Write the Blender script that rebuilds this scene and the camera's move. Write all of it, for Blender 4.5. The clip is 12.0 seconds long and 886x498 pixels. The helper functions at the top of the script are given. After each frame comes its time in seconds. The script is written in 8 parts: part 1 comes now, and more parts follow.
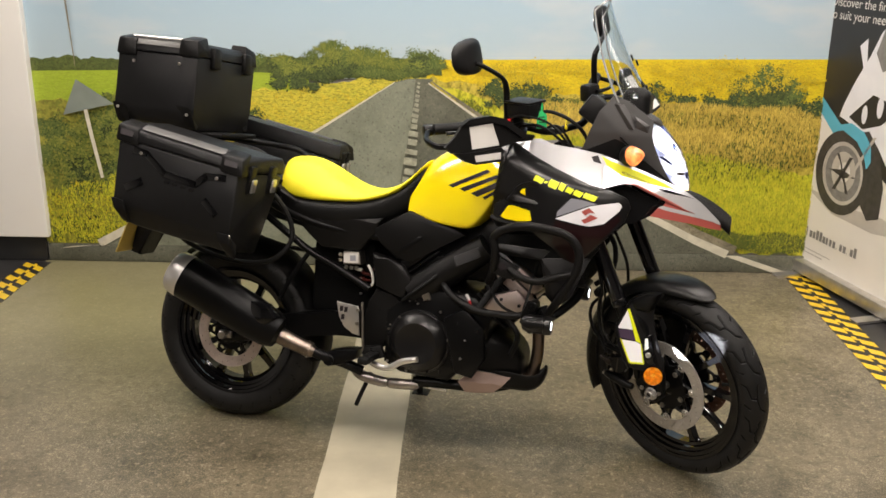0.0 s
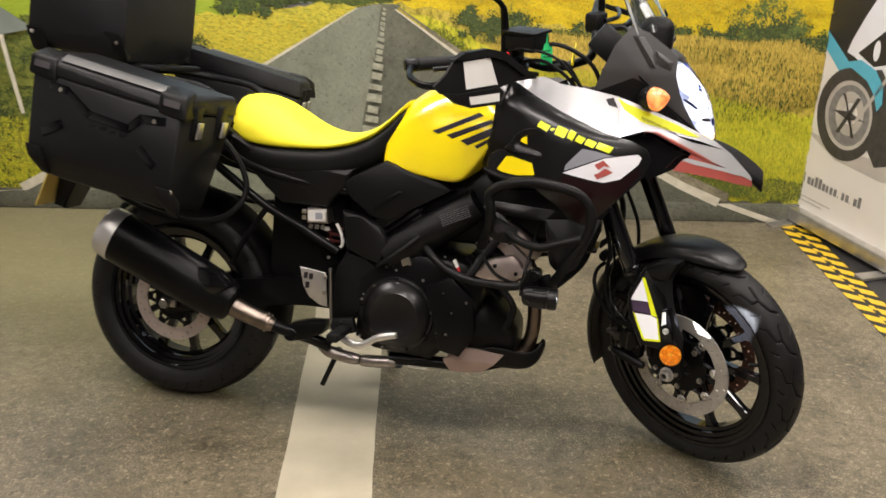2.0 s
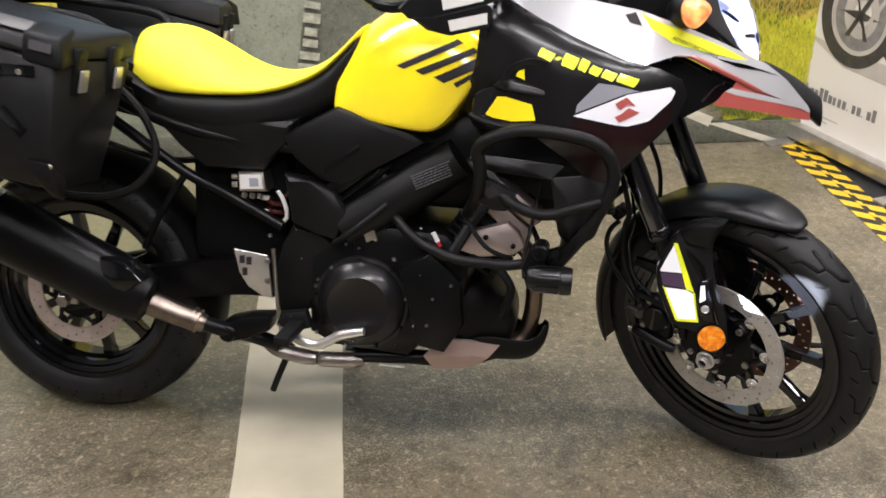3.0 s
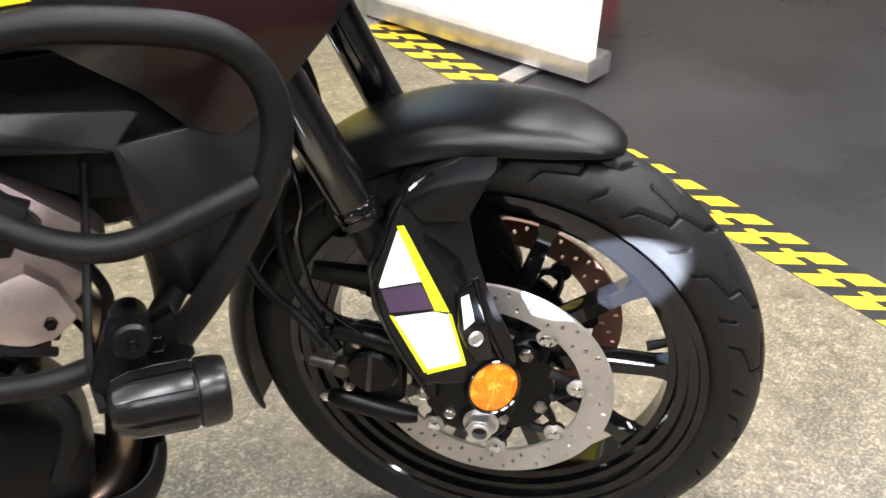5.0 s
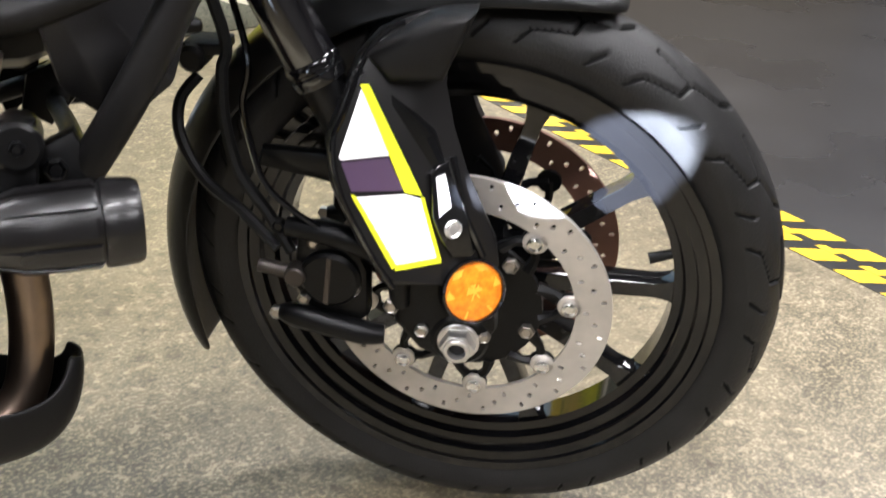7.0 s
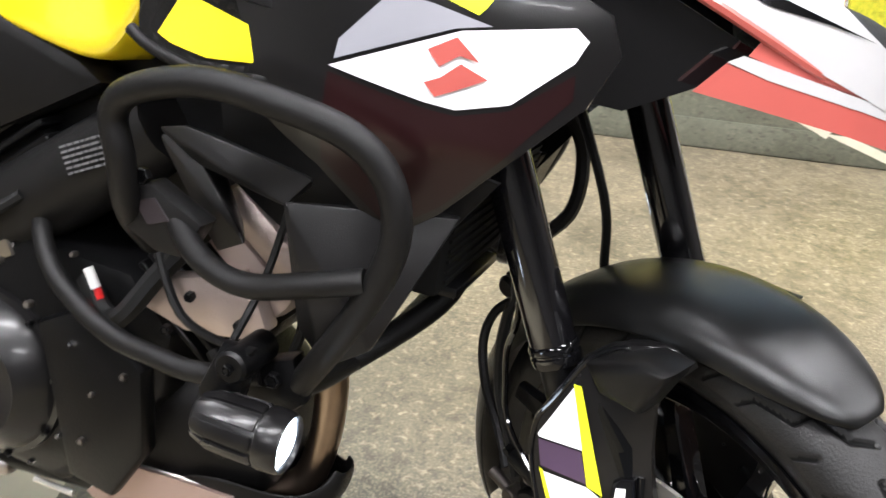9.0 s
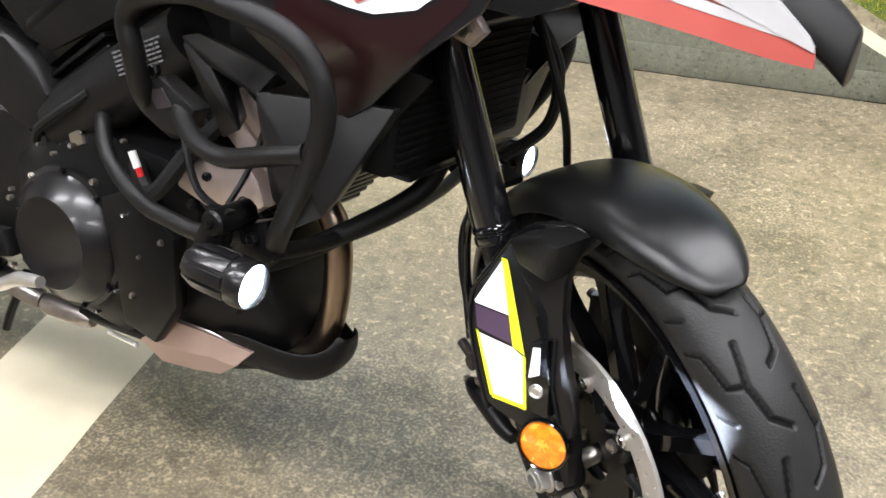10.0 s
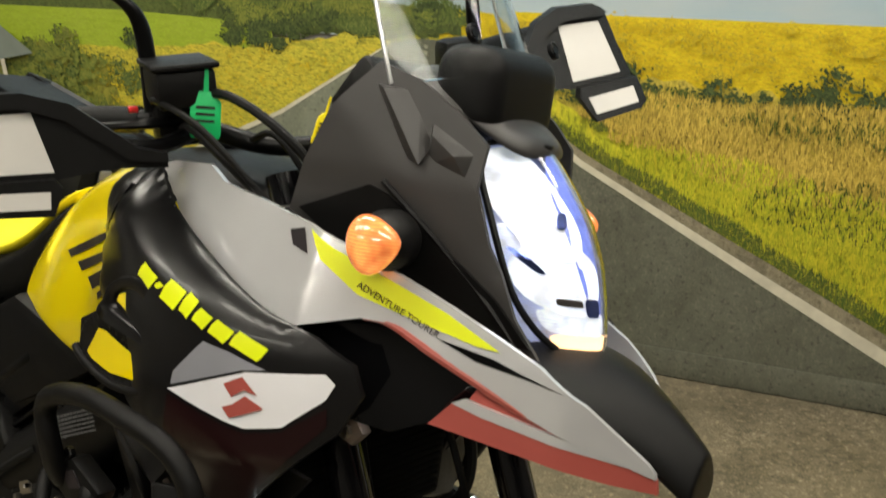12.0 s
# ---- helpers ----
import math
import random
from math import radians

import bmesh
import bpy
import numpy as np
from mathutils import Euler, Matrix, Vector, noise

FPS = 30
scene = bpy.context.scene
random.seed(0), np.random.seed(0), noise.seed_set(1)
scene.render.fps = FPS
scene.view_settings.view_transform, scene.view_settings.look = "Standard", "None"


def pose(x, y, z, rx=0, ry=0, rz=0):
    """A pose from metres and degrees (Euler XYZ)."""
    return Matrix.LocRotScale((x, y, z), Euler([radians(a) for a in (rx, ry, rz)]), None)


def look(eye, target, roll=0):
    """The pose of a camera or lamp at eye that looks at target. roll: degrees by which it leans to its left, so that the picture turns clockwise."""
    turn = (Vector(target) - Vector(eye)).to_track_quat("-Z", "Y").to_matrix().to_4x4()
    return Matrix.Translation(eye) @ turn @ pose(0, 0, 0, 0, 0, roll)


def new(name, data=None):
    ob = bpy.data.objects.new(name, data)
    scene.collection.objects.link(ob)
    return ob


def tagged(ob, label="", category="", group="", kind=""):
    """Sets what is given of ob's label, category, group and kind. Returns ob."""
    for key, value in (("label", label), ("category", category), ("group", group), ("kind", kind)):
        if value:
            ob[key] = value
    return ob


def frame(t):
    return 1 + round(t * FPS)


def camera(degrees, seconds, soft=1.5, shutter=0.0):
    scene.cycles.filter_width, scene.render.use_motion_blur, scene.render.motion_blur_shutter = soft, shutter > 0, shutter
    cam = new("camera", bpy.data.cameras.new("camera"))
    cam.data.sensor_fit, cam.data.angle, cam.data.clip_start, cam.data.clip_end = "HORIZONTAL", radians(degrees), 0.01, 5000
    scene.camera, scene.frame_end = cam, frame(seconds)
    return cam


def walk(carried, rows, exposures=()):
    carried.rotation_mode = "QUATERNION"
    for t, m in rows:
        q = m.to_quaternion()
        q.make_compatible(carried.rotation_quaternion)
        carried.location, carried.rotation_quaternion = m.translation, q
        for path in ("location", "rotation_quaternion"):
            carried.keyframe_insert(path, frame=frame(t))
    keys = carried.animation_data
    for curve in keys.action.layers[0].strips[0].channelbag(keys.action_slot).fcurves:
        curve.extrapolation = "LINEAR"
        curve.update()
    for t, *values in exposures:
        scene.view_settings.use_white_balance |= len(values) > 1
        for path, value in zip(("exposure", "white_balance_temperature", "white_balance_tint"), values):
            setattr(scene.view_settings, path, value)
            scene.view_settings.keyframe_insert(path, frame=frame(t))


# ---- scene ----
cam = camera(49.1, 12.0, soft=1.6, shutter=0.35)

# seconds, x, y, z, yaw, pitch, roll
PATH = [
    (0.0, -0.7890, -2.8788, 1.7570, 1.393, -18.616, 0.545),
    (0.5, -0.7827, -2.8677, 1.7534, 1.499, -18.599, 0.522),
    (1.0, -0.7742, -2.8350, 1.7538, 1.463, -18.748, 0.730),
    (1.5, -0.7801, -2.7007, 1.7265, 1.226, -20.175, 1.186),
    (2.0, -0.9085, -2.4037, 1.6710, -2.174, -22.588, 1.908),
    (2.5, -1.0016, -2.0742, 1.6260, -5.977, -24.954, 1.201),
    (3.0, -0.9537, -1.7924, 1.5517, -5.920, -27.740, 0.465),
    (3.5, -0.9383, -1.4973, 1.4448, -14.895, -29.315, 0.719),
    (3.7, -0.9388, -1.3522, 1.3943, -20.765, -30.242, 1.664),
    (5.5, -0.7088, -0.6670, 0.9998, -38.726, -31.268, 3.370),
    (6.0, -0.7348, -0.6717, 0.8840, -39.001, -28.371, 4.319),
    (6.5, -0.7441, -0.6839, 0.8471, -39.138, -29.017, 4.166),
    (7.0, -0.7158, -0.6887, 0.8843, -38.886, -28.618, 4.007),
    (7.5, -0.6740, -0.7263, 1.0197, -33.952, -28.070, 4.626),
    (7.7, -0.6543, -0.7323, 1.0770, -30.429, -27.655, 4.532),
    (9.3, -0.2704, -0.7853, 1.1941, 9.168, -31.198, 4.836),
    (9.5, -0.2042, -0.8242, 1.2086, 11.843, -32.109, 3.791),
    (10.0, -0.1002, -0.9080, 1.2200, 14.936, -33.754, 1.988),
    (10.5, 0.0229, -0.9001, 1.2741, 18.698, -30.932, 0.032),
    (11.0, 0.0931, -0.8510, 1.3356, 19.173, -27.613, 1.220),
    (11.5, 0.1003, -0.8191, 1.3806, 19.656, -23.700, 1.127),
    (12.0, 0.1079, -0.8171, 1.4156, 20.757, -19.770, 0.964),
]


def view(x, y, z, yaw, pitch, roll):
    a, b = radians(yaw), radians(pitch)
    way = Vector((-math.sin(a) * math.cos(b), math.cos(a) * math.cos(b), math.sin(b)))
    return look((x, y, z), Vector((x, y, z)) + way, roll)


walk(cam, [(t, view(*row)) for t, *row in PATH],
     exposures=[(0.0, -0.38, 6650, 12), (2.0, -0.32, 6400, 12), (2.5, -0.22, 6150, 14), (3.5, 0.13, 5800, 13), (5.5, 0.85, 5800, 11), (7.5, 0.8, 5800, 11), (9.5, 0.87, 5780, 10), (10.5, 0.74, 5780, 10), (11.0, 0.15, 6200, 7), (11.5, -0.5, 6350, 3), (12.0, -0.74, 6700, 3)])

# ---------------------------------------------------------------- light
world = bpy.data.worlds.new("world")
scene.world = world
world.use_nodes = True
world.node_tree.nodes["Background"].inputs[0].default_value = (1.0, 0.95, 0.86, 1)
world.node_tree.nodes["Background"].inputs[1].default_value = 0.03


def area_lamp(x, y, z, sx, sy, watts, colour=(1.0, 0.925, 0.85)):
    lamp = bpy.data.lights.new("panel_lamp", "AREA")
    lamp.shape, lamp.size, lamp.size_y, lamp.energy, lamp.color = "RECTANGLE", sx, sy, watts, colour
    ob = new("panel_lamp", lamp)
    ob.location = (x, y, z)
    return ob


CEILING = 2.95
PANELS = [(-2.6, 0.9), (-0.9, 0.9), (0.8, 0.9), (-2.6, -0.9), (-0.9, -0.9), (0.8, -0.9), (-1.7, -2.8), (0.6, -2.8), (2.6, 0.4)]
for px, py in PANELS:
    area_lamp(px, py, CEILING - 0.07, 1.15, 0.28, 46)

# ---------------------------------------------------------------- materials


def mat(name, colour, rough=0.5, metal=0.0, coat=0.0, vary=0.12, scale=8.0, bump=0.0, bscale=200.0, spec=0.5, island=None):
    """A surface with slow and fine variation of its colour and gloss, and a fine relief."""
    m = bpy.data.materials.new(name)
    m.use_nodes = True
    nt = m.node_tree
    b = nt.nodes["Principled BSDF"]
    b.inputs["Metallic"].default_value = metal
    b.inputs["Coat Weight"].default_value = coat
    b.inputs["Coat Roughness"].default_value = 0.06
    b.inputs["Specular IOR Level"].default_value = spec
    tc = nt.nodes.new("ShaderNodeTexCoord")
    n1 = nt.nodes.new("ShaderNodeTexNoise")
    n1.inputs["Scale"].default_value, n1.inputs["Detail"].default_value = scale, 6
    nt.links.new(tc.outputs["Object"], n1.inputs["Vector"])
    ramp = nt.nodes.new("ShaderNodeMapRange")
    ramp.inputs[1].default_value, ramp.inputs[2].default_value = 0.3, 0.7
    ramp.inputs[3].default_value, ramp.inputs[4].default_value = 1 - vary, 1 + vary
    nt.links.new(n1.outputs["Fac"], ramp.inputs[0])
    mul = nt.nodes.new("ShaderNodeVectorMath")
    mul.operation = "SCALE"
    if island:
        geo, cr = nt.nodes.new("ShaderNodeNewGeometry"), nt.nodes.new("ShaderNodeValToRGB")
        cr.color_ramp.elements[0].color, cr.color_ramp.elements[1].color = (*island[0], 1), (*island[-1], 1)
        for k, c in enumerate(island[1:-1]):
            cr.color_ramp.elements.new((k + 1) / (len(island) - 1)).color = (*c, 1)
        nt.links.new(geo.outputs["Random Per Island"], cr.inputs[0])
        nt.links.new(cr.outputs[0], mul.inputs[0])
    else:
        mul.inputs[0].default_value = colour
    nt.links.new(ramp.outputs[0], mul.inputs["Scale"])
    nt.links.new(mul.outputs[0], b.inputs["Base Color"])
    rr = nt.nodes.new("ShaderNodeMapRange")
    rr.inputs[3].default_value, rr.inputs[4].default_value = max(rough - 0.07, 0.02), min(rough + 0.07, 1)
    n2 = nt.nodes.new("ShaderNodeTexNoise")
    n2.inputs["Scale"].default_value, n2.inputs["Detail"].default_value = bscale, 3
    nt.links.new(tc.outputs["Object"], n2.inputs["Vector"])
    nt.links.new(n1.outputs["Fac"], rr.inputs[0])
    nt.links.new(rr.outputs[0], b.inputs["Roughness"])
    if bump:
        bp = nt.nodes.new("ShaderNodeBump")
        bp.inputs["Strength"].default_value, bp.inputs["Distance"].default_value = bump, 0.002
        nt.links.new(n2.outputs["Fac"], bp.inputs["Height"])
        nt.links.new(bp.outputs[0], b.inputs["Normal"])
    return m


def glow(name, colour, strength):
    m = bpy.data.materials.new(name)
    m.use_nodes = True
    b = m.node_tree.nodes["Principled BSDF"]
    b.inputs["Base Color"].default_value = (*colour, 1)
    b.inputs["Emission Color"].default_value = (*colour, 1)
    b.inputs["Emission Strength"].default_value = strength
    return m


def ribbed_glow(name, colour, light, low, high):
    """A moulded lamp lens: fine ribs that glow unevenly."""
    m = glow(name, colour, low)
    nt = m.node_tree
    b = nt.nodes["Principled BSDF"]
    b.inputs["Roughness"].default_value, b.inputs["Coat Weight"].default_value = 0.2, 0.8
    b.inputs["Emission Color"].default_value = (*light, 1)
    tc, w, n = nt.nodes.new("ShaderNodeTexCoord"), nt.nodes.new("ShaderNodeTexWave"), nt.nodes.new("ShaderNodeTexNoise")
    w.inputs["Scale"].default_value, w.inputs["Distortion"].default_value = 90, 1.5
    w.bands_direction = "Z"
    n.inputs["Scale"].default_value = 38
    r, mu = nt.nodes.new("ShaderNodeMapRange"), nt.nodes.new("ShaderNodeMath")
    mu.operation = "MULTIPLY"
    r.inputs[1].default_value, r.inputs[2].default_value, r.inputs[3].default_value, r.inputs[4].default_value = 0.36, 0.66, low, high
    nt.links.new(tc.outputs["Object"], w.inputs["Vector"])
    nt.links.new(tc.outputs["Object"], n.inputs["Vector"])
    nt.links.new(n.outputs["Fac"], r.inputs[0])
    rr = nt.nodes.new("ShaderNodeMapRange")
    rr.inputs[3].default_value, rr.inputs[4].default_value = 0.55, 1.0
    nt.links.new(w.outputs["Fac"], rr.inputs[0])
    nt.links.new(r.outputs[0], mu.inputs[0])
    nt.links.new(rr.outputs[0], mu.inputs[1])
    nt.links.new(mu.outputs[0], b.inputs["Emission Strength"])
    return m


def clear(name, colour, rough=0.02, ior=1.45):
    m = bpy.data.materials.new(name)
    m.use_nodes = True
    b = m.node_tree.nodes["Principled BSDF"]
    b.inputs["Base Color"].default_value = (*colour, 1)
    b.inputs["Transmission Weight"].default_value = 1.0
    b.inputs["Roughness"].default_value, b.inputs["IOR"].default_value = rough, ior
    return m


BLACK_PLASTIC = mat("black_plastic", (0.004, 0.0038, 0.0038), 0.42, bump=0.25, bscale=900, vary=0.25, spec=0.2)
BLACK_GLOSS = mat("black_gloss_paint", (0.003, 0.003, 0.0034), 0.09, coat=0.45, vary=0.15, spec=0.3)
FORK_BLACK = mat("black_anodised_tube", (0.004, 0.0038, 0.0045), 0.13, coat=0.4, vary=0.1, spec=0.5)
BLACK_METAL = mat("black_satin_metal", (0.0025, 0.0025, 0.0027), 0.32, vary=0.3, bump=0.15, bscale=300, spec=0.18)
BLACK_BAR = mat("black_powder_coat", (0.005, 0.0048, 0.0048), 0.4, bump=0.3, bscale=1200, spec=0.17)
SHROUD_BLACK = mat("satin_black_shroud", (0.0048, 0.0045, 0.0047), 0.3, bump=0.1, bscale=900, coat=0.12, spec=0.32)
WINE_BLACK = mat("wine_black_gloss", (0.012, 0.0035, 0.004), 0.3, coat=0.1, vary=0.1, spec=0.25)
DIM_PRINT = mat("dim_grey_print", (0.10, 0.10, 0.105), 0.45)
COWL_BLACK = mat("matt_black_cowl", (0.0055, 0.0052, 0.0055), 0.36, bump=0.2, bscale=900, vary=0.2, spec=0.35)
GREY_NOSE = mat("matt_charcoal_plastic", (0.042, 0.040, 0.039), 0.36, bump=0.2, bscale=1000, spec=0.4)
CASE_BLACK = mat("black_case_coating", (0.0065, 0.0065, 0.007), 0.4, bump=0.35, bscale=700, vary=0.2, spec=0.25)
YELLOW = mat("yellow_paint", (0.86, 0.68, 0.004), 0.2, coat=0.8, vary=0.03, scale=2)
SEAT_YELLOW = mat("yellow_seat_vinyl", (0.90, 0.80, 0.02), 0.55, bump=0.35, bscale=700, vary=0.06)
SEAT_BLACK = mat("black_seat_vinyl", (0.005, 0.005, 0.005), 0.5, bump=0.4, bscale=600, spec=0.2)
SILVER = mat("silver_paint", (0.78, 0.775, 0.785), 0.2, metal=0.5, coat=1.0, vary=0.05)
WHITE_DECAL = mat("pearl_white_decal", (0.74, 0.73, 0.76), 0.3, coat=0.4, vary=0.05)
GREY_DECAL = mat("grey_decal", (0.24, 0.24, 0.27), 0.32, coat=0.4, vary=0.06)
RED_DECAL = mat("dull_red_decal", (0.36, 0.075, 0.062), 0.35, coat=0.3, vary=0.06)
YELLOW_DECAL = mat("yellow_decal", (0.72, 0.78, 0.01), 0.35, vary=0.04)
DARK_DECAL = mat("dark_decal", (0.018, 0.014, 0.016), 0.5, spec=0.25)
PURPLE_DECAL = mat("dark_purple_reflective", (0.06, 0.035, 0.07), 0.35)
PATCH_GREY = mat("pale_grey_patch", (0.58, 0.56, 0.53), 0.4, vary=0.06)
REFLECTIVE = mat("white_reflective_sheet", (0.85, 0.85, 0.87), 0.45, vary=0.03)
RUBBER = mat("tyre_rubber", (0.0105, 0.0102, 0.0101), 0.48, bump=0.3, bscale=400, vary=0.3, scale=14, spec=0.24)
RUBBER_PART = mat("soft_rubber", (0.004, 0.004, 0.004), 0.55, bump=0.3, bscale=500, spec=0.2)
# near-black for deep places; in the tread it paints the shade of the grooves
SHADE_BLACK = mat("deep_shade_black", (0.003, 0.003, 0.003), 0.85, spec=0.1)
STRIP = mat("dull_alu_strip", (0.09, 0.088, 0.085), 0.45, metal=0.5, vary=0.1)
STEEL = mat("machined_steel", (0.42, 0.39, 0.35), 0.34, metal=1.0, vary=0.12, scale=30)
ALU = mat("brushed_aluminium", (0.62, 0.60, 0.58), 0.35, metal=0.9, vary=0.1, scale=25)
ALU_ROUGH = mat("cast_aluminium", (0.42, 0.35, 0.32), 0.45, metal=0.75, vary=0.15, bump=0.3, bscale=350)
GUARD_PLASTIC = mat("satin_black_mudguard", (0.004, 0.004, 0.004), 0.3, bump=0.15, bscale=900, vary=0.2, spec=0.3)
DISC_STEEL = mat("ground_steel_disc", (0.46, 0.43, 0.39), 0.38, metal=0.55, vary=0.12, scale=30)
# steel of the left disc; the dark brown it reflects is put into its colour
DISC_BROWN_SHEEN = mat("steel_disc_brown_reflection", (0.17, 0.09, 0.065), 0.4, metal=0.7, vary=0.2, scale=20)
REAR_DISC = mat("warm_steel_disc", (0.55, 0.46, 0.42), 0.45, metal=0.6, vary=0.12, scale=30)
CHROME = mat("bright_chrome", (0.8, 0.8, 0.8), 0.12, metal=1.0, vary=0.05)
PIPE_STEEL = mat("brownish_pipe_steel", (0.25, 0.205, 0.17), 0.32, metal=1.0, vary=0.3, scale=25)
HEADER = mat("heat_tinted_steel", (0.27, 0.205, 0.155), 0.3, metal=1.0, vary=0.35, scale=9)
MUFF_END = mat("satin_alu_end", (0.7, 0.68, 0.66), 0.38, metal=0.8, vary=0.08)
CAT_STEEL = mat("dull_brownish_steel", (0.30, 0.27, 0.25), 0.36, metal=0.9, vary=0.3, scale=22)
SKID_PLATE = mat("pinkish_alu_plate", (0.47, 0.35, 0.31), 0.4, metal=0.7, vary=0.1)
WHITE_LABEL = mat("white_label", (0.62, 0.62, 0.6), 0.5)
GREEN_TAG = mat("green_plastic_tag", (0.01, 0.42, 0.12), 0.4)
YELLOW_TAG = mat("yellow_plastic_tag", (0.75, 0.62, 0.01), 0.4)
AMBER = mat("amber_reflector", (0.75, 0.20, 0.004), 0.18, coat=0.9, vary=0.35, scale=120)
AMBER_LINE = mat("pale_amber_line", (0.85, 0.36, 0.03), 0.2, coat=0.8)
AMBER_GLOW = ribbed_glow("amber_lamp_glow", (0.75, 0.2, 0.06), (1.0, 0.31, 0.08), 0.2, 2.4)
DARK_STEEL = mat("dull_dark_steel", (0.06, 0.052, 0.046), 0.42, metal=0.8, vary=0.3, scale=20)
BLUE_CHROME = mat("bluish_reflector", (0.2, 0.27, 0.72), 0.16, metal=1.0, vary=0.25, scale=12)
LETTER_YELLOW = mat("lime_yellow_lettering", (0.72, 0.80, 0.01), 0.32, coat=0.4, vary=0.03)
SPRING_RED = mat("dark_red_spring", (0.045, 0.007, 0.005), 0.4, vary=0.2)
RED_GLASS = mat("red_plastic", (0.5, 0.02, 0.02), 0.3)
LED = glow("led_lens_glow", (0.85, 0.93, 1.0), 9.0)
LAMP_GLOW = ribbed_glow("headlamp_glow", (0.6, 0.62, 0.68), (0.86, 0.92, 1.0), 0.3, 1.45)
REFLECTOR_GLOW = ribbed_glow("lit_reflector", (0.5, 0.52, 0.6), (0.42, 0.5, 0.95), 0.25, 1.1)
BLUE_GLOW = ribbed_glow("bluish_lit_lens", (0.12, 0.16, 0.5), (0.28, 0.36, 0.9), 0.12, 0.75)
WARM_GLOW = glow("position_lamp_glow", (1.0, 0.6, 0.32), 3.0)
LENS = clear("lamp_lens", (0.93, 0.95, 1.0))
SCREEN = clear("smoky_acrylic", (0.86, 0.88, 0.88), 0.03, 1.2)
SCREEN_RIM = mat("polished_screen_rim", (0.3, 0.3, 0.3), 0.15, vary=0.1, scale=20, coat=0.6)
MIRROR = mat("mirror_glass", (0.85, 0.85, 0.85), 0.03, metal=1.0, vary=0.0)
PLATE_YELLOW = mat("number_plate_yellow", (0.5, 0.36, 0.08), 0.45)

# ---------------------------------------------------------------- mesh helpers


def part(name, bm, material, parent, label="", smooth=40):
    """Links a bmesh as one mesh object under a thing or a part."""
    me = bpy.data.meshes.new(name)
    bmesh.ops.recalc_face_normals(bm, faces=bm.faces)
    bm.to_mesh(me)
    bm.free()
    if smooth:
        me.shade_smooth()
        me.set_sharp_from_angle(angle=radians(smooth))
    for m in (material if isinstance(material, (list, tuple)) else [material]):
        me.materials.append(m)
    ob = new(name, me)
    if parent is not None:
        ob.parent = parent
    if label:
        tagged(ob, label)
    return ob


def thing(name, label, category, m=None, group=""):
    ob = new(name)
    ob.empty_display_size = 0.1
    if m is not None:
        ob.matrix_world = m
    return tagged(ob, label, category, group)


def box(bm, x0, x1, y0, y1, z0, z1, bevel=0.0, m=None, segs=2):
    r = bmesh.ops.create_cube(bm, size=1)
    mm = Matrix.LocRotScale(((x0 + x1) / 2, (y0 + y1) / 2, (z0 + z1) / 2), None, (x1 - x0, y1 - y0, z1 - z0))
    bmesh.ops.transform(bm, matrix=mm, verts=r["verts"])
    vs = r["verts"]
    if bevel:
        es = list({e for v in vs for e in v.link_edges})
        out = bmesh.ops.bevel(bm, geom=es, offset=bevel, segments=segs, affect="EDGES", profile=0.5)
        vs = list({v for f in out["faces"] for v in f.verts} | {v for v in vs if v.is_valid})
    if m is not None:
        bmesh.ops.transform(bm, matrix=m, verts=vs)
    return vs


def catmull(pts, n=6, closed=False):
    P = [Vector(p) for p in pts]
    if len(P) < 3:
        return P
    out, N = [], len(P)
    for i in range(N if closed else N - 1):
        if closed:
            a, b, c, d = P[i - 1], P[i], P[(i + 1) % N], P[(i + 2) % N]
        else:
            a, b, c, d = P[max(i - 1, 0)], P[i], P[i + 1], P[min(i + 2, N - 1)]
        for k in range(n):
            t = k / n
            out.append(0.5 * ((2 * b) + (c - a) * t + (2 * a - 5 * b + 4 * c - d) * t * t + (3 * b - a - 3 * c + d) * t ** 3))
    if not closed:
        out.append(P[-1])
    return out


def tube(bm, pts, r, seg=10, n=6, closed=False, smooth=True, caps=True):
    """A round bar along a smooth line; r is one radius or one for each point."""
    P = catmull(pts, n, closed) if smooth else [Vector(p) for p in pts]
    N = len(P)
    rs = [r] * N if not isinstance(r, (list, tuple)) else [float(np.interp(i / (N - 1), np.linspace(0, 1, len(r)), r)) for i in range(N)]
    rings, up = [], None
    for i in range(N):
        if closed:
            tan = (P[(i + 1) % N] - P[i - 1]).normalized()
        else:
            tan = (P[min(i + 1, N - 1)] - P[max(i - 1, 0)]).normalized()
        if up is None:
            up = tan.orthogonal().normalized()
        else:
            up = (up - tan * up.dot(tan)).normalized()
        side = tan.cross(up)
        rings.append([bm.verts.new(P[i] + (up * math.cos(2 * math.pi * k / seg) + side * math.sin(2 * math.pi * k / seg)) * rs[i]) for k in range(seg)])
    for i in range(N if closed else N - 1):
        a, b = rings[i], rings[(i + 1) % N]
        for k in range(seg):
            bm.faces.new([a[k], a[(k + 1) % seg], b[(k + 1) % seg], b[k]])
    if not closed and caps:
        bm.faces.new(rings[0])
        bm.faces.new(rings[-1])
    return [v for ring in rings for v in ring]


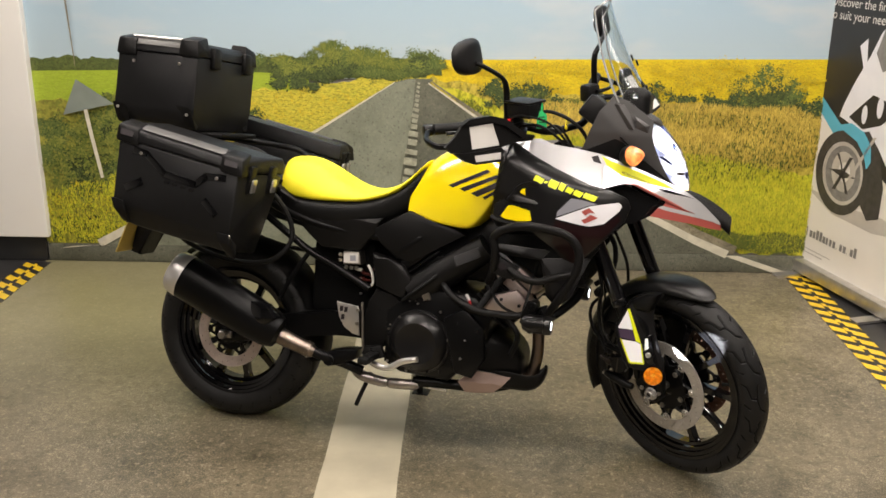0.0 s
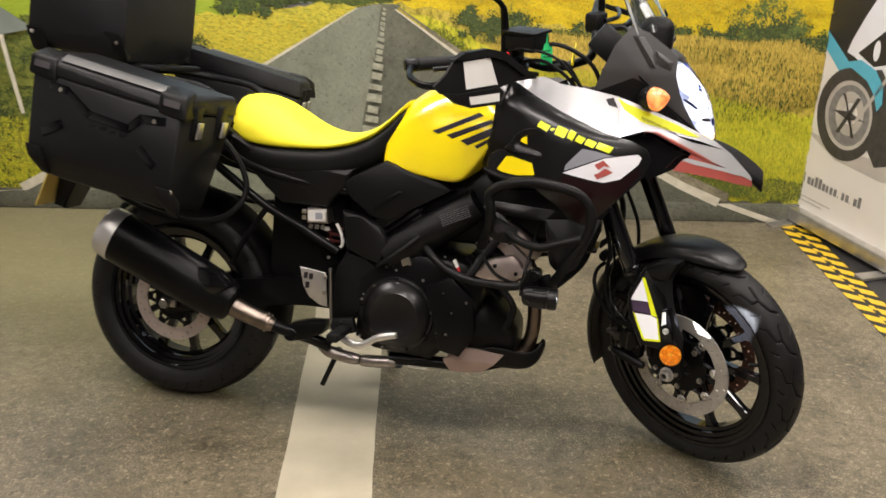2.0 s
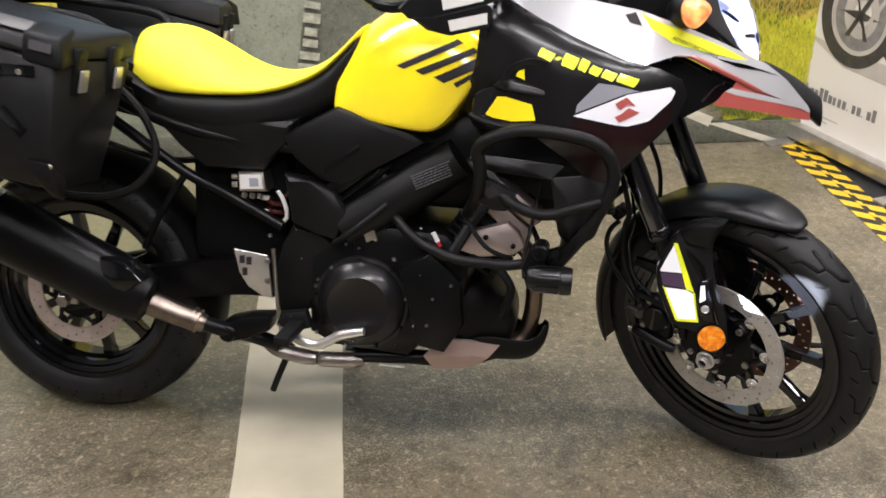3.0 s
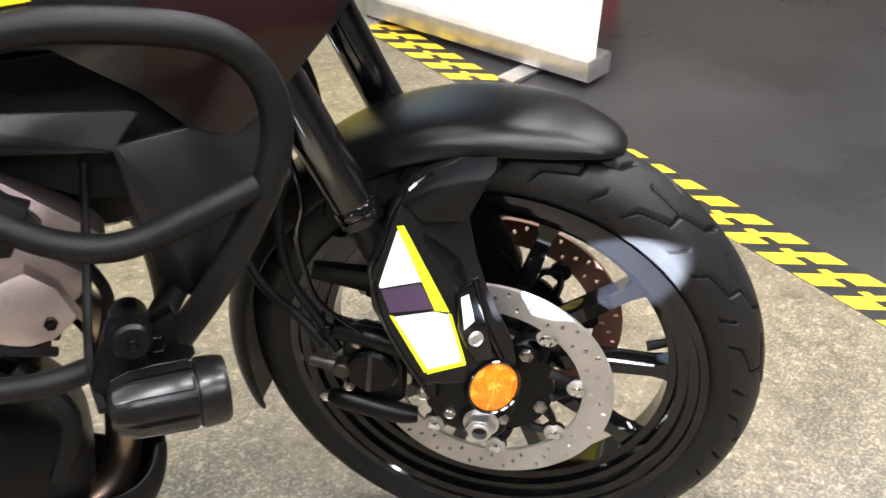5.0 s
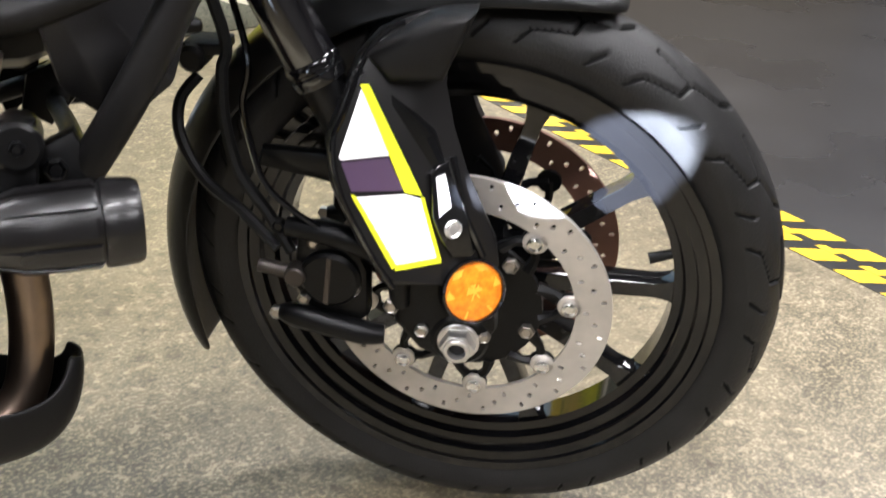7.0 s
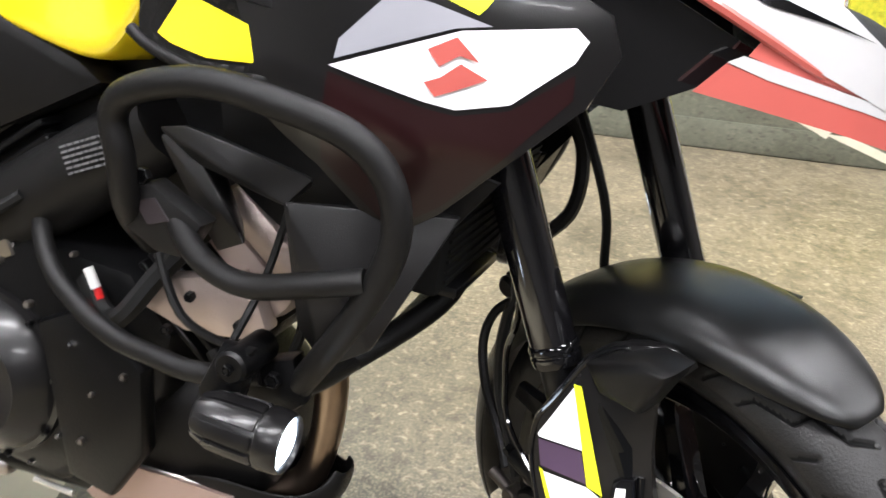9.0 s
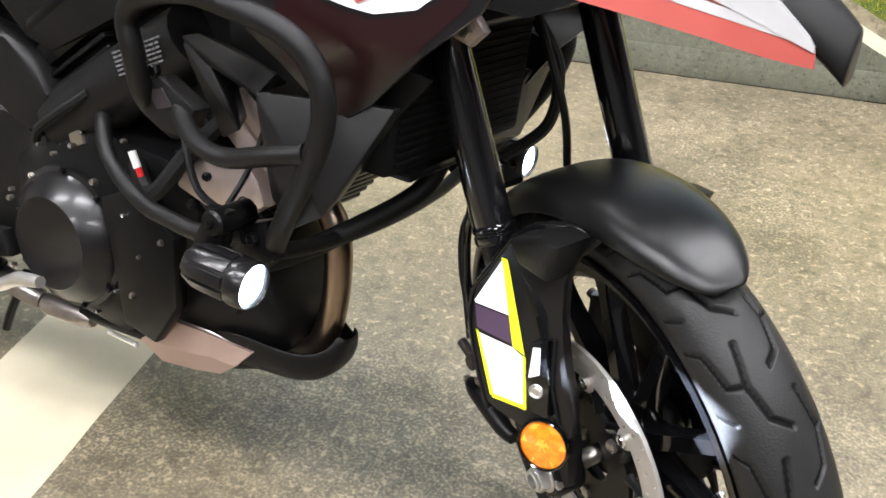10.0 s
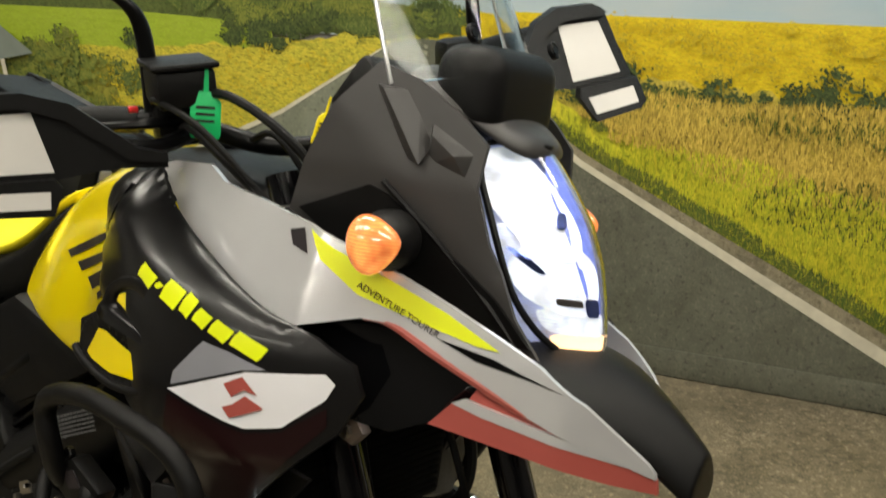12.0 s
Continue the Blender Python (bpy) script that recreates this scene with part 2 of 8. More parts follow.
def lathe(bm, profile, centre, axis, seg=32, closed=False, arc=None):
    """Turns (radius, distance along the axis) round an axis through centre."""
    axis = Vector(axis).normalized()
    u = axis.orthogonal().normalized() if abs(axis.y) < 0.9 else (Vector((1, 0, 0)) - axis * axis.x).normalized()
    w = axis.cross(u)
    c = Vector(centre)
    rings = []
    a0, a1 = arc if arc else (0, 2 * math.pi)
    count = seg + 1 if arc else seg
    for k in range(count):
        a = a0 + (a1 - a0) * k / seg
        rings.append([bm.verts.new(c + axis * h + (u * math.cos(a) + w * math.sin(a)) * max(r, 1e-4)) for r, h in profile])
    n = len(profile)
    for k in range(seg):
        p, q = rings[k], rings[(k + 1) % count]
        for i in range(n if closed else n - 1):
            bm.faces.new([p[i], p[(i + 1) % n], q[(i + 1) % n], q[i]])
    return [v for r in rings for v in r]


def disc_solid(bm, centre, axis, r, h0, h1, seg=24, chamfer=0.002):
    return lathe(bm, [(0.0, h0), (r - chamfer, h0), (r, h0 + chamfer), (r, h1 - chamfer), (r - chamfer, h1), (0.0, h1)], centre, axis, seg)


def prism(bm, outline, y0, y1, bevel=0.0, segs=2):
    """An (x, z) outline drawn out from y0 to y1, with rounded edges."""
    a = [bm.verts.new((x, y0, z)) for x, z in outline]
    b = [bm.verts.new((x, y1, z)) for x, z in outline]
    n = len(outline)
    fs = [bm.faces.new(a), bm.faces.new(b[::-1])] + [bm.faces.new([a[i], b[i], b[(i + 1) % n], a[(i + 1) % n]]) for i in range(n)]
    vs = a + b
    if bevel:
        es = [e for f in fs[:2] for e in f.edges]
        out = bmesh.ops.bevel(bm, geom=list(set(es)), offset=bevel, segments=segs, affect="EDGES", profile=0.5)
        vs = list({v for f in out["faces"] for v in f.verts} | {v for v in vs if v.is_valid})
    return vs


def shell(bm, outline, depth, thick=0.004, cuts=6):
    """A sheet over an (x, z) outline, whose y is depth(x, z), with thickness."""
    vs = [bm.verts.new((x, 0, z)) for x, z in outline]
    f = bm.faces.new(vs)
    res = bmesh.ops.triangulate(bm, faces=[f])
    if cuts:
        for _ in range(cuts):
            long_edges = [e for e in bm.edges if e.calc_length() > 0.018]
            if not long_edges:
                break
            bmesh.ops.subdivide_edges(bm, edges=long_edges, cuts=1)
            bmesh.ops.triangulate(bm, faces=[q for q in bm.faces if len(q.verts) > 3])
    for v in bm.verts:
        v.co.y = depth(v.co.x, v.co.z)
    if thick:
        bmesh.ops.solidify(bm, geom=list(bm.faces), thickness=thick)
    return bm


def loft(bm, sections, caps=True):
    """Skins a row of rings of equal length."""
    rings = [[bm.verts.new(p) for p in s] for s in sections]
    n = len(rings[0])
    for a, b in zip(rings, rings[1:]):
        for k in range(n):
            bm.faces.new([a[k], a[(k + 1) % n], b[(k + 1) % n], b[k]])
    if caps:
        bm.faces.new(rings[0][::-1])
        bm.faces.new(rings[-1])
    return rings


def mirrored(half):
    """A closed ring from its right half, (x, y, z) from the top down, y <= 0."""
    return [Vector(p) for p in half] + [Vector((p[0], -p[1], p[2])) for p in half[::-1] if abs(p[1]) > 1e-6]


def subsurf(ob, levels=2):
    md = ob.modifiers.new("smooth", "SUBSURF")
    md.levels = md.render_levels = levels
    return ob
from mathutils.geometry import tessellate_polygon


# ---------------------------------------------------------------- the room
WALL_Y = 2.05


def asphalt(name, a, b, c, gloss=0.55, lumpy=0.55):
    """Printed tarmac: stone chips in three tones under a soft, satin film."""
    m = mat(name, a, gloss)
    nt = m.node_tree
    bsdf = nt.nodes["Principled BSDF"]
    tc = nt.nodes["Texture Coordinate"]

    def tex(kind, scale, detail=4):
        n = nt.nodes.new(kind)
        n.inputs["Scale"].default_value = scale
        if "Detail" in n.inputs:
            n.inputs["Detail"].default_value = detail
        nt.links.new(tc.outputs["Object"], n.inputs["Vector"])
        return n

    def mix(f, x, y):
        n = nt.nodes.new("ShaderNodeMix")
        n.data_type = "RGBA"
        nt.links.new(f, n.inputs[0])
        for k, v in ((6, x), (7, y)):
            if isinstance(v, tuple):
                n.inputs[k].default_value = (*v, 1)
            else:
                nt.links.new(v, n.inputs[k])
        return n.outputs[2]

    def span(out, lo, hi):
        n = nt.nodes.new("ShaderNodeMapRange")
        n.inputs[1].default_value, n.inputs[2].default_value = lo, hi
        nt.links.new(out, n.inputs[0])
        return n.outputs[0]
    slow = span(tex("ShaderNodeTexNoise", 1.3, 5).outputs["Fac"], 0.38, 0.62)
    lumps = tex("ShaderNodeTexNoise", 26, 10)
    lumps.inputs["Roughness"].default_value = 0.72
    lumps.inputs["Distortion"].default_value = 0.6
    chips = span(lumps.outputs["Fac"], 0.33, 0.56)
    fine = tex("ShaderNodeTexNoise", 165, 5)
    grit = span(fine.outputs["Fac"], 0.47, 0.68)
    blots = span(tex("ShaderNodeTexNoise", 5, 7).outputs["Fac"], 0.48, 0.66)
    col = mix(slow, a, b)
    patch = span(tex("ShaderNodeTexNoise", 2.2, 4).outputs["Fac"], 0.42, 0.60)
    sown = nt.nodes.new("ShaderNodeMath")
    sown.operation = "MULTIPLY"
    nt.links.new(grit, sown.inputs[0])
    soft = nt.nodes.new("ShaderNodeMapRange")
    soft.inputs[3].default_value, soft.inputs[4].default_value = 0.35, 1.0
    nt.links.new(patch, soft.inputs[0])
    nt.links.new(soft.outputs[0], sown.inputs[1])
    col = mix(sown.outputs[0], col, c)
    flecks = nt.nodes.new("ShaderNodeMapRange")
    flecks.inputs[1].default_value, flecks.inputs[2].default_value, flecks.inputs[4].default_value = 0.57, 0.66, 0.75
    nt.links.new(tex("ShaderNodeTexNoise", 62, 3).outputs["Fac"], flecks.inputs[0])
    col = mix(flecks.outputs[0], col, c)
    pits = nt.nodes.new("ShaderNodeMapRange")
    pits.inputs[1].default_value, pits.inputs[2].default_value, pits.inputs[4].default_value = 0.40, 0.33, 0.6
    nt.links.new(tex("ShaderNodeTexNoise", 74, 3).outputs["Fac"], pits.inputs[0])
    col = mix(pits.outputs[0], col, tuple(0.45 * v for v in a))
    dark = nt.nodes.new("ShaderNodeMix")
    dark.data_type, dark.blend_type = "RGBA", "MULTIPLY"
    dark.inputs[0].default_value = lumpy
    nt.links.new(col, dark.inputs[6])
    nt.links.new(chips, dark.inputs[7])
    dark2 = nt.nodes.new("ShaderNodeMix")
    dark2.data_type, dark2.blend_type = "RGBA", "MULTIPLY"
    nt.links.new(blots, dark2.inputs[0])
    nt.links.new(dark.outputs[2], dark2.inputs[6])
    dark2.inputs[7].default_value = (0.76, 0.76, 0.74, 1)
    bp = nt.nodes.new("ShaderNodeBump")
    bp.inputs["Strength"].default_value, bp.inputs["Distance"].default_value = 0.22, 0.003
    nt.links.new(lumps.outputs["Fac"], bp.inputs["Height"])
    nt.links.new(bp.outputs[0], bsdf.inputs["Normal"])
    nt.links.new(dark2.outputs[2], bsdf.inputs["Base Color"])
    return m


FLOOR_PRINT = asphalt("tarmac_print", (0.19, 0.158, 0.102), (0.122, 0.105, 0.072), (0.365, 0.31, 0.207), 0.36, 0.5)
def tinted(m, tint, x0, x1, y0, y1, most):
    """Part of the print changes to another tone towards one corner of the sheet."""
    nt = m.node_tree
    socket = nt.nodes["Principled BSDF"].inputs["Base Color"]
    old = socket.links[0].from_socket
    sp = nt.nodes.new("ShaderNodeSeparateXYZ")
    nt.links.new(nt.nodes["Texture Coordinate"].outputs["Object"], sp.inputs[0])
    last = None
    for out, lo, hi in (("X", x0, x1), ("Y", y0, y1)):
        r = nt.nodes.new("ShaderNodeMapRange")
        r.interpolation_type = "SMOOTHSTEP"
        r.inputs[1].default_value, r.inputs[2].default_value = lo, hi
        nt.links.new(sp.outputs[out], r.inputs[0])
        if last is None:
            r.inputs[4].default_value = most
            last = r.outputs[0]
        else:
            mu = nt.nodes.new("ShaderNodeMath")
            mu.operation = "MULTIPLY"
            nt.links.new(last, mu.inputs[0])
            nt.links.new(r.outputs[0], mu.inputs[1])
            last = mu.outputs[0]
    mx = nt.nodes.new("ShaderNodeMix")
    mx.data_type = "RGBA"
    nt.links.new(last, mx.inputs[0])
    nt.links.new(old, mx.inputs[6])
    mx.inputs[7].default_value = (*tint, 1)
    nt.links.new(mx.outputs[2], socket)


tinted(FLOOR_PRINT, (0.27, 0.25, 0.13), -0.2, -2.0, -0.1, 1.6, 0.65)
ROAD_PRINT = asphalt("road_print", (0.115, 0.12, 0.09), (0.155, 0.158, 0.118), (0.19, 0.185, 0.14), 0.5, 0.25)
SHOULDER = asphalt("road_edge_print", (0.3, 0.26, 0.17), (0.22, 0.2, 0.13), (0.36, 0.31, 0.22), 0.5)
LINE_PRINT = mat("worn_white_line_print", (0.5, 0.45, 0.33), 0.42, vary=0.14, scale=5, bump=0.1)
ROAD_LIGHT = asphalt("pale_road_print", (0.25, 0.265, 0.2), (0.2, 0.215, 0.16), (0.29, 0.295, 0.22), 0.5, 0.16)
CENTRE_MARK = mat("worn_centre_mark_print", (0.33, 0.33, 0.25), 0.5, vary=0.3, scale=40)
EDGE_LINE = mat("white_edge_line_print", (0.62, 0.58, 0.46), 0.5, vary=0.12, scale=20)
BLACK_FLOOR = mat("black_polished_floor", (0.033, 0.032, 0.0325), 0.28, vary=0.3, scale=1.5, bump=0.05, bscale=30, spec=0.45)
WHITE_WALL = mat("white_wall_paint", (0.78, 0.76, 0.72), 0.6, vary=0.03, scale=1.5, bump=0.1, bscale=150)
TAN_WALL = mat("tan_wall_paint", (0.33, 0.28, 0.2), 0.7, vary=0.06, scale=2)
# tones of the unseen walls and ceiling, kept dark to lower the bounced light
GREY_WALL = mat("grey_wall_low_bounce", (0.2, 0.19, 0.18), 0.7, vary=0.05, scale=2)
CEIL = mat("dark_ceiling_low_bounce", (0.1, 0.098, 0.095), 0.8, vary=0.05, scale=2)
TAPE_BLACK = mat("black_tape", (0.02, 0.02, 0.02), 0.4)
TAPE_YELLOW = mat("yellow_tape", (0.75, 0.50, 0.02), 0.38, vary=0.08, scale=20)
BANNER_WHITE = mat("banner_cream_print", (0.72, 0.68, 0.62), 0.45, vary=0.04, scale=3)
BANNER_BLACK = mat("banner_black_print", (0.022, 0.021, 0.021), 0.4, vary=0.2, scale=3)
BANNER_BLUE = mat("banner_blue_print", (0.1, 0.42, 0.55), 0.45, vary=0.08, scale=6)
BANNER_GREY = mat("banner_grey_print", (0.2, 0.19, 0.18), 0.45, vary=0.2, scale=30)
BANNER_SHADE = mat("banner_shadow_print", (0.46, 0.42, 0.37), 0.45, vary=0.15, scale=6)
BANNER_TYRE = mat("banner_tyre_print", (0.05, 0.045, 0.043), 0.45, vary=0.3, scale=30)


def slab(name, x0, x1, y0, y1, z0, z1, material, label, bevel=0.0):
    bm = bmesh.new()
    box(bm, x0, x1, y0, y1, z0, z1, bevel)
    return tagged(part(name, bm, material, None, "", 0), label, "", "", "structure")


slab("floor", -6, 5, -5.5, 2.6, -0.12, -0.004, BLACK_FLOOR, "black polished showroom floor with soft sheen")
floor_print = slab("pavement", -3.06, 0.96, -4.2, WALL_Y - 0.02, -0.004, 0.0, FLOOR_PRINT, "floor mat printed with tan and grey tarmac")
slab("wall_north", -6, 1.06, WALL_Y + 0.004, WALL_Y + 0.2, 0.0, CEILING, GREY_WALL, "wall that carries the printed landscape")
slab("wall_north_east", 1.06, 5, 2.46, 2.6, 0.0, CEILING, TAN_WALL, "tan wall behind the banner stand")
# east and south walls and ceiling are added out of view to shape the light
slab("wall_east", 5, 5.15, -5.5, 2.6, 0, CEILING, GREY_WALL, "unseen side wall, grey to cut bounced light")
slab("wall_west", -6.15, -6, -5.5, 2.6, 0, CEILING, WHITE_WALL, "plain white showroom side wall")
slab("wall_south", -6, 5, -5.65, -5.5, 0, CEILING, GREY_WALL, "unseen wall behind the viewer, grey to cut bounced light")
slab("ceiling", -6, 5, -5.5, 2.6, CEILING, CEILING + 0.1, CEIL, "unseen ceiling, dark grey to cut bounced light")
slab("wall_partition", -6, -3.02, WALL_Y - 0.05, WALL_Y, 0.14, CEILING, WHITE_WALL, "white partition panel beside the printed wall", 0.004)
slab("baseboard_partition", -6, -3.05, WALL_Y - 0.02, WALL_Y, 0.0, 0.14, TAPE_BLACK, "black recessed plinth under the white panel")


def ceiling_light(px, py):
    t = thing("ceiling_light", "white rectangular ceiling panel lamp, switched on", "lamp", pose(px, py, CEILING), "ceiling panel lamps")
    bm = bmesh.new()
    for a in (-1, 1):
        box(bm, -0.62, 0.62, a * 0.17 - 0.015, a * 0.17 + 0.015, -0.05, 0.0, 0.003)
        box(bm, a * 0.61 - 0.015, a * 0.61 + 0.015, -0.155, 0.155, -0.05, 0.0, 0.003)
    part("frame", bm, ALU, t)
    bm = bmesh.new()
    box(bm, -0.594, 0.594, -0.154, 0.154, -0.03, -0.012)
    part("diffuser", bm, PANEL_GLOW, t, "glowing white diffuser")


PANEL_GLOW = glow("panel_glow", (1.0, 0.93, 0.82), 4.0)
for px, py in PANELS:
    ceiling_light(px, py)


def hazard_tape(x, y0, y1, w, label):
    """Black tape with slanted yellow bars along both edges and small checks between them."""
    t = tagged(thing("hazard_tape", label, "floor tape", None, "floor tapes"))
    bm = bmesh.new()
    box(bm, x, x + w, y0, y1, 0.0, 0.0012)
    part("backing", bm, TAPE_BLACK, t, "", 0)
    step, meshes = 0.1, []
    for u0, u1, slant, high in ((0.0, 0.42, 0.040, 0.056), (0.58, 1.0, 0.040, 0.056), (0.43, 0.57, 0.012, 0.040)):
        bm = bmesh.new()
        bm.faces.new([bm.verts.new(v) for v in [(u0 * w, 0, 0), (u1 * w, -slant, 0), (u1 * w, -slant - high, 0), (u0 * w, -high, 0)]])
        me = bpy.data.meshes.new("yellow_check")
        bm.to_mesh(me)
        bm.free()
        me.materials.append(TAPE_YELLOW)
        meshes.append(me)
    y, n = y1 - 0.01, 0
    while y - 0.07 > y0:
        for k, me in enumerate(meshes):
            ob = new("yellow_check", me)
            ob.parent = t
            ob.location = (x, y - (0, step * 0.5, step * 0.2)[k], 0.0022)
        y, n = y - step, n + 1
    return t


hazard_tape(0.90, -4.0, 2.03, 0.135, "yellow and black check hazard tape on the floor")
hazard_tape(-3.15, -4.0, 2.0, 0.13, "yellow and black check hazard tape by the white panel")

# white line of the printed road on the floor
bm = bmesh.new()
ys = np.linspace(-4.15, WALL_Y - 0.022, 60)
lf = [bm.verts.new((-1.262 + 0.012 * noise.noise((0, y * 3, 1)) + 0.006 * noise.noise((0, y * 17, 4)), y, 0.0012)) for y in ys]
rt = [bm.verts.new((-1.0 + 0.012 * noise.noise((5, y * 3, 1)) + 0.006 * noise.noise((0, y * 17, 9)), y, 0.0012)) for y in ys]
for i in range(len(ys) - 1):
    bm.faces.new([lf[i], rt[i], rt[i + 1], lf[i + 1]])
part("road_line", bm, LINE_PRINT, floor_print, "worn cream-white line of the printed road", 0)

# ---------------------------------------------------------------- printed landscape
mural = tagged(thing("mural", "wall print of a country road between yellow fields", "mural", pose(0, WALL_Y, 0)), kind="structure")

SKY = bpy.data.materials.new("printed_sky")
SKY.use_nodes = True
nt = SKY.node_tree
tcs, sep = nt.nodes.new("ShaderNodeTexCoord"), nt.nodes.new("ShaderNodeSeparateXYZ")
nt.links.new(tcs.outputs["Object"], sep.inputs[0])
mr = nt.nodes.new("ShaderNodeMapRange")
mr.inputs[1].default_value, mr.inputs[2].default_value = 1.05, 1.9
nt.links.new(sep.outputs["Z"], mr.inputs[0])
ramp = nt.nodes.new("ShaderNodeValToRGB")
ramp.color_ramp.elements[0].color, ramp.color_ramp.elements[1].color = (0.43, 0.53, 0.58, 1), (0.27, 0.44, 0.6, 1)
nt.links.new(mr.outputs[0], ramp.inputs[0])
mp = nt.nodes.new("ShaderNodeMapping")
mp.inputs["Scale"].default_value = (0.8, 1, 2.6)
nt.links.new(tcs.outputs["Object"], mp.inputs[0])
cl = nt.nodes.new("ShaderNodeTexNoise")
cl.inputs["Scale"].default_value, cl.inputs["Detail"].default_value = 1.6, 5
nt.links.new(mp.outputs[0], cl.inputs["Vector"])
clr = nt.nodes.new("ShaderNodeMapRange")
clr.inputs[1].default_value, clr.inputs[2].default_value, clr.inputs[4].default_value = 0.5, 0.72, 0.7
nt.links.new(cl.outputs["Fac"], clr.inputs[0])
mx = nt.nodes.new("ShaderNodeMix")
mx.data_type = "RGBA"
nt.links.new(clr.outputs[0], mx.inputs[0])
nt.links.new(ramp.outputs[0], mx.inputs[6])
mx.inputs[7].default_value = (0.6, 0.6, 0.58, 1)
nt.links.new(mx.outputs[2], nt.nodes["Principled BSDF"].inputs["Base Color"])
nt.nodes["Principled BSDF"].inputs["Roughness"].default_value = 0.5


def meadow(name, a, b, c, scale, stretch=3.0, dark=0.5):
    """Printed grass or crop: broad patches, then fine pale, dark and light streaks."""
    m = bpy.data.materials.new(name)
    m.use_nodes = True
    nt = m.node_tree
    tc = nt.nodes.new("ShaderNodeTexCoord")
    out = None
    pale = tuple(min(0.8, v * 1.35) for v in a)
    for s_, st, lo, hi, most, col in ((scale * 0.22, 1.6, 0.36, 0.64, 0.85, b), (scale * 1.6, stretch, 0.46, 0.60, 0.8, c), (scale * 3.4, stretch, 0.50, 0.60, 0.85, tuple(v * dark for v in b)), (scale * 7.5, stretch, 0.53, 0.62, 0.75, pale), (scale * 1.1, 1.3, 0.56, 0.66, 0.6, tuple(v * dark for v in b))):
        mp, n, r, x = nt.nodes.new("ShaderNodeMapping"), nt.nodes.new("ShaderNodeTexNoise"), nt.nodes.new("ShaderNodeMapRange"), nt.nodes.new("ShaderNodeMix")
        mp.inputs["Scale"].default_value = (1, 1, st)
        nt.links.new(tc.outputs["Object"], mp.inputs[0])
        n.inputs["Scale"].default_value, n.inputs["Detail"].default_value = s_, 7
        n.inputs["Roughness"].default_value = 0.65
        nt.links.new(mp.outputs[0], n.inputs["Vector"])
        r.inputs[1].default_value, r.inputs[2].default_value, r.inputs[4].default_value = lo, hi, most
        nt.links.new(n.outputs["Fac"], r.inputs[0])
        x.data_type = "RGBA"
        nt.links.new(r.outputs[0], x.inputs[0])
        if out is None:
            x.inputs[6].default_value = (*a, 1)
        else:
            nt.links.new(out, x.inputs[6])
        x.inputs[7].default_value = (*col, 1)
        out = x.outputs[2]
    nt.links.new(out, nt.nodes["Principled BSDF"].inputs["Base Color"])
    nt.nodes["Principled BSDF"].inputs["Roughness"].default_value = 0.5
    return m


FIELD_YELLOW = meadow("printed_yellow_field", (0.76, 0.56, 0.015), (0.70, 0.50, 0.015), (0.62, 0.44, 0.015), 14, 4, 0.72)
FIELD_GREEN = meadow("printed_green_field", (0.32, 0.42, 0.03), (0.38, 0.47, 0.05), (0.27, 0.36, 0.02), 10, 5, 0.8)
MEADOW_GOLD = meadow("printed_golden_meadow", (0.56, 0.48, 0.05), (0.44, 0.42, 0.045), (0.66, 0.52, 0.05), 14, 2.2, 0.55)
GRASS_BROWN = meadow("printed_dry_grass", (0.52, 0.41, 0.055), (0.42, 0.35, 0.045), (0.64, 0.5, 0.09), 17, 0.4, 0.5)
GRASS_LIME = meadow("printed_verge_grass", (0.54, 0.52, 0.03), (0.42, 0.46, 0.024), (0.70, 0.60, 0.045), 17, 0.45, 0.45)
WEEDS = meadow("printed_weeds", (0.27, 0.26, 0.04), (0.36, 0.33, 0.05), (0.15, 0.18, 0.025), 15, 0.9, 0.4)
HEDGE = meadow("printed_far_hedge", (0.09, 0.12, 0.03), (0.14, 0.165, 0.04), (0.045, 0.07, 0.018), 30, 1.0, 0.4)
SIGN_GREY = mat("printed_sign_grey", (0.2, 0.23, 0.2), 0.5, vary=0.1, scale=10)
LEAF_DARK = mat("printed_dark_leaves", (0, 0, 0), 0.5, island=[(0.02, 0.035, 0.01), (0.05, 0.075, 0.02), (0.1, 0.13, 0.035), (0.035, 0.05, 0.015)])
LEAF_LIGHT = mat("printed_light_leaves", (0, 0, 0), 0.5, island=[(0.12, 0.16, 0.025), (0.18, 0.21, 0.04), (0.26, 0.27, 0.05), (0.1, 0.14, 0.025)])
LEAF_MID = mat("printed_mid_leaves", (0, 0, 0), 0.5, island=[(0.04, 0.07, 0.015), (0.1, 0.14, 0.03), (0.18, 0.21, 0.05), (0.07, 0.1, 0.02)])
BLADES = mat("printed_grass_blades", (0, 0, 0), 0.5, island=[(0.22, 0.16, 0.03), (0.52, 0.37, 0.055), (0.68, 0.5, 0.09), (0.40, 0.29, 0.045)])
BLADES_LIME = mat("printed_lime_blades", (0, 0, 0), 0.5, island=[(0.26, 0.33, 0.02), (0.50, 0.50, 0.025), (0.72, 0.62, 0.04), (0.40, 0.46, 0.022)])
BLADES_DARK = mat("printed_dark_blades", (0, 0, 0), 0.5, island=[(0.04, 0.08, 0.012), (0.1, 0.15, 0.02), (0.2, 0.2, 0.03), (0.05, 0.07, 0.012)])
BLOSSOM = mat("printed_yellow_blossom", (0, 0, 0), 0.5, island=[(0.5, 0.36, 0.02), (0.66, 0.5, 0.02), (0.4, 0.32, 0.03)])

LAYER = [0.0]


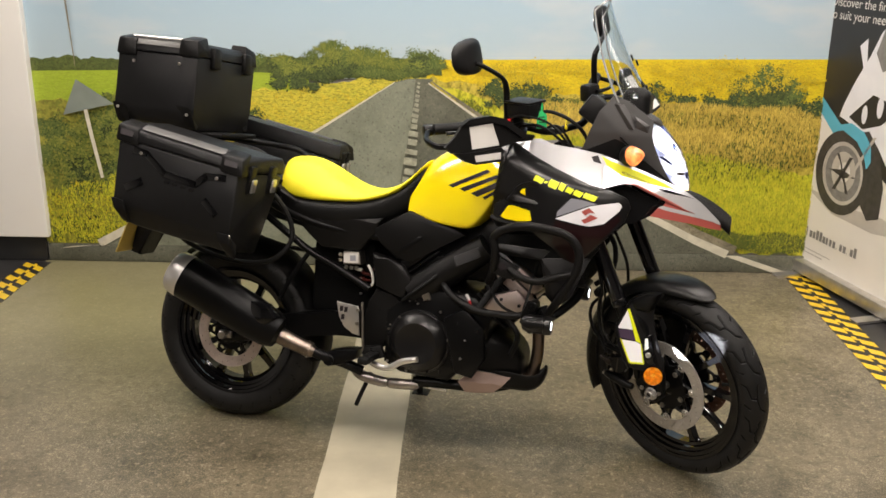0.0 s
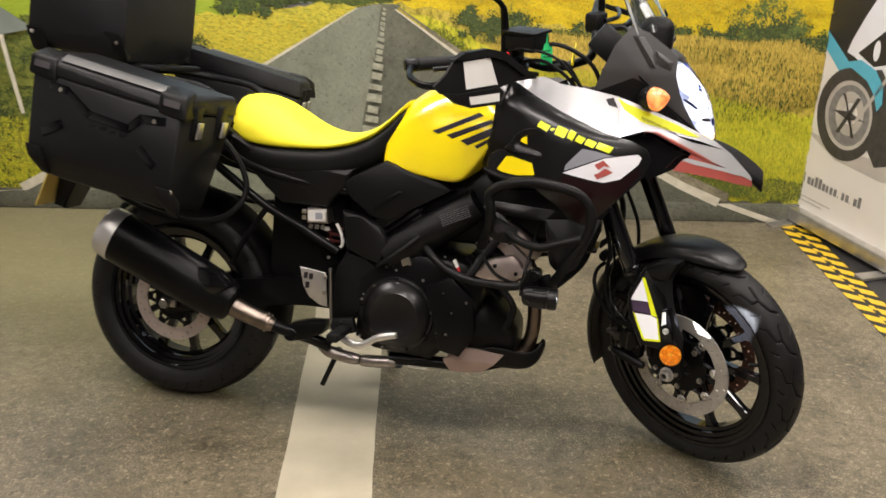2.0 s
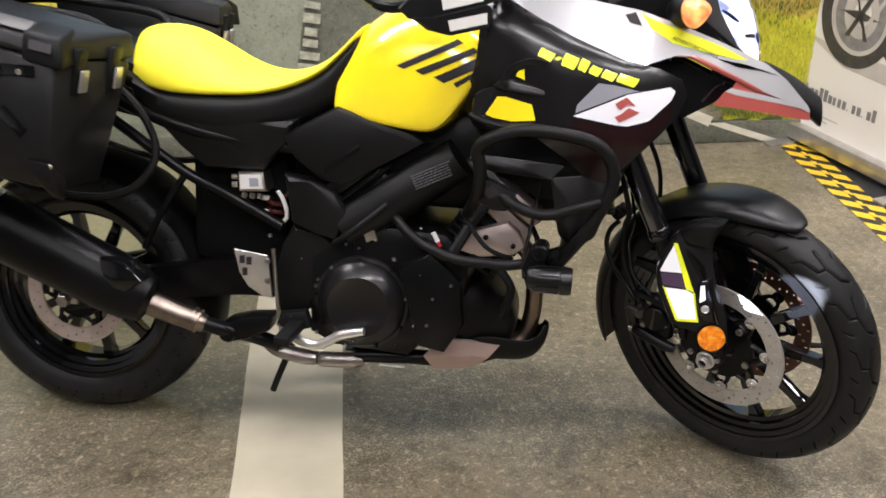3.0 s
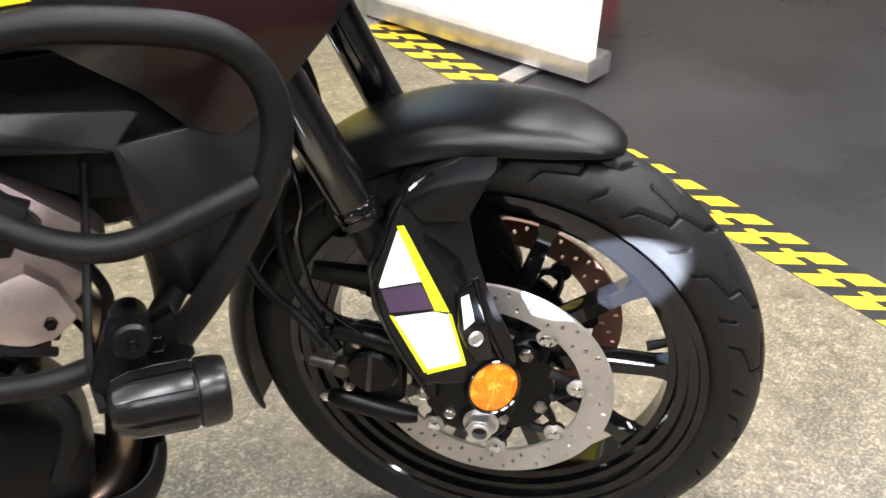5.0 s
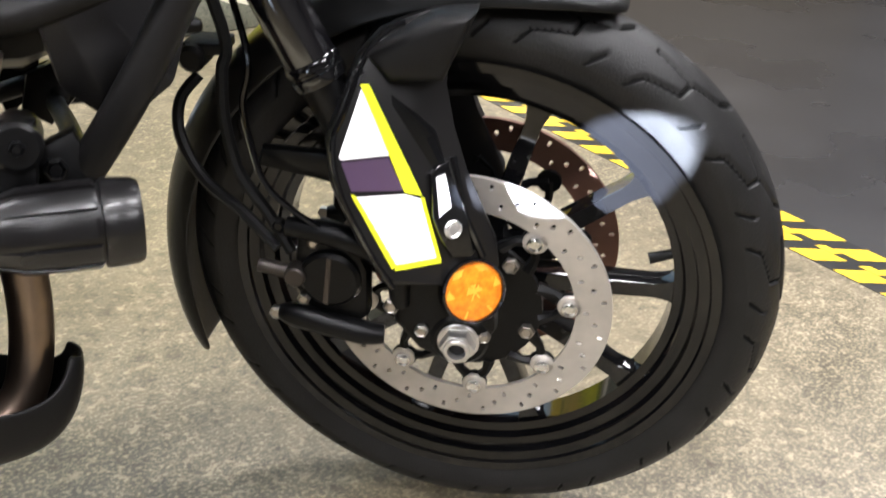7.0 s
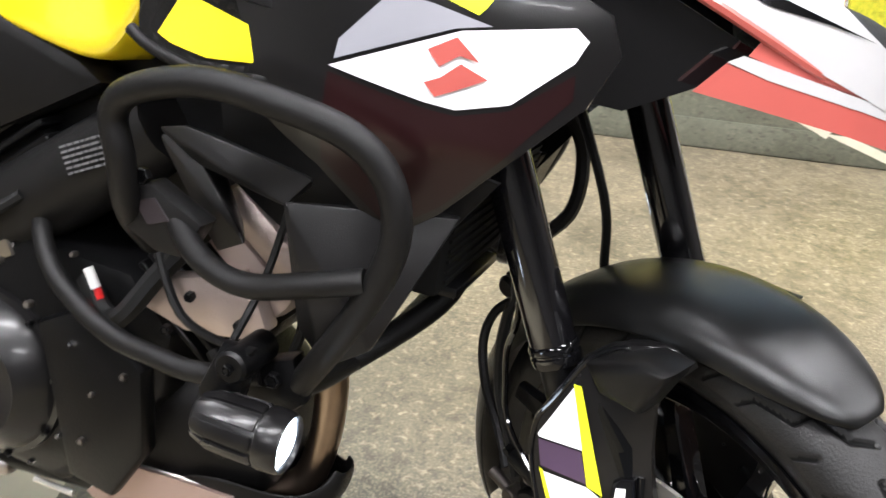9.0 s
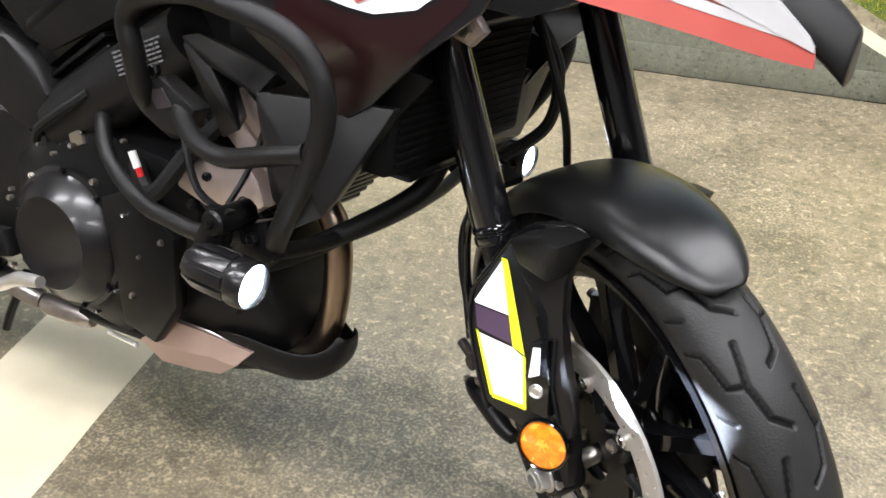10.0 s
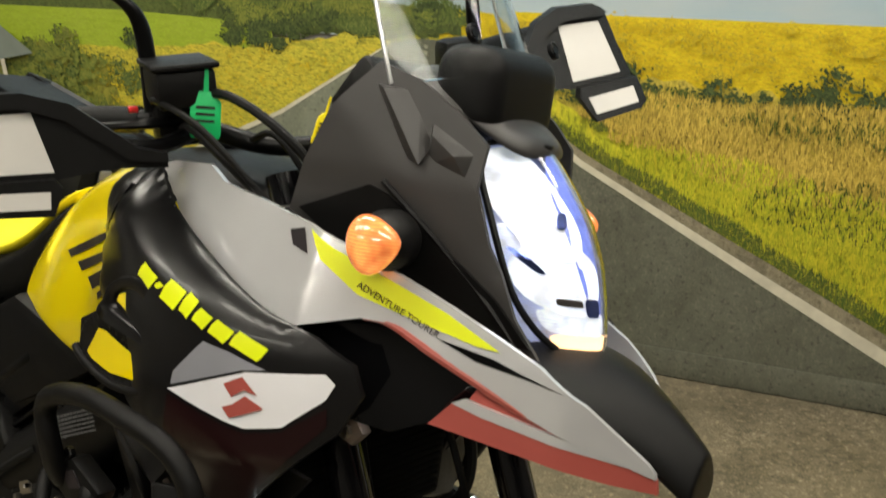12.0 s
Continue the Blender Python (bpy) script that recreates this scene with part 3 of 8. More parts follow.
def layer(name, outline, material, label, rough_edge=0.0, step=0.04):
    """A flat piece of the print, a little in front of the last; its edge may be ragged."""
    LAYER[0] += 0.0006
    pts = []
    n = len(outline)
    for i in range(n):
        (x0, z0), (x1, z1) = outline[i], outline[(i + 1) % n]
        k = max(1, int(math.hypot(x1 - x0, z1 - z0) / step)) if rough_edge else 1
        for j in range(k):
            x, z = x0 + (x1 - x0) * j / k, z0 + (z1 - z0) * j / k
            if rough_edge and j:
                z += rough_edge * (noise.noise((x * 14, z * 14, i)) + 0.6 * noise.noise((x * 55, z * 55, i)))
            pts.append((x, z))
    bm = bmesh.new()
    vs = [bm.verts.new((x, -LAYER[0], z)) for x, z in pts]
    for tri in tessellate_polygon([[Vector((x, z, 0)) for x, z in pts]]):
        bm.faces.new([vs[k] for k in tri])
    return part(name, bm, material, mural, label, 0)


def leaves(name, blobs, count, size, material, label, blade=False):
    """Many small flat printed leaves or blades, scattered in ellipses (x, z, rx, rz)."""
    LAYER[0] += 0.0006
    rnd = random.Random(len(name) + count)
    areas = [b[2] * b[3] for b in blobs]
    bm = bmesh.new()
    clumps = []
    for b in blobs:
        for _ in range(max(5, int(b[2] * b[3] * 2600)) if not blade else 0):
            a, q = rnd.uniform(0, 6.28), rnd.random() ** 0.5
            clumps.append((b[0] + b[2] * q * math.cos(a), b[1] + b[3] * q * math.sin(a), rnd.uniform(0.008, 0.022)))
    for i in range(count):
        if blade:
            bx, bz, rx, rz = rnd.choices(blobs, areas)[0]
            while True:
                u, v = rnd.uniform(-1, 1), rnd.uniform(-1, 1)
                if u * u + v * v < 1 + 0.35 * noise.noise((bx * 9 + u * 2, bz * 9 + v * 2, 3)):
                    break
            x, z = bx + u * rx, bz + v * rz
        else:
            cx, cz, cr = rnd.choice(clumps)
            x, z = cx + rnd.gauss(0, cr), cz + rnd.gauss(0, cr * 0.7)
        s = size * rnd.uniform(0.5, 1.4)
        y = -LAYER[0] - rnd.random() * 0.0005
        if blade:
            a = rnd.uniform(-0.35, 0.35)
            w = s * 0.1
            pts = [(x - w, z), (x + w, z), (x + math.sin(a) * s, z + math.cos(a) * s)]
        else:
            a = rnd.uniform(0, 6.28)
            pts = [(x + s * math.cos(a + d) * (1, 0.5, 0.9, 0.45)[k], z + s * math.sin(a + d) * (1, 0.5, 0.9, 0.45)[k]) for k, d in enumerate((0, 1.5, 3.1, 4.7))]
        if min(p[1] for p in pts) < 0.1:
            continue
        bm.faces.new([bm.verts.new((px, y, pz)) for px, pz in pts])
    return tagged(part(name, bm, material, mural, label, 0), kind="stuff")


L, Rr, HZ = -3.04, 1.06, 1.105
layer("sky", [(L, 1.0), (Rr, 1.0), (Rr, 2.8), (L, 2.8)], SKY, "pale blue printed sky with soft cloud")
layer("far_trees", [(L, 1.0), (-1.9, 1.0), (-1.0, 1.0), (-1.0, 1.105), (-1.5, 1.115), (-1.9, 1.105), (-2.2, 1.085), (L, 1.09)], HEDGE, "far green hedge line", 0.022, 0.02)
layer("yellow_field", [(-1.0, 0.8), (Rr, 0.8), (Rr, 1.128), (0.2, 1.118), (-0.5, 1.108), (-1.0, 1.1)], FIELD_YELLOW, "bright yellow rape field")
layer("green_field", [(L, 0.8), (-1.6, 0.8), (-1.6, 1.02), (-2.2, 1.035), (L, 1.02)], FIELD_GREEN, "light green printed field")
layer("golden_meadow", [(L, 0.09), (-1.0, 0.09), (-1.0, 1.01), (-1.3, 1.0), (-1.8, 0.94), (-2.3, 0.9), (L, 0.86)], MEADOW_GOLD, "golden meadow with wild flowers", 0.025, 0.03)
layer("dry_grass", [(-1.0, 0.5), (Rr, 0.3), (Rr, 0.92), (0.3, 0.9), (-0.3, 0.93), (-0.8, 0.99), (-1.0, 1.0)], GRASS_BROWN, "tall dry brown grass", 0.03, 0.03)
layer("verge", [(-0.97, 0.99), (0.0, 0.3), (0.4, 0.1), (Rr, 0.09), (Rr, 0.52), (0.6, 0.58), (0.0, 0.66), (-0.45, 0.78), (-0.8, 0.94)], GRASS_LIME, "lime green roadside grass", 0.035, 0.03)
layer("weed_bank", [(L, 0.09), (-2.35, 0.09), (-2.15, 0.45), (-2.3, 0.85), (-2.6, 0.9), (L, 0.86)], WEEDS, "tangled weeds and shrubs", 0.03, 0.03)
layer("hill", [(-1.80, 1.0), (-1.74, 1.06), (-1.66, 1.085), (-1.55, 1.105), (-1.46, 1.150), (-1.38, 1.140), (-1.28, 1.120), (-1.18, 1.085), (-1.10, 1.082), (-1.06, 1.10), (-1.02, 1.135), (-0.98, 1.10), (-0.93, 1.08), (-0.92, 1.02), (-1.2, 1.02), (-1.5, 1.01)], HEDGE, "dark wooded hill", 0.016, 0.012)
leaves("hill_trees", [(-1.62, 1.07, 0.16, 0.05), (-1.45, 1.11, 0.14, 0.07), (-1.3, 1.09, 0.14, 0.055), (-1.12, 1.06, 0.14, 0.04), (-1.02, 1.11, 0.05, 0.05), (-0.96, 1.09, 0.06, 0.04), (-1.85, 1.075, 0.18, 0.025), (-1.2, 1.05, 0.18, 0.04)], 11000, 0.0058, LEAF_MID, "small printed leaves of the wooded hill")
leaves("dark_trees", [(-1.68, 1.02, 0.12, 0.07), (-1.58, 1.0, 0.1, 0.05), (-1.45, 1.05, 0.1, 0.04), (-1.04, 1.09, 0.035, 0.06)], 5000, 0.007, LEAF_DARK, "dark printed tree clump")
leaves("left_shrubs", [(-2.62, 0.78, 0.16, 0.13), (-2.8, 0.55, 0.2, 0.2), (-2.5, 0.85, 0.12, 0.09), (-2.96, 0.62, 0.1, 0.18), (-2.45, 0.6, 0.16, 0.16), (-2.2, 0.8, 0.08, 0.06), (-1.9, 0.78, 0.06, 0.06)], 11000, 0.008, LEAF_MID, "printed shrubs behind the road sign")
leaves("left_shrub_shade", [(-2.58, 0.73, 0.1, 0.08), (-2.75, 0.5, 0.12, 0.1), (-2.9, 0.18, 0.2, 0.07), (-2.6, 0.14, 0.2, 0.05), (-1.89, 0.79, 0.05, 0.06), (-2.16, 0.92, 0.03, 0.04)], 4000, 0.008, LEAF_DARK, "darker printed foliage")
leaves("hill_tree_lights", [(-1.62, 1.085, 0.15, 0.03), (-1.45, 1.13, 0.12, 0.045), (-1.3, 1.11, 0.13, 0.035), (-1.12, 1.075, 0.13, 0.025), (-1.66, 1.05, 0.1, 0.03)], 2600, 0.0062, LEAF_LIGHT, "sunlit leaves of the wooded hill")
leaves("shrub_lights", [(-2.62, 0.84, 0.14, 0.06), (-2.8, 0.66, 0.16, 0.08), (-2.5, 0.9, 0.1, 0.04), (-2.45, 0.68, 0.14, 0.08), (0.7, 1.02, 0.13, 0.06), (-0.5, 0.95, 0.12, 0.04)], 1800, 0.009, LEAF_LIGHT, "sunlit shrub leaves")
leaves("left_blossom", [(-2.7, 0.3, 0.32, 0.16), (-2.4, 0.4, 0.2, 0.2), (-2.0, 0.75, 0.35, 0.12), (-1.6, 0.88, 0.3, 0.06)], 1300, 0.006, BLOSSOM, "printed yellow blossom")
leaves("right_bushes", [(0.7, 0.965, 0.15, 0.12), (0.62, 0.94, 0.1, 0.09), (0.8, 0.93, 0.1, 0.09)], 7000, 0.0075, LEAF_MID, "printed roadside bush")
leaves("right_bush_shade", [(0.68, 0.92, 0.16, 0.07), (0.2, 0.91, 0.12, 0.05), (0.17, 0.94, 0.03, 0.06), (0.02, 0.9, 0.06, 0.04), (-0.14, 0.91, 0.06, 0.035), (-0.5, 0.92, 0.14, 0.07), (-0.35, 0.87, 0.2, 0.04), (-0.62, 0.93, 0.1, 0.07), (0.42, 0.9, 0.14, 0.03), (0.9, 0.88, 0.15, 0.04)], 7000, 0.0075, LEAF_DARK, "dark printed shrubs at the field's edge")
leaves("verge_hedge", [(-0.46, 0.80, 0.06, 0.035), (-0.40, 0.84, 0.07, 0.04), (-0.32, 0.86, 0.07, 0.035), (-0.25, 0.88, 0.06, 0.03), (-0.20, 0.85, 0.10, 0.025), (-0.10, 0.84, 0.08, 0.018)], 4200, 0.012, BLADES_DARK, "dark green printed hedge by the verge", True)
leaves("field_blossom", [(0.0, 1.03, 0.95, 0.075), (0.6, 1.04, 0.4, 0.08)], 4000, 0.006, BLOSSOM, "printed rape blossom")
leaves("dry_blades", [(0.3, 0.78, 0.75, 0.11), (-0.3, 0.83, 0.25, 0.06), (0.8, 0.72, 0.25, 0.16), (0.4, 0.68, 0.6, 0.08)], 20000, 0.021, BLADES, "printed dry grass blades", True)
leaves("verge_blades", [(0.45, 0.42, 0.6, 0.17), (-0.2, 0.64, 0.35, 0.09), (0.75, 0.28, 0.3, 0.16), (0.15, 0.56, 0.45, 0.09)], 20000, 0.017, BLADES_LIME, "printed verge grass blades", True)
leaves("verge_shade", [(x, float(np.interp(x, [-0.9, -0.515, 0.02, 0.43, 0.66], [0.95, 0.7, 0.45, 0.25, 0.16])) + 0.03 * noise.noise((x * 5, 0, 1)), 0.06, 0.012 + 0.03 * (x + 0.9) / 1.6) for x in np.linspace(-0.8, 0.7, 40)] + [(0.85, 0.16, 0.2, 0.06)], 13000, 0.014, BLADES_DARK, "dark printed grass at the road's edge", True)
leaves("left_shrub_sun", [(-2.65, 0.72, 0.16, 0.12), (-2.82, 0.5, 0.18, 0.16), (-2.5, 0.6, 0.16, 0.16), (-2.4, 0.82, 0.12, 0.08)], 2600, 0.0095, LEAF_LIGHT, "sunlit leaves of the printed shrubs")
leaves("left_grass", [(-2.75, 0.28, 0.3, 0.16), (-2.5, 0.36, 0.2, 0.16), (-2.85, 0.16, 0.25, 0.08)], 5000, 0.018, BLADES_LIME, "printed grass under the shrubs", True)
leaves("meadow_streaks", [(0.4, 0.81, 0.4, 0.035), (0.75, 0.77, 0.25, 0.03), (0.1, 0.83, 0.3, 0.03), (0.8, 0.66, 0.3, 0.1), (0.45, 0.6, 0.5, 0.1)], 1900, 0.018, BLADES_DARK, "dark streaks in the printed grass", True)
layer("road", [(-1.16, 0.988), (-1.09, 1.006), (-1.0, 1.008), (-0.965, 1.002), (-0.985, 0.985), (-0.526, 0.66), (0.414, 0.172), (0.6, 0.095), (-2.76, 0.095), (-1.9, 0.575), (-1.57, 0.73)], ROAD_PRINT, "grey printed country road")

layer("road_lane", [(-1.155, 0.986), (-1.09, 1.003), (-1.055, 1.003), (-1.075, 0.8), (-1.13, 0.5), (-1.2, 0.097), (-2.7, 0.097), (-1.9, 0.545), (-1.57, 0.72)], ROAD_LIGHT, "pale worn lane of the printed road")


def stroke(name, pts, widths, material, label):
    """A printed line of changing width."""
    LAYER[0] += 0.0006
    bm = bmesh.new()
    P = [Vector((x, 0, z)) for x, z in pts]
    rows = []
    for i, p in enumerate(P):
        d = (P[min(i + 1, len(P) - 1)] - P[max(i - 1, 0)]).normalized()
        n = Vector((-d.z, 0, d.x)) * widths[i] / 2
        rows.append((bm.verts.new((p.x + n.x, -LAYER[0], p.z + n.z)), bm.verts.new((p.x - n.x, -LAYER[0], p.z - n.z))))
    for a, b in zip(rows, rows[1:]):
        bm.faces.new([a[0], a[1], b[1], b[0]])
    return part(name, bm, material, mural, label, 0)


stroke("road_shoulder", [(-0.972, 0.992), (-0.515, 0.676), (0.02, 0.412), (0.43, 0.203), (0.64, 0.12)], [0.006, 0.032, 0.05, 0.062, 0.05], SHOULDER, "gritty road shoulder")
stroke("edge_line", [(-1.16, 0.988), (-1.57, 0.73), (-1.9, 0.575), (-2.76, 0.1)], [0.004, 0.014, 0.02, 0.045], EDGE_LINE, "white road edge line")
stroke("edge_line", [(-0.99, 0.985), (-0.526, 0.664), (0.0, 0.39), (0.414, 0.178), (0.6, 0.098)], [0.006, 0.02, 0.03, 0.04, 0.045], EDGE_LINE, "white road edge line")
rnd = random.Random(5)
z = 0.99
while z > 0.12:
    k = (1.0 - z) / 0.9
    h = 0.01 + 0.05 * k * rnd.uniform(0.7, 1.3)
    x = -1.035 - 0.1 * k
    stroke("road_patch", [(x, z), (x - 0.005, max(z - h, 0.11))], [0.012 + 0.11 * k * rnd.uniform(0.6, 1.2)] * 2, CENTRE_MARK, "worn pale centre marking")
    z -= h * rnd.uniform(1.3, 1.9)
# the back of a printed road sign on its pole
stroke("sign_pole", [(-2.765, 0.93), (-2.735, 0.7), (-2.70, 0.47)], [0.02, 0.02, 0.018], EDGE_LINE, "pale printed sign pole")
layer("sign_back", [(-2.87, 0.8), (-2.785, 0.985), (-2.6, 0.86), (-2.75, 0.83)], SIGN_GREY, "grey back of a printed warning sign")
stroke("sheet_seam", [(-2.83, 2.7), (-2.80, 1.5), (-2.78, 1.05)], [0.012, 0.012, 0.004], SHOULDER, "creased seam of the printed sheet")

# lower strip that turns the print into the floor
bm = bmesh.new()
box(bm, -3.04, 1.06, WALL_Y - 0.018, WALL_Y - 0.0005, 0.0, 0.095, 0.004)
strip = tagged(part("baseboard", bm, ROAD_PRINT, None), "skirting strip covered with printed tarmac", kind="structure")
bm = bmesh.new()
bm.faces.new([bm.verts.new(p) for p in [(0.58, WALL_Y - 0.0195, 0.093), (0.66, WALL_Y - 0.0195, 0.093), (0.93, WALL_Y - 0.0195, 0.004), (0.84, WALL_Y - 0.0195, 0.004)]])
part("edge_line", bm, EDGE_LINE, strip, "white road edge line", 0)
bm = bmesh.new()
bm.faces.new([bm.verts.new(p) for p in [(-2.7, WALL_Y - 0.0195, 0.093), (-2.76, WALL_Y - 0.0195, 0.093), (-2.98, WALL_Y - 0.0195, 0.07), (-2.9, WALL_Y - 0.0195, 0.085)]])
part("edge_line", bm, EDGE_LINE, strip, "white road edge line", 0)

# ---------------------------------------------------------------- banner stand
BAN = Matrix.Translation((0.985, 2.10, 0)) @ Matrix.Rotation(math.atan2(1.215 - 2.10, 1.25 - 0.985), 4, "Z")


def banner_stand():
    """Stand with its own x along the base, y to the back, z up."""
    t = thing("banner_stand", "roller banner stand with cream, black and blue print", "banner", BAN)
    bm = bmesh.new()
    prism(bm, [(-0.06, 0.02), (0.93, 0.02), (0.93, 0.075), (0.925, 0.085), (-0.055, 0.085), (-0.06, 0.075)], -0.05, 0.09, 0.008)
    base = part("base", bm, ALU, t, "satin silver cassette")
    for x in (0.08, 0.72):
        bm = bmesh.new()
        prism(bm, [(x - 0.03, 0.0), (x + 0.03, 0.0), (x + 0.03, 0.012), (x - 0.03, 0.012)], -0.17, 0.3, 0.004)
        part("foot", bm, ALU, t)
    bm = bmesh.new()
    box(bm, -0.05, 0.92, 0.0, 0.0015, 0.08, 2.05)
    part("sheet", bm, BANNER_WHITE, t, "cream printed sheet", 0)
    bm = bmesh.new()
    box(bm, -0.055, 0.925, -0.012, 0.012, 2.05, 2.085, 0.005)
    part("top_rail", bm, ALU, t)
    bm = bmesh.new()
    tube(bm, [(0.43, 0.04, 0.08), (0.43, 0.03, 2.06)], 0.009, smooth=False)
    part("pole", bm, ALU, t)

    def print_(name, pts, material, k, label=""):
        bmm = bmesh.new()
        bmm.faces.new([bmm.verts.new((x, -0.0006 * k, z)) for x, z in pts])
        bmesh.ops.triangulate(bmm, faces=bmm.faces)
        return part(name, bmm, material, t, label, 0)

    def ring(name, cx, cz, rx, rz, hole, material, k, n=40):
        bmm = bmesh.new()
        o = [bmm.verts.new((cx + rx * math.cos(a), -0.0006 * k, cz + rz * math.sin(a))) for a in np.linspace(0, 2 * math.pi, n, endpoint=False)]
        i = [bmm.verts.new((cx + rx * hole * math.cos(a) + 0.012 * (1 - hole), -0.0006 * k, cz + rz * hole * math.sin(a))) for a in np.linspace(0, 2 * math.pi, n, endpoint=False)]
        for q in range(n):
            bmm.faces.new([o[q], o[(q + 1) % n], i[(q + 1) % n], i[q]])
        return part(name, bmm, material, t, "", 0)

    print_("black_field", [(-0.05, 0.99), (0.24, 0.8), (0.6, 0.62), (0.92, 0.385), (0.92, 2.05), (-0.05, 2.05)], BANNER_BLACK, 1, "black upper print")
    print_("blue_stripe", [(-0.05, 1.01), (-0.05, 0.94), (0.21, 0.75), (0.3, 0.72), (0.24, 0.82)], BANNER_BLUE, 2, "sky blue stripe")
    print_("ground_shade", [(0.0, 0.47), (0.25, 0.38), (0.55, 0.37), (0.85, 0.42), (0.6, 0.46), (0.3, 0.44)], BANNER_SHADE, 1, "soft grey shadow")
    print_("printed_fairing", [(0.2, 0.87), (0.25, 0.86), (0.4, 0.8), (0.5, 0.78), (0.62, 0.66), (0.75, 0.6), (0.9, 0.5), (0.9, 1.35), (0.5, 1.36), (0.42, 1.3), (0.36, 1.18), (0.28, 1.05), (0.22, 0.93)], WHITE_DECAL, 2, "white printed fairing")
    print_("printed_screen", [(0.44, 1.32), (0.56, 1.36), (0.6, 1.2), (0.46, 1.12), (0.4, 1.2)], BANNER_GREY, 3)
    print_("printed_mirror", [(0.28, 1.22), (0.33, 1.26), (0.35, 1.12), (0.33, 1.11)], WHITE_DECAL, 3)
    print_("printed_lamp_panel", [(0.27, 0.88), (0.42, 1.01), (0.62, 0.98), (0.5, 0.88), (0.38, 0.84)], BANNER_BLACK, 3)
    ring("printed_lamp", 0.38, 0.91, 0.02, 0.045, 0.0, WHITE_DECAL, 4, 16)
    ring("printed_lamp", 0.48, 0.96, 0.022, 0.05, 0.0, WHITE_DECAL, 4, 16)
    print_("printed_fork", [(0.29, 0.8), (0.43, 0.84), (0.52, 0.76), (0.58, 0.6), (0.58, 0.45), (0.5, 0.42), (0.42, 0.5), (0.36, 0.66), (0.3, 0.72)], BANNER_TYRE, 3)
    ring("printed_tyre", 0.275, 0.6, 0.2, 0.21, 0.74, BANNER_TYRE, 5)
    ring("printed_rim", 0.285, 0.6, 0.15, 0.157, 0.88, BANNER_SHADE, 6)
    ring("printed_wheel", 0.285, 0.6, 0.135, 0.14, 0.55, BANNER_GREY, 4)
    ring("printed_disc", 0.29, 0.61, 0.09, 0.1, 0.5, BANNER_SHADE, 6)
    for a in range(0, 360, 60):
        x, z = 0.285 + 0.1 * math.cos(radians(a)), 0.6 + 0.105 * math.sin(radians(a))
        print_("printed_spoke", [(0.285, 0.62), (0.285, 0.58), (x + 0.012, z), (x - 0.012, z)], BANNER_TYRE, 7)
    print_("printed_mudguard", [(0.20, 0.825), (0.30, 0.855), (0.40, 0.83), (0.46, 0.775), (0.475, 0.70), (0.45, 0.66), (0.42, 0.72), (0.36, 0.775), (0.28, 0.80)], BANNER_BLUE, 8, "sky blue printed mudguard")
    print_("printed_fork_leg", [(0.47, 0.82), (0.49, 0.82), (0.345, 0.58), (0.33, 0.59)], BANNER_SHADE, 8)
    # brand address as plain bars
    for i, (w, h) in enumerate([(0.03, 0.05), (0.012, 0.05), (0.03, 0.035), (0.028, 0.035), (0.03, 0.05), (0.03, 0.05), (0.03, 0.035), (0.022, 0.035), (0.026, 0.035), (0.028, 0.035), (0.008, 0.008), (0.026, 0.035), (0.03, 0.035), (0.008, 0.008), (0.03, 0.035), (0.028, 0.05)]):
        x = 0.04 + i * 0.0272
        print_("word_bar", [(x, 0.215), (x + w * 0.72, 0.215), (x + w * 0.72, 0.215 + h), (x, 0.215 + h)], BANNER_GREY, 2)
    for k in range(2):
        print_("small_print_bar", [(0.03, 0.145 - 0.02 * k), (0.28 - 0.06 * k, 0.145 - 0.02 * k), (0.28 - 0.06 * k, 0.151 - 0.02 * k), (0.03, 0.151 - 0.02 * k)], BANNER_SHADE, 2)
    for k, words in enumerate(("Discover the finance", "to suit your needs.")):
        cu = bpy.data.curves.new("slogan", "FONT")
        cu.body, cu.size = words, 0.062
        cu.materials.append(BANNER_WHITE)
        ob = new("slogan", cu)
        ob.parent = t
        ob.matrix_basis = pose(0.03, -0.004, 1.39 - 0.06 * k, 90, 0, 0)
    return t


banner_stand()

# red box with a black post on it, beyond the banner stand
red_box = thing("red_box", "small red box with white label and black post on the floor", "box", pose(1.95, 1.92, -0.004, 0, 0, -30))
bm = bmesh.new()
box(bm, -0.07, 0.07, -0.05, 0.05, 0, 0.17, 0.006)
part("body", bm, RED_GLASS, red_box)
bm = bmesh.new()
box(bm, -0.06, 0.0, -0.0525, -0.0505, 0.1, 0.16)
part("label", bm, WHITE_LABEL, red_box, "white label", 0)
bm = bmesh.new()
box(bm, -0.09, 0.11, -0.08, 0.08, 0.17, 0.5, 0.02)
part("black_top", bm, BLACK_PLASTIC, red_box, "black plastic top")

# ---------------------------------------------------------------- motorcycle
from mathutils.bvhtree import BVHTree

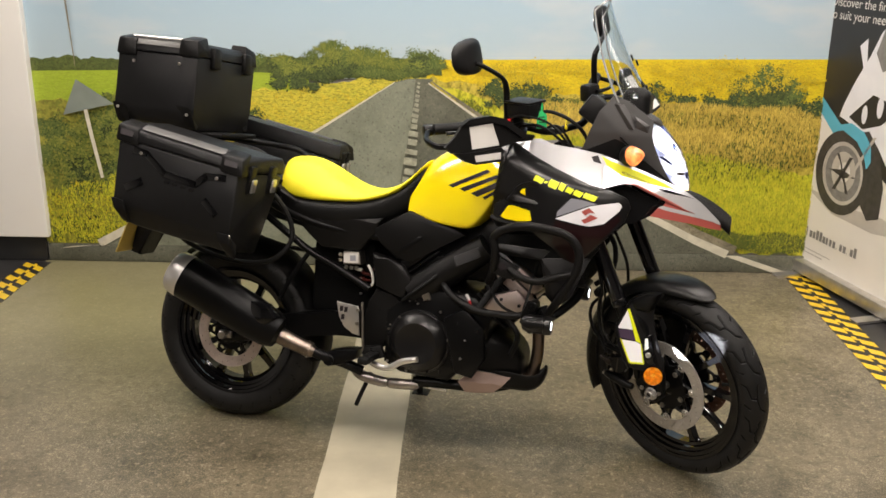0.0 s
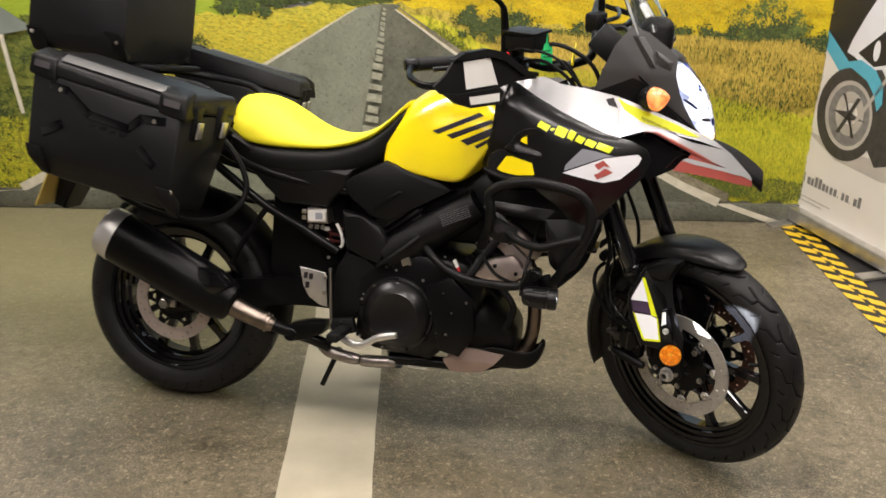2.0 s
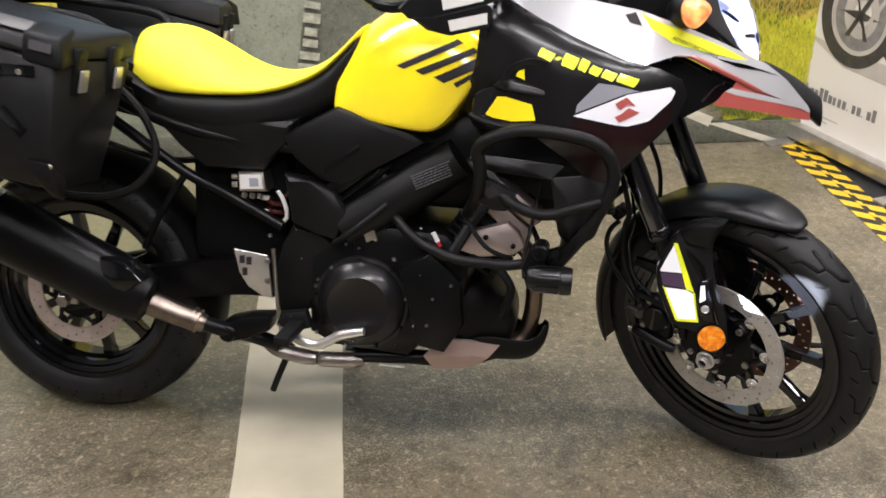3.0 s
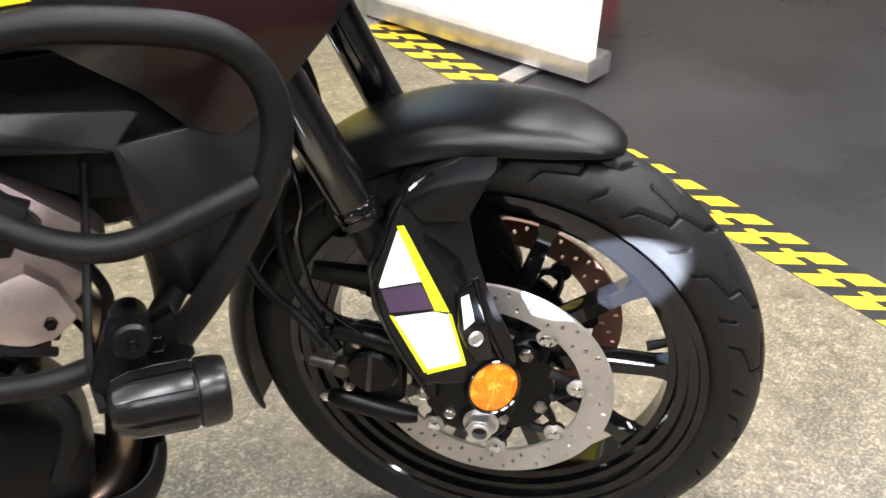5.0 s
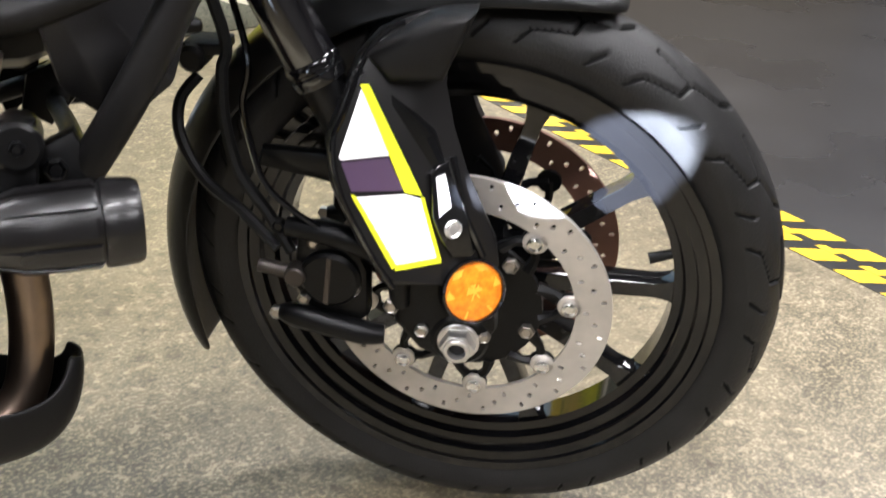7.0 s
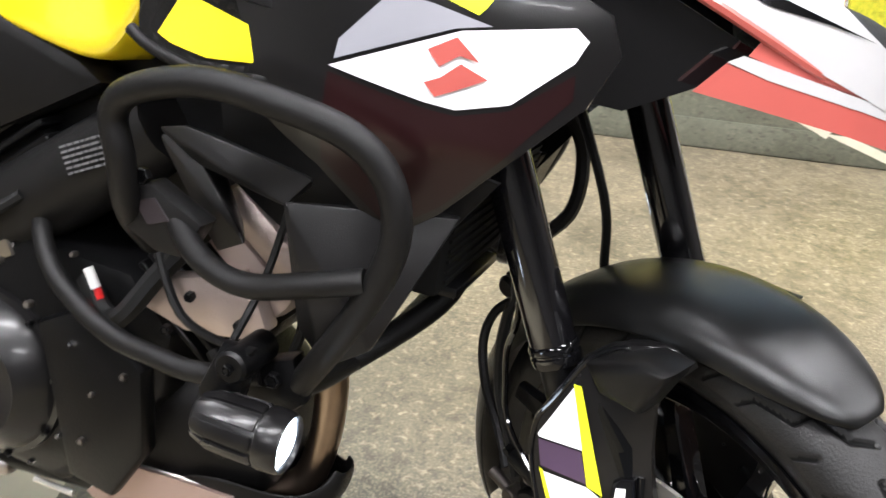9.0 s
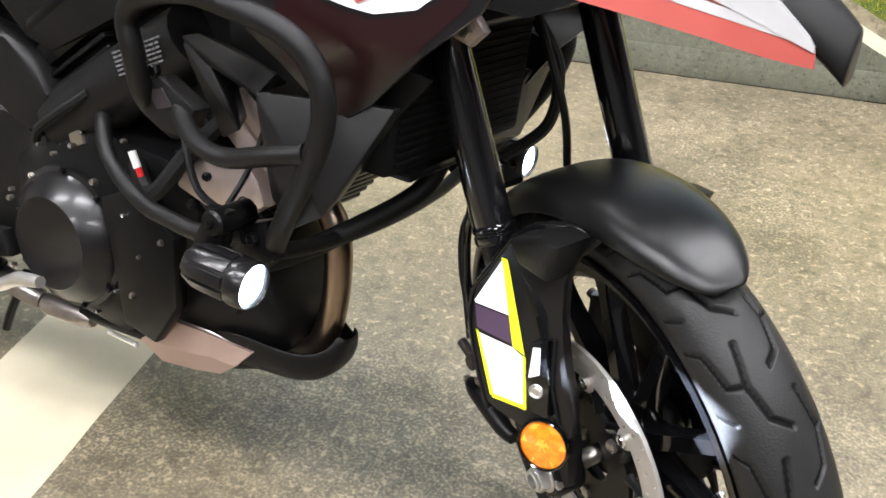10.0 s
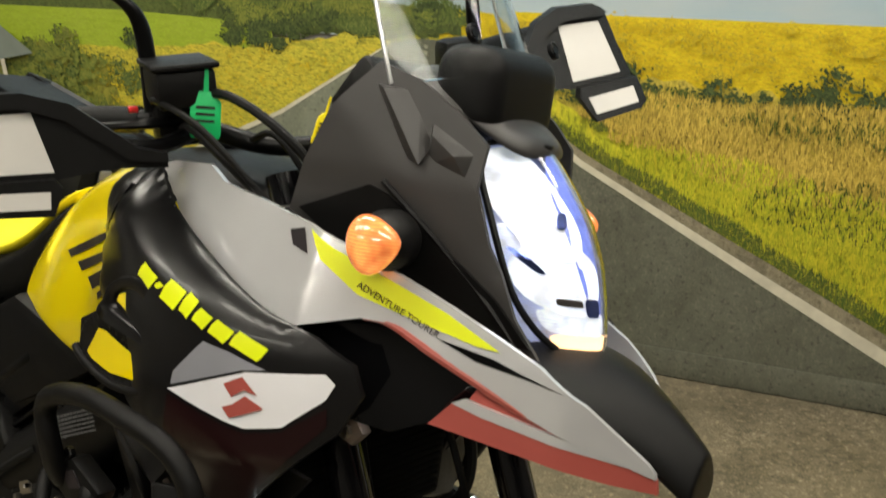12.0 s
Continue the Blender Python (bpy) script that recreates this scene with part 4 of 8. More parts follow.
# forward is x, left is y; it leans on its side stand and the bars are turned to the right
BIKE = Matrix.Translation((0, 0, -0.004)) @ Matrix.Rotation(radians(-15.14), 4, "Z") @ Matrix.Rotation(radians(-12.2), 4, "X") @ Matrix.Translation((0, -0.0665, 0))
bike = thing("motorcycle", "black and yellow adventure motorcycle on its side stand", "motorcycle", BIKE)
AXIS_P, AXIS_D = Vector((-0.134, 0.01, 0.319)), Vector((-0.4305, 0, 0.9026)).normalized()
STEER = Matrix.Translation(AXIS_P) @ Matrix.Rotation(radians(-32), 4, AXIS_D) @ Matrix.Translation(-AXIS_P)
GUARD_TURN = pose(-0.2311, -0.1429, 0.4758, -2.85, 2.22, -1.97) @ Matrix.Translation((0.1550, 0.1327, -0.5137))
WHEEL_STEER = Matrix.Translation(AXIS_P) @ Matrix.Rotation(radians(-37), 4, AXIS_D) @ Matrix.Translation(-AXIS_P)
FC, RC = Vector((-0.093, 0.028, 0.340)), Vector((-1.675, 0, 0.314))


def spart(name, bm, material, parent, label="", smooth=40):
    """A part of the steered front."""
    bm.transform(STEER)
    return part(name, bm, material, parent, label, smooth)


def gpart(s, name, bm, material, parent, label="", smooth=40):
    """A part of a fork guard; the right one faces a little further forward than the fork."""
    bm.transform(GUARD_TURN if s < 0 else STEER @ Matrix.Translation((-0.015, -0.03, -0.02)))
    return part(name, bm, material, parent, label, smooth)


def wpart(name, bm, material, parent, label="", smooth=40):
    """A part of the front wheel or its mudguard."""
    bm.transform(WHEEL_STEER)
    return part(name, bm, material, parent, label, smooth)


def decal(name, outline, target, material, parent, label="", side=-1, proud=0.0016, cuts=3):
    """A thin sticker laid on the side of a part."""
    dg = bpy.context.evaluated_depsgraph_get()
    tree = BVHTree.FromObject(target, dg)

    def depth(x, z):
        hit = tree.ray_cast(Vector((x, side * 1.0, z)), Vector((0, -side, 0)))
        if hit[0] is None:
            near = tree.find_nearest(Vector((x, side * 0.3, z)))
            return near[0].y + side * proud
        return hit[0].y + side * proud
    bm = bmesh.new()
    shell(bm, outline, depth, 0.0, cuts)
    return part(name, bm, material, parent, label, 60)


TREAD = [[(0.0, 0.0), (0.12, 0.24), (0.42, 0.36), (0.46, 0.60), (0.80, 0.72), (0.92, 0.98)], [(0.42, 0.36), (0.78, 0.26)], [(0.16, 0.70), (0.30, 0.98)]]


def tyre(c, R, rr, hw, grooves, seg, steered, across=77):
    """A road tyre with a rounded crown and cut tread lines."""
    bm = bmesh.new()
    rm = rr + (R - rr) * 0.42
    prof = [(rr - 0.004, -hw * 0.70, 0), (rr + 0.005, -hw * 0.80, 0), (rr + (R - rr) * 0.2, -hw * 0.92, 0)]
    angs = np.linspace(-90, 90, across)
    prof += [(rm + (R - rm) * math.cos(radians(a)), hw * math.sin(radians(a)), a) for a in angs]
    prof += [(rr + (R - rr) * 0.2, hw * 0.92, 0), (rr + 0.005, hw * 0.80, 0), (rr - 0.004, hw * 0.70, 0)]
    n, first = len(prof), 3
    pitch, arc = 2 * math.pi * R / grooves, radians(86) * (R - rm)
    th = 2 * np.pi * np.arange(seg) / seg
    ang = np.array([p[2] for p in prof])
    f = np.abs(ang)[None, :] / 86 * arc
    dist = np.full((seg, n), 9.0)
    for line in TREAD:
        for (u0, f0), (u1, f1) in zip(line, line[1:]):
            dx, dy = (u1 - u0) * pitch, (f1 - f0) * arc
            for turn in (-1, 0, 1):
                u = ((th[:, None] / (2 * np.pi) * grooves + np.where(ang > 0, 0.5, 0.0)[None, :]) % 1.0 + turn) * pitch - u0 * pitch
                v = f - f0 * arc
                k = np.clip((u * dx + v * dy) / (dx * dx + dy * dy), 0, 1)
                dist = np.minimum(dist, np.hypot(u - k * dx, v - k * dy))
    dist[:, :first] = dist[:, n - first:] = 9.0
    dist[:, np.abs(ang) > 86] = 9.0
    deep = 0.004 * np.clip((0.0036 - dist) / 0.002, 0, 1)
    cut = dist < 0.0022
    rings = []
    for k in range(seg):
        ct, sn = math.cos(th[k]), math.sin(th[k])
        rings.append([bm.verts.new((c.x + (r - deep[k, i]) * ct, c.y + y, c.z + (r - deep[k, i]) * sn)) for i, (r, y, a) in enumerate(prof)])
    for k in range(seg):
        p, q, kk = rings[k], rings[(k + 1) % seg], (k + 1) % seg
        for i in range(n - 1):
            face = bm.faces.new([p[i], p[i + 1], q[i + 1], q[i]])
            # groove faces take the darker black, shade put into the colour
            if int(cut[k, i]) + int(cut[k, i + 1]) + int(cut[kk, i]) + int(cut[kk, i + 1]) >= 3:
                face.material_index = 1
    if steered:
        bm.transform(WHEEL_STEER)
    return bm


def rim_mesh(c, rr, hw):
    bm = bmesh.new()
    lathe(bm, [(rr + 0.012, -hw), (rr + 0.010, -hw + 0.006), (rr - 0.004, -hw + 0.012), (rr - 0.02, -hw * 0.45), (rr - 0.024, 0), (rr - 0.02, hw * 0.45), (rr - 0.004, hw - 0.012), (rr + 0.010, hw - 0.006), (rr + 0.012, hw),
               (rr + 0.002, hw - 0.001), (rr + 0.0, hw * 0.9), (rr - 0.011, hw * 0.86), (rr - 0.013, hw * 0.66), (rr - 0.024, hw * 0.62), (rr - 0.027, hw * 0.42), (rr - 0.036, hw * 0.35), (rr - 0.036, -hw * 0.35), (rr - 0.027, -hw * 0.42), (rr - 0.024, -hw * 0.62), (rr - 0.013, -hw * 0.66), (rr - 0.011, -hw * 0.86), (rr + 0.0, -hw * 0.9), (rr + 0.002, -hw + 0.001)], c, (0, 1, 0), 72, True)
    return bm


def spoke_mesh(c, a, r0, r1, w0, w1, t0, t1):
    """One flat cast spoke at the angle a."""
    bm = bmesh.new()
    rings = []
    for f, flare in ((0, 0.012), (0.15, 0.0), (0.5, 0.0), (0.82, 0.0005), (0.9, 0.004), (0.96, 0.011), (1.0, 0.024)):
        r = r0 + (r1 - r0) * f
        w = w0 + (w1 - w0) * f + flare
        t = t0 + (t1 - t0) * f
        rings.append([Vector((r, -t, -w)), Vector((r, -t * 0.5, -w * 1.15)), Vector((r, t, -w)), Vector((r, t, w)), Vector((r, -t * 0.5, w * 1.15)), Vector((r, -t, w))])
    m = Matrix.Translation(c) @ Matrix.Rotation(a, 4, "Y")
    loft(bm, [[m @ p for p in r] for r in rings])
    return bm


def rotor_mesh(c, y, R, ri, cells=36, th=0.005):
    """A drilled brake ring: a hole in every cell."""
    bm = bmesh.new()
    ins = [0.28, 0.55, 0.78]
    for k in range(cells):
        a0, a1 = 2 * math.pi * k / cells, 2 * math.pi * (k + 1) / cells
        am = (a0 + a1) / 2
        rc = ri + (R - ri) * ins[(k * 2) % 3]
        hr = 0.0034
        outer = [(R, a0), (R, am), (R, a1), ((R + ri) / 2, a1), (ri, a1), (ri, am), (ri, a0), ((R + ri) / 2, a0)]
        P = [(r * math.cos(a), r * math.sin(a)) for r, a in outer]
        hc = (rc * math.cos(am), rc * math.sin(am))
        base = math.atan2(P[0][1] - hc[1], P[0][0] - hc[0])
        H = []
        for q in P:
            a = math.atan2(q[1] - hc[1], q[0] - hc[0])
            H.append((hc[0] + hr * math.cos(a), hc[1] + hr * math.sin(a)))
        lay = []
        for yy in (y - th / 2, y + th / 2):
            lay.append(([bm.verts.new((c.x + p[0], c.y + yy, c.z + p[1])) for p in P], [bm.verts.new((c.x + p[0], c.y + yy, c.z + p[1])) for p in H]))
        for o, h in lay:
            for i in range(8):
                bm.faces.new([o[i], o[(i + 1) % 8], h[(i + 1) % 8], h[i]])
        for i in range(8):
            bm.faces.new([lay[0][1][i], lay[0][1][(i + 1) % 8], lay[1][1][(i + 1) % 8], lay[1][1][i]])
        for i in (0, 1, 4, 5):
            bm.faces.new([lay[0][0][i], lay[0][0][(i + 1) % 8], lay[1][0][(i + 1) % 8], lay[1][0][i]])
    bmesh.ops.remove_doubles(bm, verts=bm.verts, dist=0.0002)
    return bm


def carrier_mesh(c, y, r0, r1, th=0.006):
    """The ring that carries a brake disc."""
    bm = bmesh.new()
    lathe(bm, [(r0, y - th / 2), (r1, y - th / 2), (r1, y + th / 2), (r0, y + th / 2)], c, (0, 1, 0), 40, True)
    return bm


def carrier_arm(c, y, r0, r1, a, th=0.006):
    """One forked arm from the carrier ring to a button, with a small triangle left open."""
    bm = bmesh.new()

    def at(r, b):
        return Vector((c.x + r * math.cos(b), c.y + y, c.z + r * math.sin(b)))
    for s in (-1, 1):
        tube(bm, [at(r0, a + s * 0.24), at((r0 + r1) / 2, a + s * 0.15), at(r1, a)], [0.0075, 0.005, 0.007], seg=6, smooth=False)
    disc_solid(bm, (c.x + r1 * math.cos(a), c.y, c.z + r1 * math.sin(a)), (0, 1, 0), 0.0145, y - th / 2, y + th / 2, 12, 0.001)
    return bm


def bolt(name, p, axis, r, h, material, parent, steered=False, label="", hexed=True):
    bm = bmesh.new()
    lathe(bm, [(0.0, h), (r * 0.55, h), (r * 0.6, h * 0.75), (r * 0.85, h), (r, h * 0.85), (r, 0.0), (0.0, 0.0)], p, axis, 6 if hexed else 14)
    return (wpart if steered == "wheel" else spart if steered else part)(name, bm, material, parent, label, 30)


# ---- wheels
BUTTON = radians(6)
TYRE_R = 0.329
front = wpart("front_wheel", rim_mesh(FC, 0.253, 0.0475), BLACK_GLOSS, bike, "gloss black cast front wheel")
part("tyre", tyre(FC, TYRE_R, 0.259, 0.0525, 17, 1500, True, 101), [RUBBER, SHADE_BLACK], front, "black tyre with angled tread grooves", 70)
rear = part("rear_wheel", rim_mesh(RC, 0.2215, 0.066), BLACK_GLOSS, bike, "gloss black cast rear wheel")
part("tyre", tyre(RC, 0.327, 0.228, 0.075, 14, 420, False, 45), [RUBBER, SHADE_BLACK], rear, "black wide rear tyre", 70)
for k in range(10):
    wpart("spoke", spoke_mesh(FC, -radians(36 * k + 1.8), 0.04, 0.231, 0.011, 0.0075, 0.016, 0.012), BLACK_GLOSS, front)
    part("spoke", spoke_mesh(RC, 2 * math.pi * (k + 0.2) / 10, 0.05, 0.198, 0.012, 0.009, 0.02, 0.014), BLACK_GLOSS, rear)
for c, w, f, st in ((FC, front, 0.055, wpart), (RC, rear, 0.07, part)):
    bm = bmesh.new()
    lathe(bm, [(0.0, -f), (0.03, -f), (0.045, -f * 0.7), (0.052, -0.018), (0.052, 0.018), (0.045, f * 0.7), (0.03, f), (0.0, f)], c, (0, 1, 0), 32)
    st("hub", bm, BLACK_METAL, w)
for s in (-1, 1):
    d = wpart("brake_disc", rotor_mesh(FC, s * 0.068, 0.155, 0.117, 60), DISC_STEEL if s < 0 else DISC_BROWN_SHEEN, front, "drilled steel brake disc" if s < 0 else "drilled steel brake disc, brown reflection in its colour")
    wpart("disc_carrier", carrier_mesh(FC, s * 0.064, 0.036, 0.082), BLACK_METAL, front, "black disc carrier ring")
    for k in range(8):
        a = 2 * math.pi * k / 8 + BUTTON
        wpart("carrier_arm", carrier_arm(FC, s * 0.064, 0.080, 0.110, a), BLACK_METAL, front)
        p = FC + Vector((0.111 * math.cos(a), s * 0.0665, 0.111 * math.sin(a)))
        bm = bmesh.new()
        disc_solid(bm, (p.x, 0, p.z), (0, s, 0), 0.0135, s * FC.y + 0.0655, s * FC.y + 0.0705, 14, 0.001)
        wpart("disc_lug", bm, DISC_STEEL, d)
        bolt("disc_button", p + Vector((0, s * 0.004, 0)), (0, s, 0), 0.0085, 0.005, CHROME, front, "wheel", "", False)
    for k in range(5):
        a = 2 * math.pi * k / 5 + radians(-22)
        bolt("carrier_bolt", FC + Vector((0.072 * math.cos(a), s * 0.067, 0.072 * math.sin(a))), (0, s, 0), 0.009, 0.006, STEEL, front, "wheel")
bm = bmesh.new()
tube(bm, [FC + Vector((0.222, -0.008, 0.058)), FC + Vector((0.206, -0.012, 0.054)), FC + Vector((0.186, -0.016, 0.049))], [0.0075, 0.0055, 0.0065], 10, smooth=False)
wpart("tyre_valve", bm, RUBBER_PART, front, "black rubber valve stem")
part("brake_disc", rotor_mesh(RC, -0.085, 0.13, 0.092), REAR_DISC, rear, "rear steel brake disc")
part("disc_carrier", carrier_mesh(RC, -0.082, 0.04, 0.066), BLACK_METAL, rear)
for k in range(6):
    part("carrier_arm", carrier_arm(RC, -0.082, 0.064, 0.09, 2 * math.pi * k / 6), BLACK_METAL, rear)
bm = bmesh.new()
disc_solid(bm, RC, (0, -1, 0), 0.016, 0.13, 0.16, 6)
box(bm, RC.x - 0.02, RC.x + 0.03, -0.14, -0.125, RC.z - 0.012, RC.z + 0.012, 0.003)
part("axle_nut", bm, STEEL, bike, "bright rear axle nut and adjuster")
bm = bmesh.new()
box(bm, -1.74, -1.64, -0.115, -0.07, 0.35, 0.42, 0.012)
box(bm, -1.67, -1.6, -0.11, -0.075, 0.28, 0.33, 0.01)
part("rear_caliper", bm, BLACK_METAL, bike)

# ---- fork
e = Vector((0.9026, 0, 0.4305))
GUARD_REAR = [(-0.150, 0.6655), (-0.164, 0.660), (-0.186, 0.638), (-0.206, 0.590), (-0.2175, 0.563), (-0.213, 0.520), (-0.188, 0.465), (-0.164, 0.424)]
GUARD_FRONT = [(-0.112, 0.428), (-0.100, 0.408), (-0.062, 0.408), (-0.050, 0.436), (-0.054, 0.462), (-0.0865, 0.530), (-0.105, 0.568), (-0.113, 0.610), (-0.109, 0.640), (-0.087, 0.672), (-0.075, 0.682), (-0.115, 0.677), (-0.133, 0.671)]
for s in (-1, 1):
    y = s * 0.107
    base = AXIS_P + e * 0.036
    off = Vector((0, y, 0))
    bm = bmesh.new()
    ax = AXIS_D
    lathe(bm, [(0.0, 0.312), (0.0235, 0.312), (0.0245, 0.318), (0.0245, 0.70), (0.0235, 0.705), (0.0235, 0.86), (0.0, 0.86)], base + off, ax, 32)
    leg = spart("fork_tube", bm, FORK_BLACK, bike, "gloss black upper fork tube")
    bm = bmesh.new()
    lathe(bm, [(0.022, 0.296), (0.0255, 0.296), (0.0265, 0.30), (0.0265, 0.306), (0.025, 0.3075), (0.025, 0.3095), (0.0265, 0.311), (0.0265, 0.316), (0.025, 0.319), (0.022, 0.319)], base + off, ax, 32, True)
    spart("fork_collar", bm, BLACK_GLOSS, leg, "black dust seal collar")
    bm = bmesh.new()
    lathe(bm, [(0.0, 0.14), (0.0205, 0.14), (0.0205, 0.31), (0.0, 0.31)], base + off, ax, 20)
    spart("fork_stanchion", bm, BLACK_METAL, leg, "dark fork stanchion")
    bm = bmesh.new()
    prism(bm, [(-0.205, 0.545), (-0.165, 0.600), (-0.125, 0.560), (-0.090, 0.455), (-0.062, 0.405), (-0.060, 0.350), (-0.078, 0.315), (-0.106, 0.304), (-0.140, 0.318), (-0.165, 0.350), (-0.172, 0.415)], s * 0.082, s * 0.108, 0.008)
    disc_solid(bm, (FC.x - 0.004, 0, FC.z - 0.004), (0, s, 0), 0.03, 0.07, 0.112, 28, 0.004)
    fb = spart("fork_bottom", bm, BLACK_METAL, leg, "black cast fork bottom")
    bm = bmesh.new()
    centre = (FC.x - 0.005, 0, FC.z - 0.003)
    disc_solid(bm, centre, (0, s, 0), 0.0215, 0.112, 0.1155, 28, 0.001)
    lathe(bm, [(0.011, 0.1155), (0.0185, 0.1155), (0.0185, 0.124), (0.017, 0.127), (0.011, 0.127)], centre, (0, s, 0), 6, True)
    lathe(bm, [(0.0095, 0.120), (0.0135, 0.120), (0.0135, 0.131), (0.0125, 0.132), (0.0095, 0.132)], centre, (0, s, 0), 24, True)
    spart("axle_end", bm, ALU, leg, "bright hollow axle end")
    bm = bmesh.new()
    disc_solid(bm, centre, (0, s, 0), 0.0095, 0.11, 0.124, 20, 0.001)
    spart("axle_bore", bm, RUBBER_PART, leg, "dark hollow of the axle")
    for bx, bz, br in ((-0.166, 0.372, 0.0085), (-0.136, 0.345, 0.0075), (-0.072, 0.343, 0.0065)):
        bolt("fork_bolt", Vector((bx, s * 0.107, bz)), (0, s, 0), br, 0.007, STEEL, fb, True)
    # caliper behind the leg, two arms round a ribbed body
    bm = bmesh.new()
    prism(bm, [(-0.262, 0.440), (-0.240, 0.452), (-0.205, 0.440), (-0.190, 0.405), (-0.192, 0.350), (-0.205, 0.338), (-0.250, 0.348), (-0.268, 0.380)], s * 0.072, s * 0.104, 0.009)
    disc_solid(bm, (-0.228, 0, 0.398), (0, s, 0), 0.031, 0.10, 0.114, 26, 0.004)
    cal = spart("brake_caliper", bm, BLACK_METAL, bike, "black radial brake caliper")
    bm = bmesh.new()
    tube(bm, [(-0.268, s * 0.108, 0.455), (-0.222, s * 0.110, 0.450), (-0.182, s * 0.110, 0.435), (-0.162, s * 0.108, 0.410), (-0.158, s * 0.105, 0.372)], [0.010, 0.013, 0.013, 0.012, 0.010], 12)
    spart("caliper_arm", bm, BLACK_METAL, cal)
    bm = bmesh.new()
    tube(bm, [(-0.282, s * 0.106, 0.352), (-0.262, s * 0.108, 0.350), (-0.20, s * 0.108, 0.336), (-0.175, s * 0.106, 0.334)], [0.008, 0.013, 0.013, 0.010], 12)
    spart("caliper_arm", bm, BLACK_METAL, cal)
    bm = bmesh.new()
    prism(bm, [(-0.236, 0.372), (-0.230, 0.370), (-0.224, 0.424), (-0.229, 0.426)], s * 0.1135, s * 0.1155, 0.0006)
    spart("caliper_mark", bm, DARK_STEEL, cal, "faint cast mark", 0)
    for bx, bz, br in ((-0.276, 0.455, 0.0075), (-0.262, 0.452, 0.006), (-0.286, 0.352, 0.0075), (-0.243, 0.438, 0.0065), (-0.256, 0.372, 0.007), (-0.205, 0.388, 0.008), (-0.196, 0.484, 0.0095), (-0.188, 0.468, 0.006)):
        bolt("caliper_bolt", Vector((bx, s * 0.104, bz)), (0, s, 0), br, 0.008, STEEL if bz < 0.45 else BLACK_METAL, cal, True)
    bm = bmesh.new()
    tube(bm, [(-0.30, s * 0.107, 0.408), (-0.255, s * 0.109, 0.400)], 0.0075, 10, smooth=False)
    disc_solid(bm, (-0.262, 0, 0.402), (0, s, 0), 0.011, 0.10, 0.12, 14, 0.002)
    spart("banjo_fitting", bm, DARK_STEEL, cal, "dull metal hose fitting")
    # guard with reflective patches
    bm = bmesh.new()
    prism(bm, GUARD_REAR + GUARD_FRONT, s * 0.110, s * 0.131, 0.006)
    guard = gpart(s, "fork_guard", bm, SHROUD_BLACK, bike, "satin black fork guard")
    bm = bmesh.new()
    tube(bm, [(px + 0.004, s * 0.1305, pz - 0.002) for px, pz in GUARD_REAR], 0.0028, 8, n=4)
    gpart(s, "guard_edge", bm, BLACK_GLOSS, guard, "raised glossy edge")
    for nm2, o, mt, lb in (("reflective_patch", [(-0.187, 0.607), (-0.209, 0.548), (-0.207, 0.545), (-0.161, 0.547)], REFLECTIVE, "white reflective patch"),
                           ("dark_patch", [(-0.207, 0.543), (-0.198, 0.516), (-0.149, 0.514), (-0.163, 0.545)], PURPLE_DECAL, "dark purple patch"),
                           ("reflective_patch", [(-0.194, 0.511), (-0.148, 0.511), (-0.132, 0.505), (-0.116, 0.447), (-0.157, 0.444)], REFLECTIVE, "white reflective patch"),
                           ("yellow_stripe", [(-0.188, 0.611), (-0.180, 0.611), (-0.131, 0.508), (-0.148, 0.512)], YELLOW_DECAL, "fluorescent yellow stripe"),
                           ("yellow_stripe", [(-0.133, 0.507), (-0.129, 0.506), (-0.112, 0.444), (-0.117, 0.447)], YELLOW_DECAL, "fluorescent yellow stripe"),
                           ("yellow_stripe", [(-0.117, 0.448), (-0.112, 0.443), (-0.158, 0.439), (-0.158, 0.4445)], YELLOW_DECAL, "fluorescent yellow stripe"),
                           ("yellow_stripe", [(-0.199, 0.514), (-0.194, 0.512), (-0.156, 0.443), (-0.161, 0.441)], YELLOW_DECAL, "fluorescent yellow stripe")):
        bm = bmesh.new()
        bm.faces.new([bm.verts.new((px, s * (0.1318 if nm2 != "yellow_stripe" else 0.1322), pz)) for px, pz in o])
        bmesh.ops.triangulate(bm, faces=bm.faces)
        gpart(s, nm2, bm, mt, guard, lb, 0)
    # bright rib, bolt and reflector
    bm = bmesh.new()
    prism(bm, [(-0.125, 0.529), (-0.118, 0.537), (-0.105, 0.541), (-0.094, 0.486), (-0.079, 0.453), (-0.084, 0.447), (-0.104, 0.448), (-0.115, 0.466), (-0.123, 0.488)], s * 0.126, s * 0.139, 0.004)
    gpart(s, "guard_rib", bm, BLACK_GLOSS, guard, "raised glossy rib")
    bm = bmesh.new()
    tube(bm, [(-0.101, s * 0.131, 0.543), (-0.0905, s * 0.132, 0.489), (-0.070, s * 0.131, 0.445)], 0.004, 8, smooth=False)
    gpart(s, "guard_ridge", bm, BLACK_GLOSS, guard, "slim glossy ridge")
    bm = bmesh.new()
    bm.faces.new([bm.verts.new((px, s * 0.1396, pz)) for px, pz in [(-0.1205, 0.526), (-0.1115, 0.529), (-0.105, 0.497), (-0.117, 0.488)]])
    gpart(s, "rib_sticker", bm, REFLECTIVE, guard, "white reflective sticker", 0)
    bm = bmesh.new()
    lathe(bm, [(0.0, 0.1415), (0.0045, 0.1415), (0.0055, 0.140), (0.0075, 0.1415), (0.0088, 0.1405), (0.0088, 0.137), (0.0, 0.137)], (-0.1035, 0, 0.476), (0, s, 0), 16)
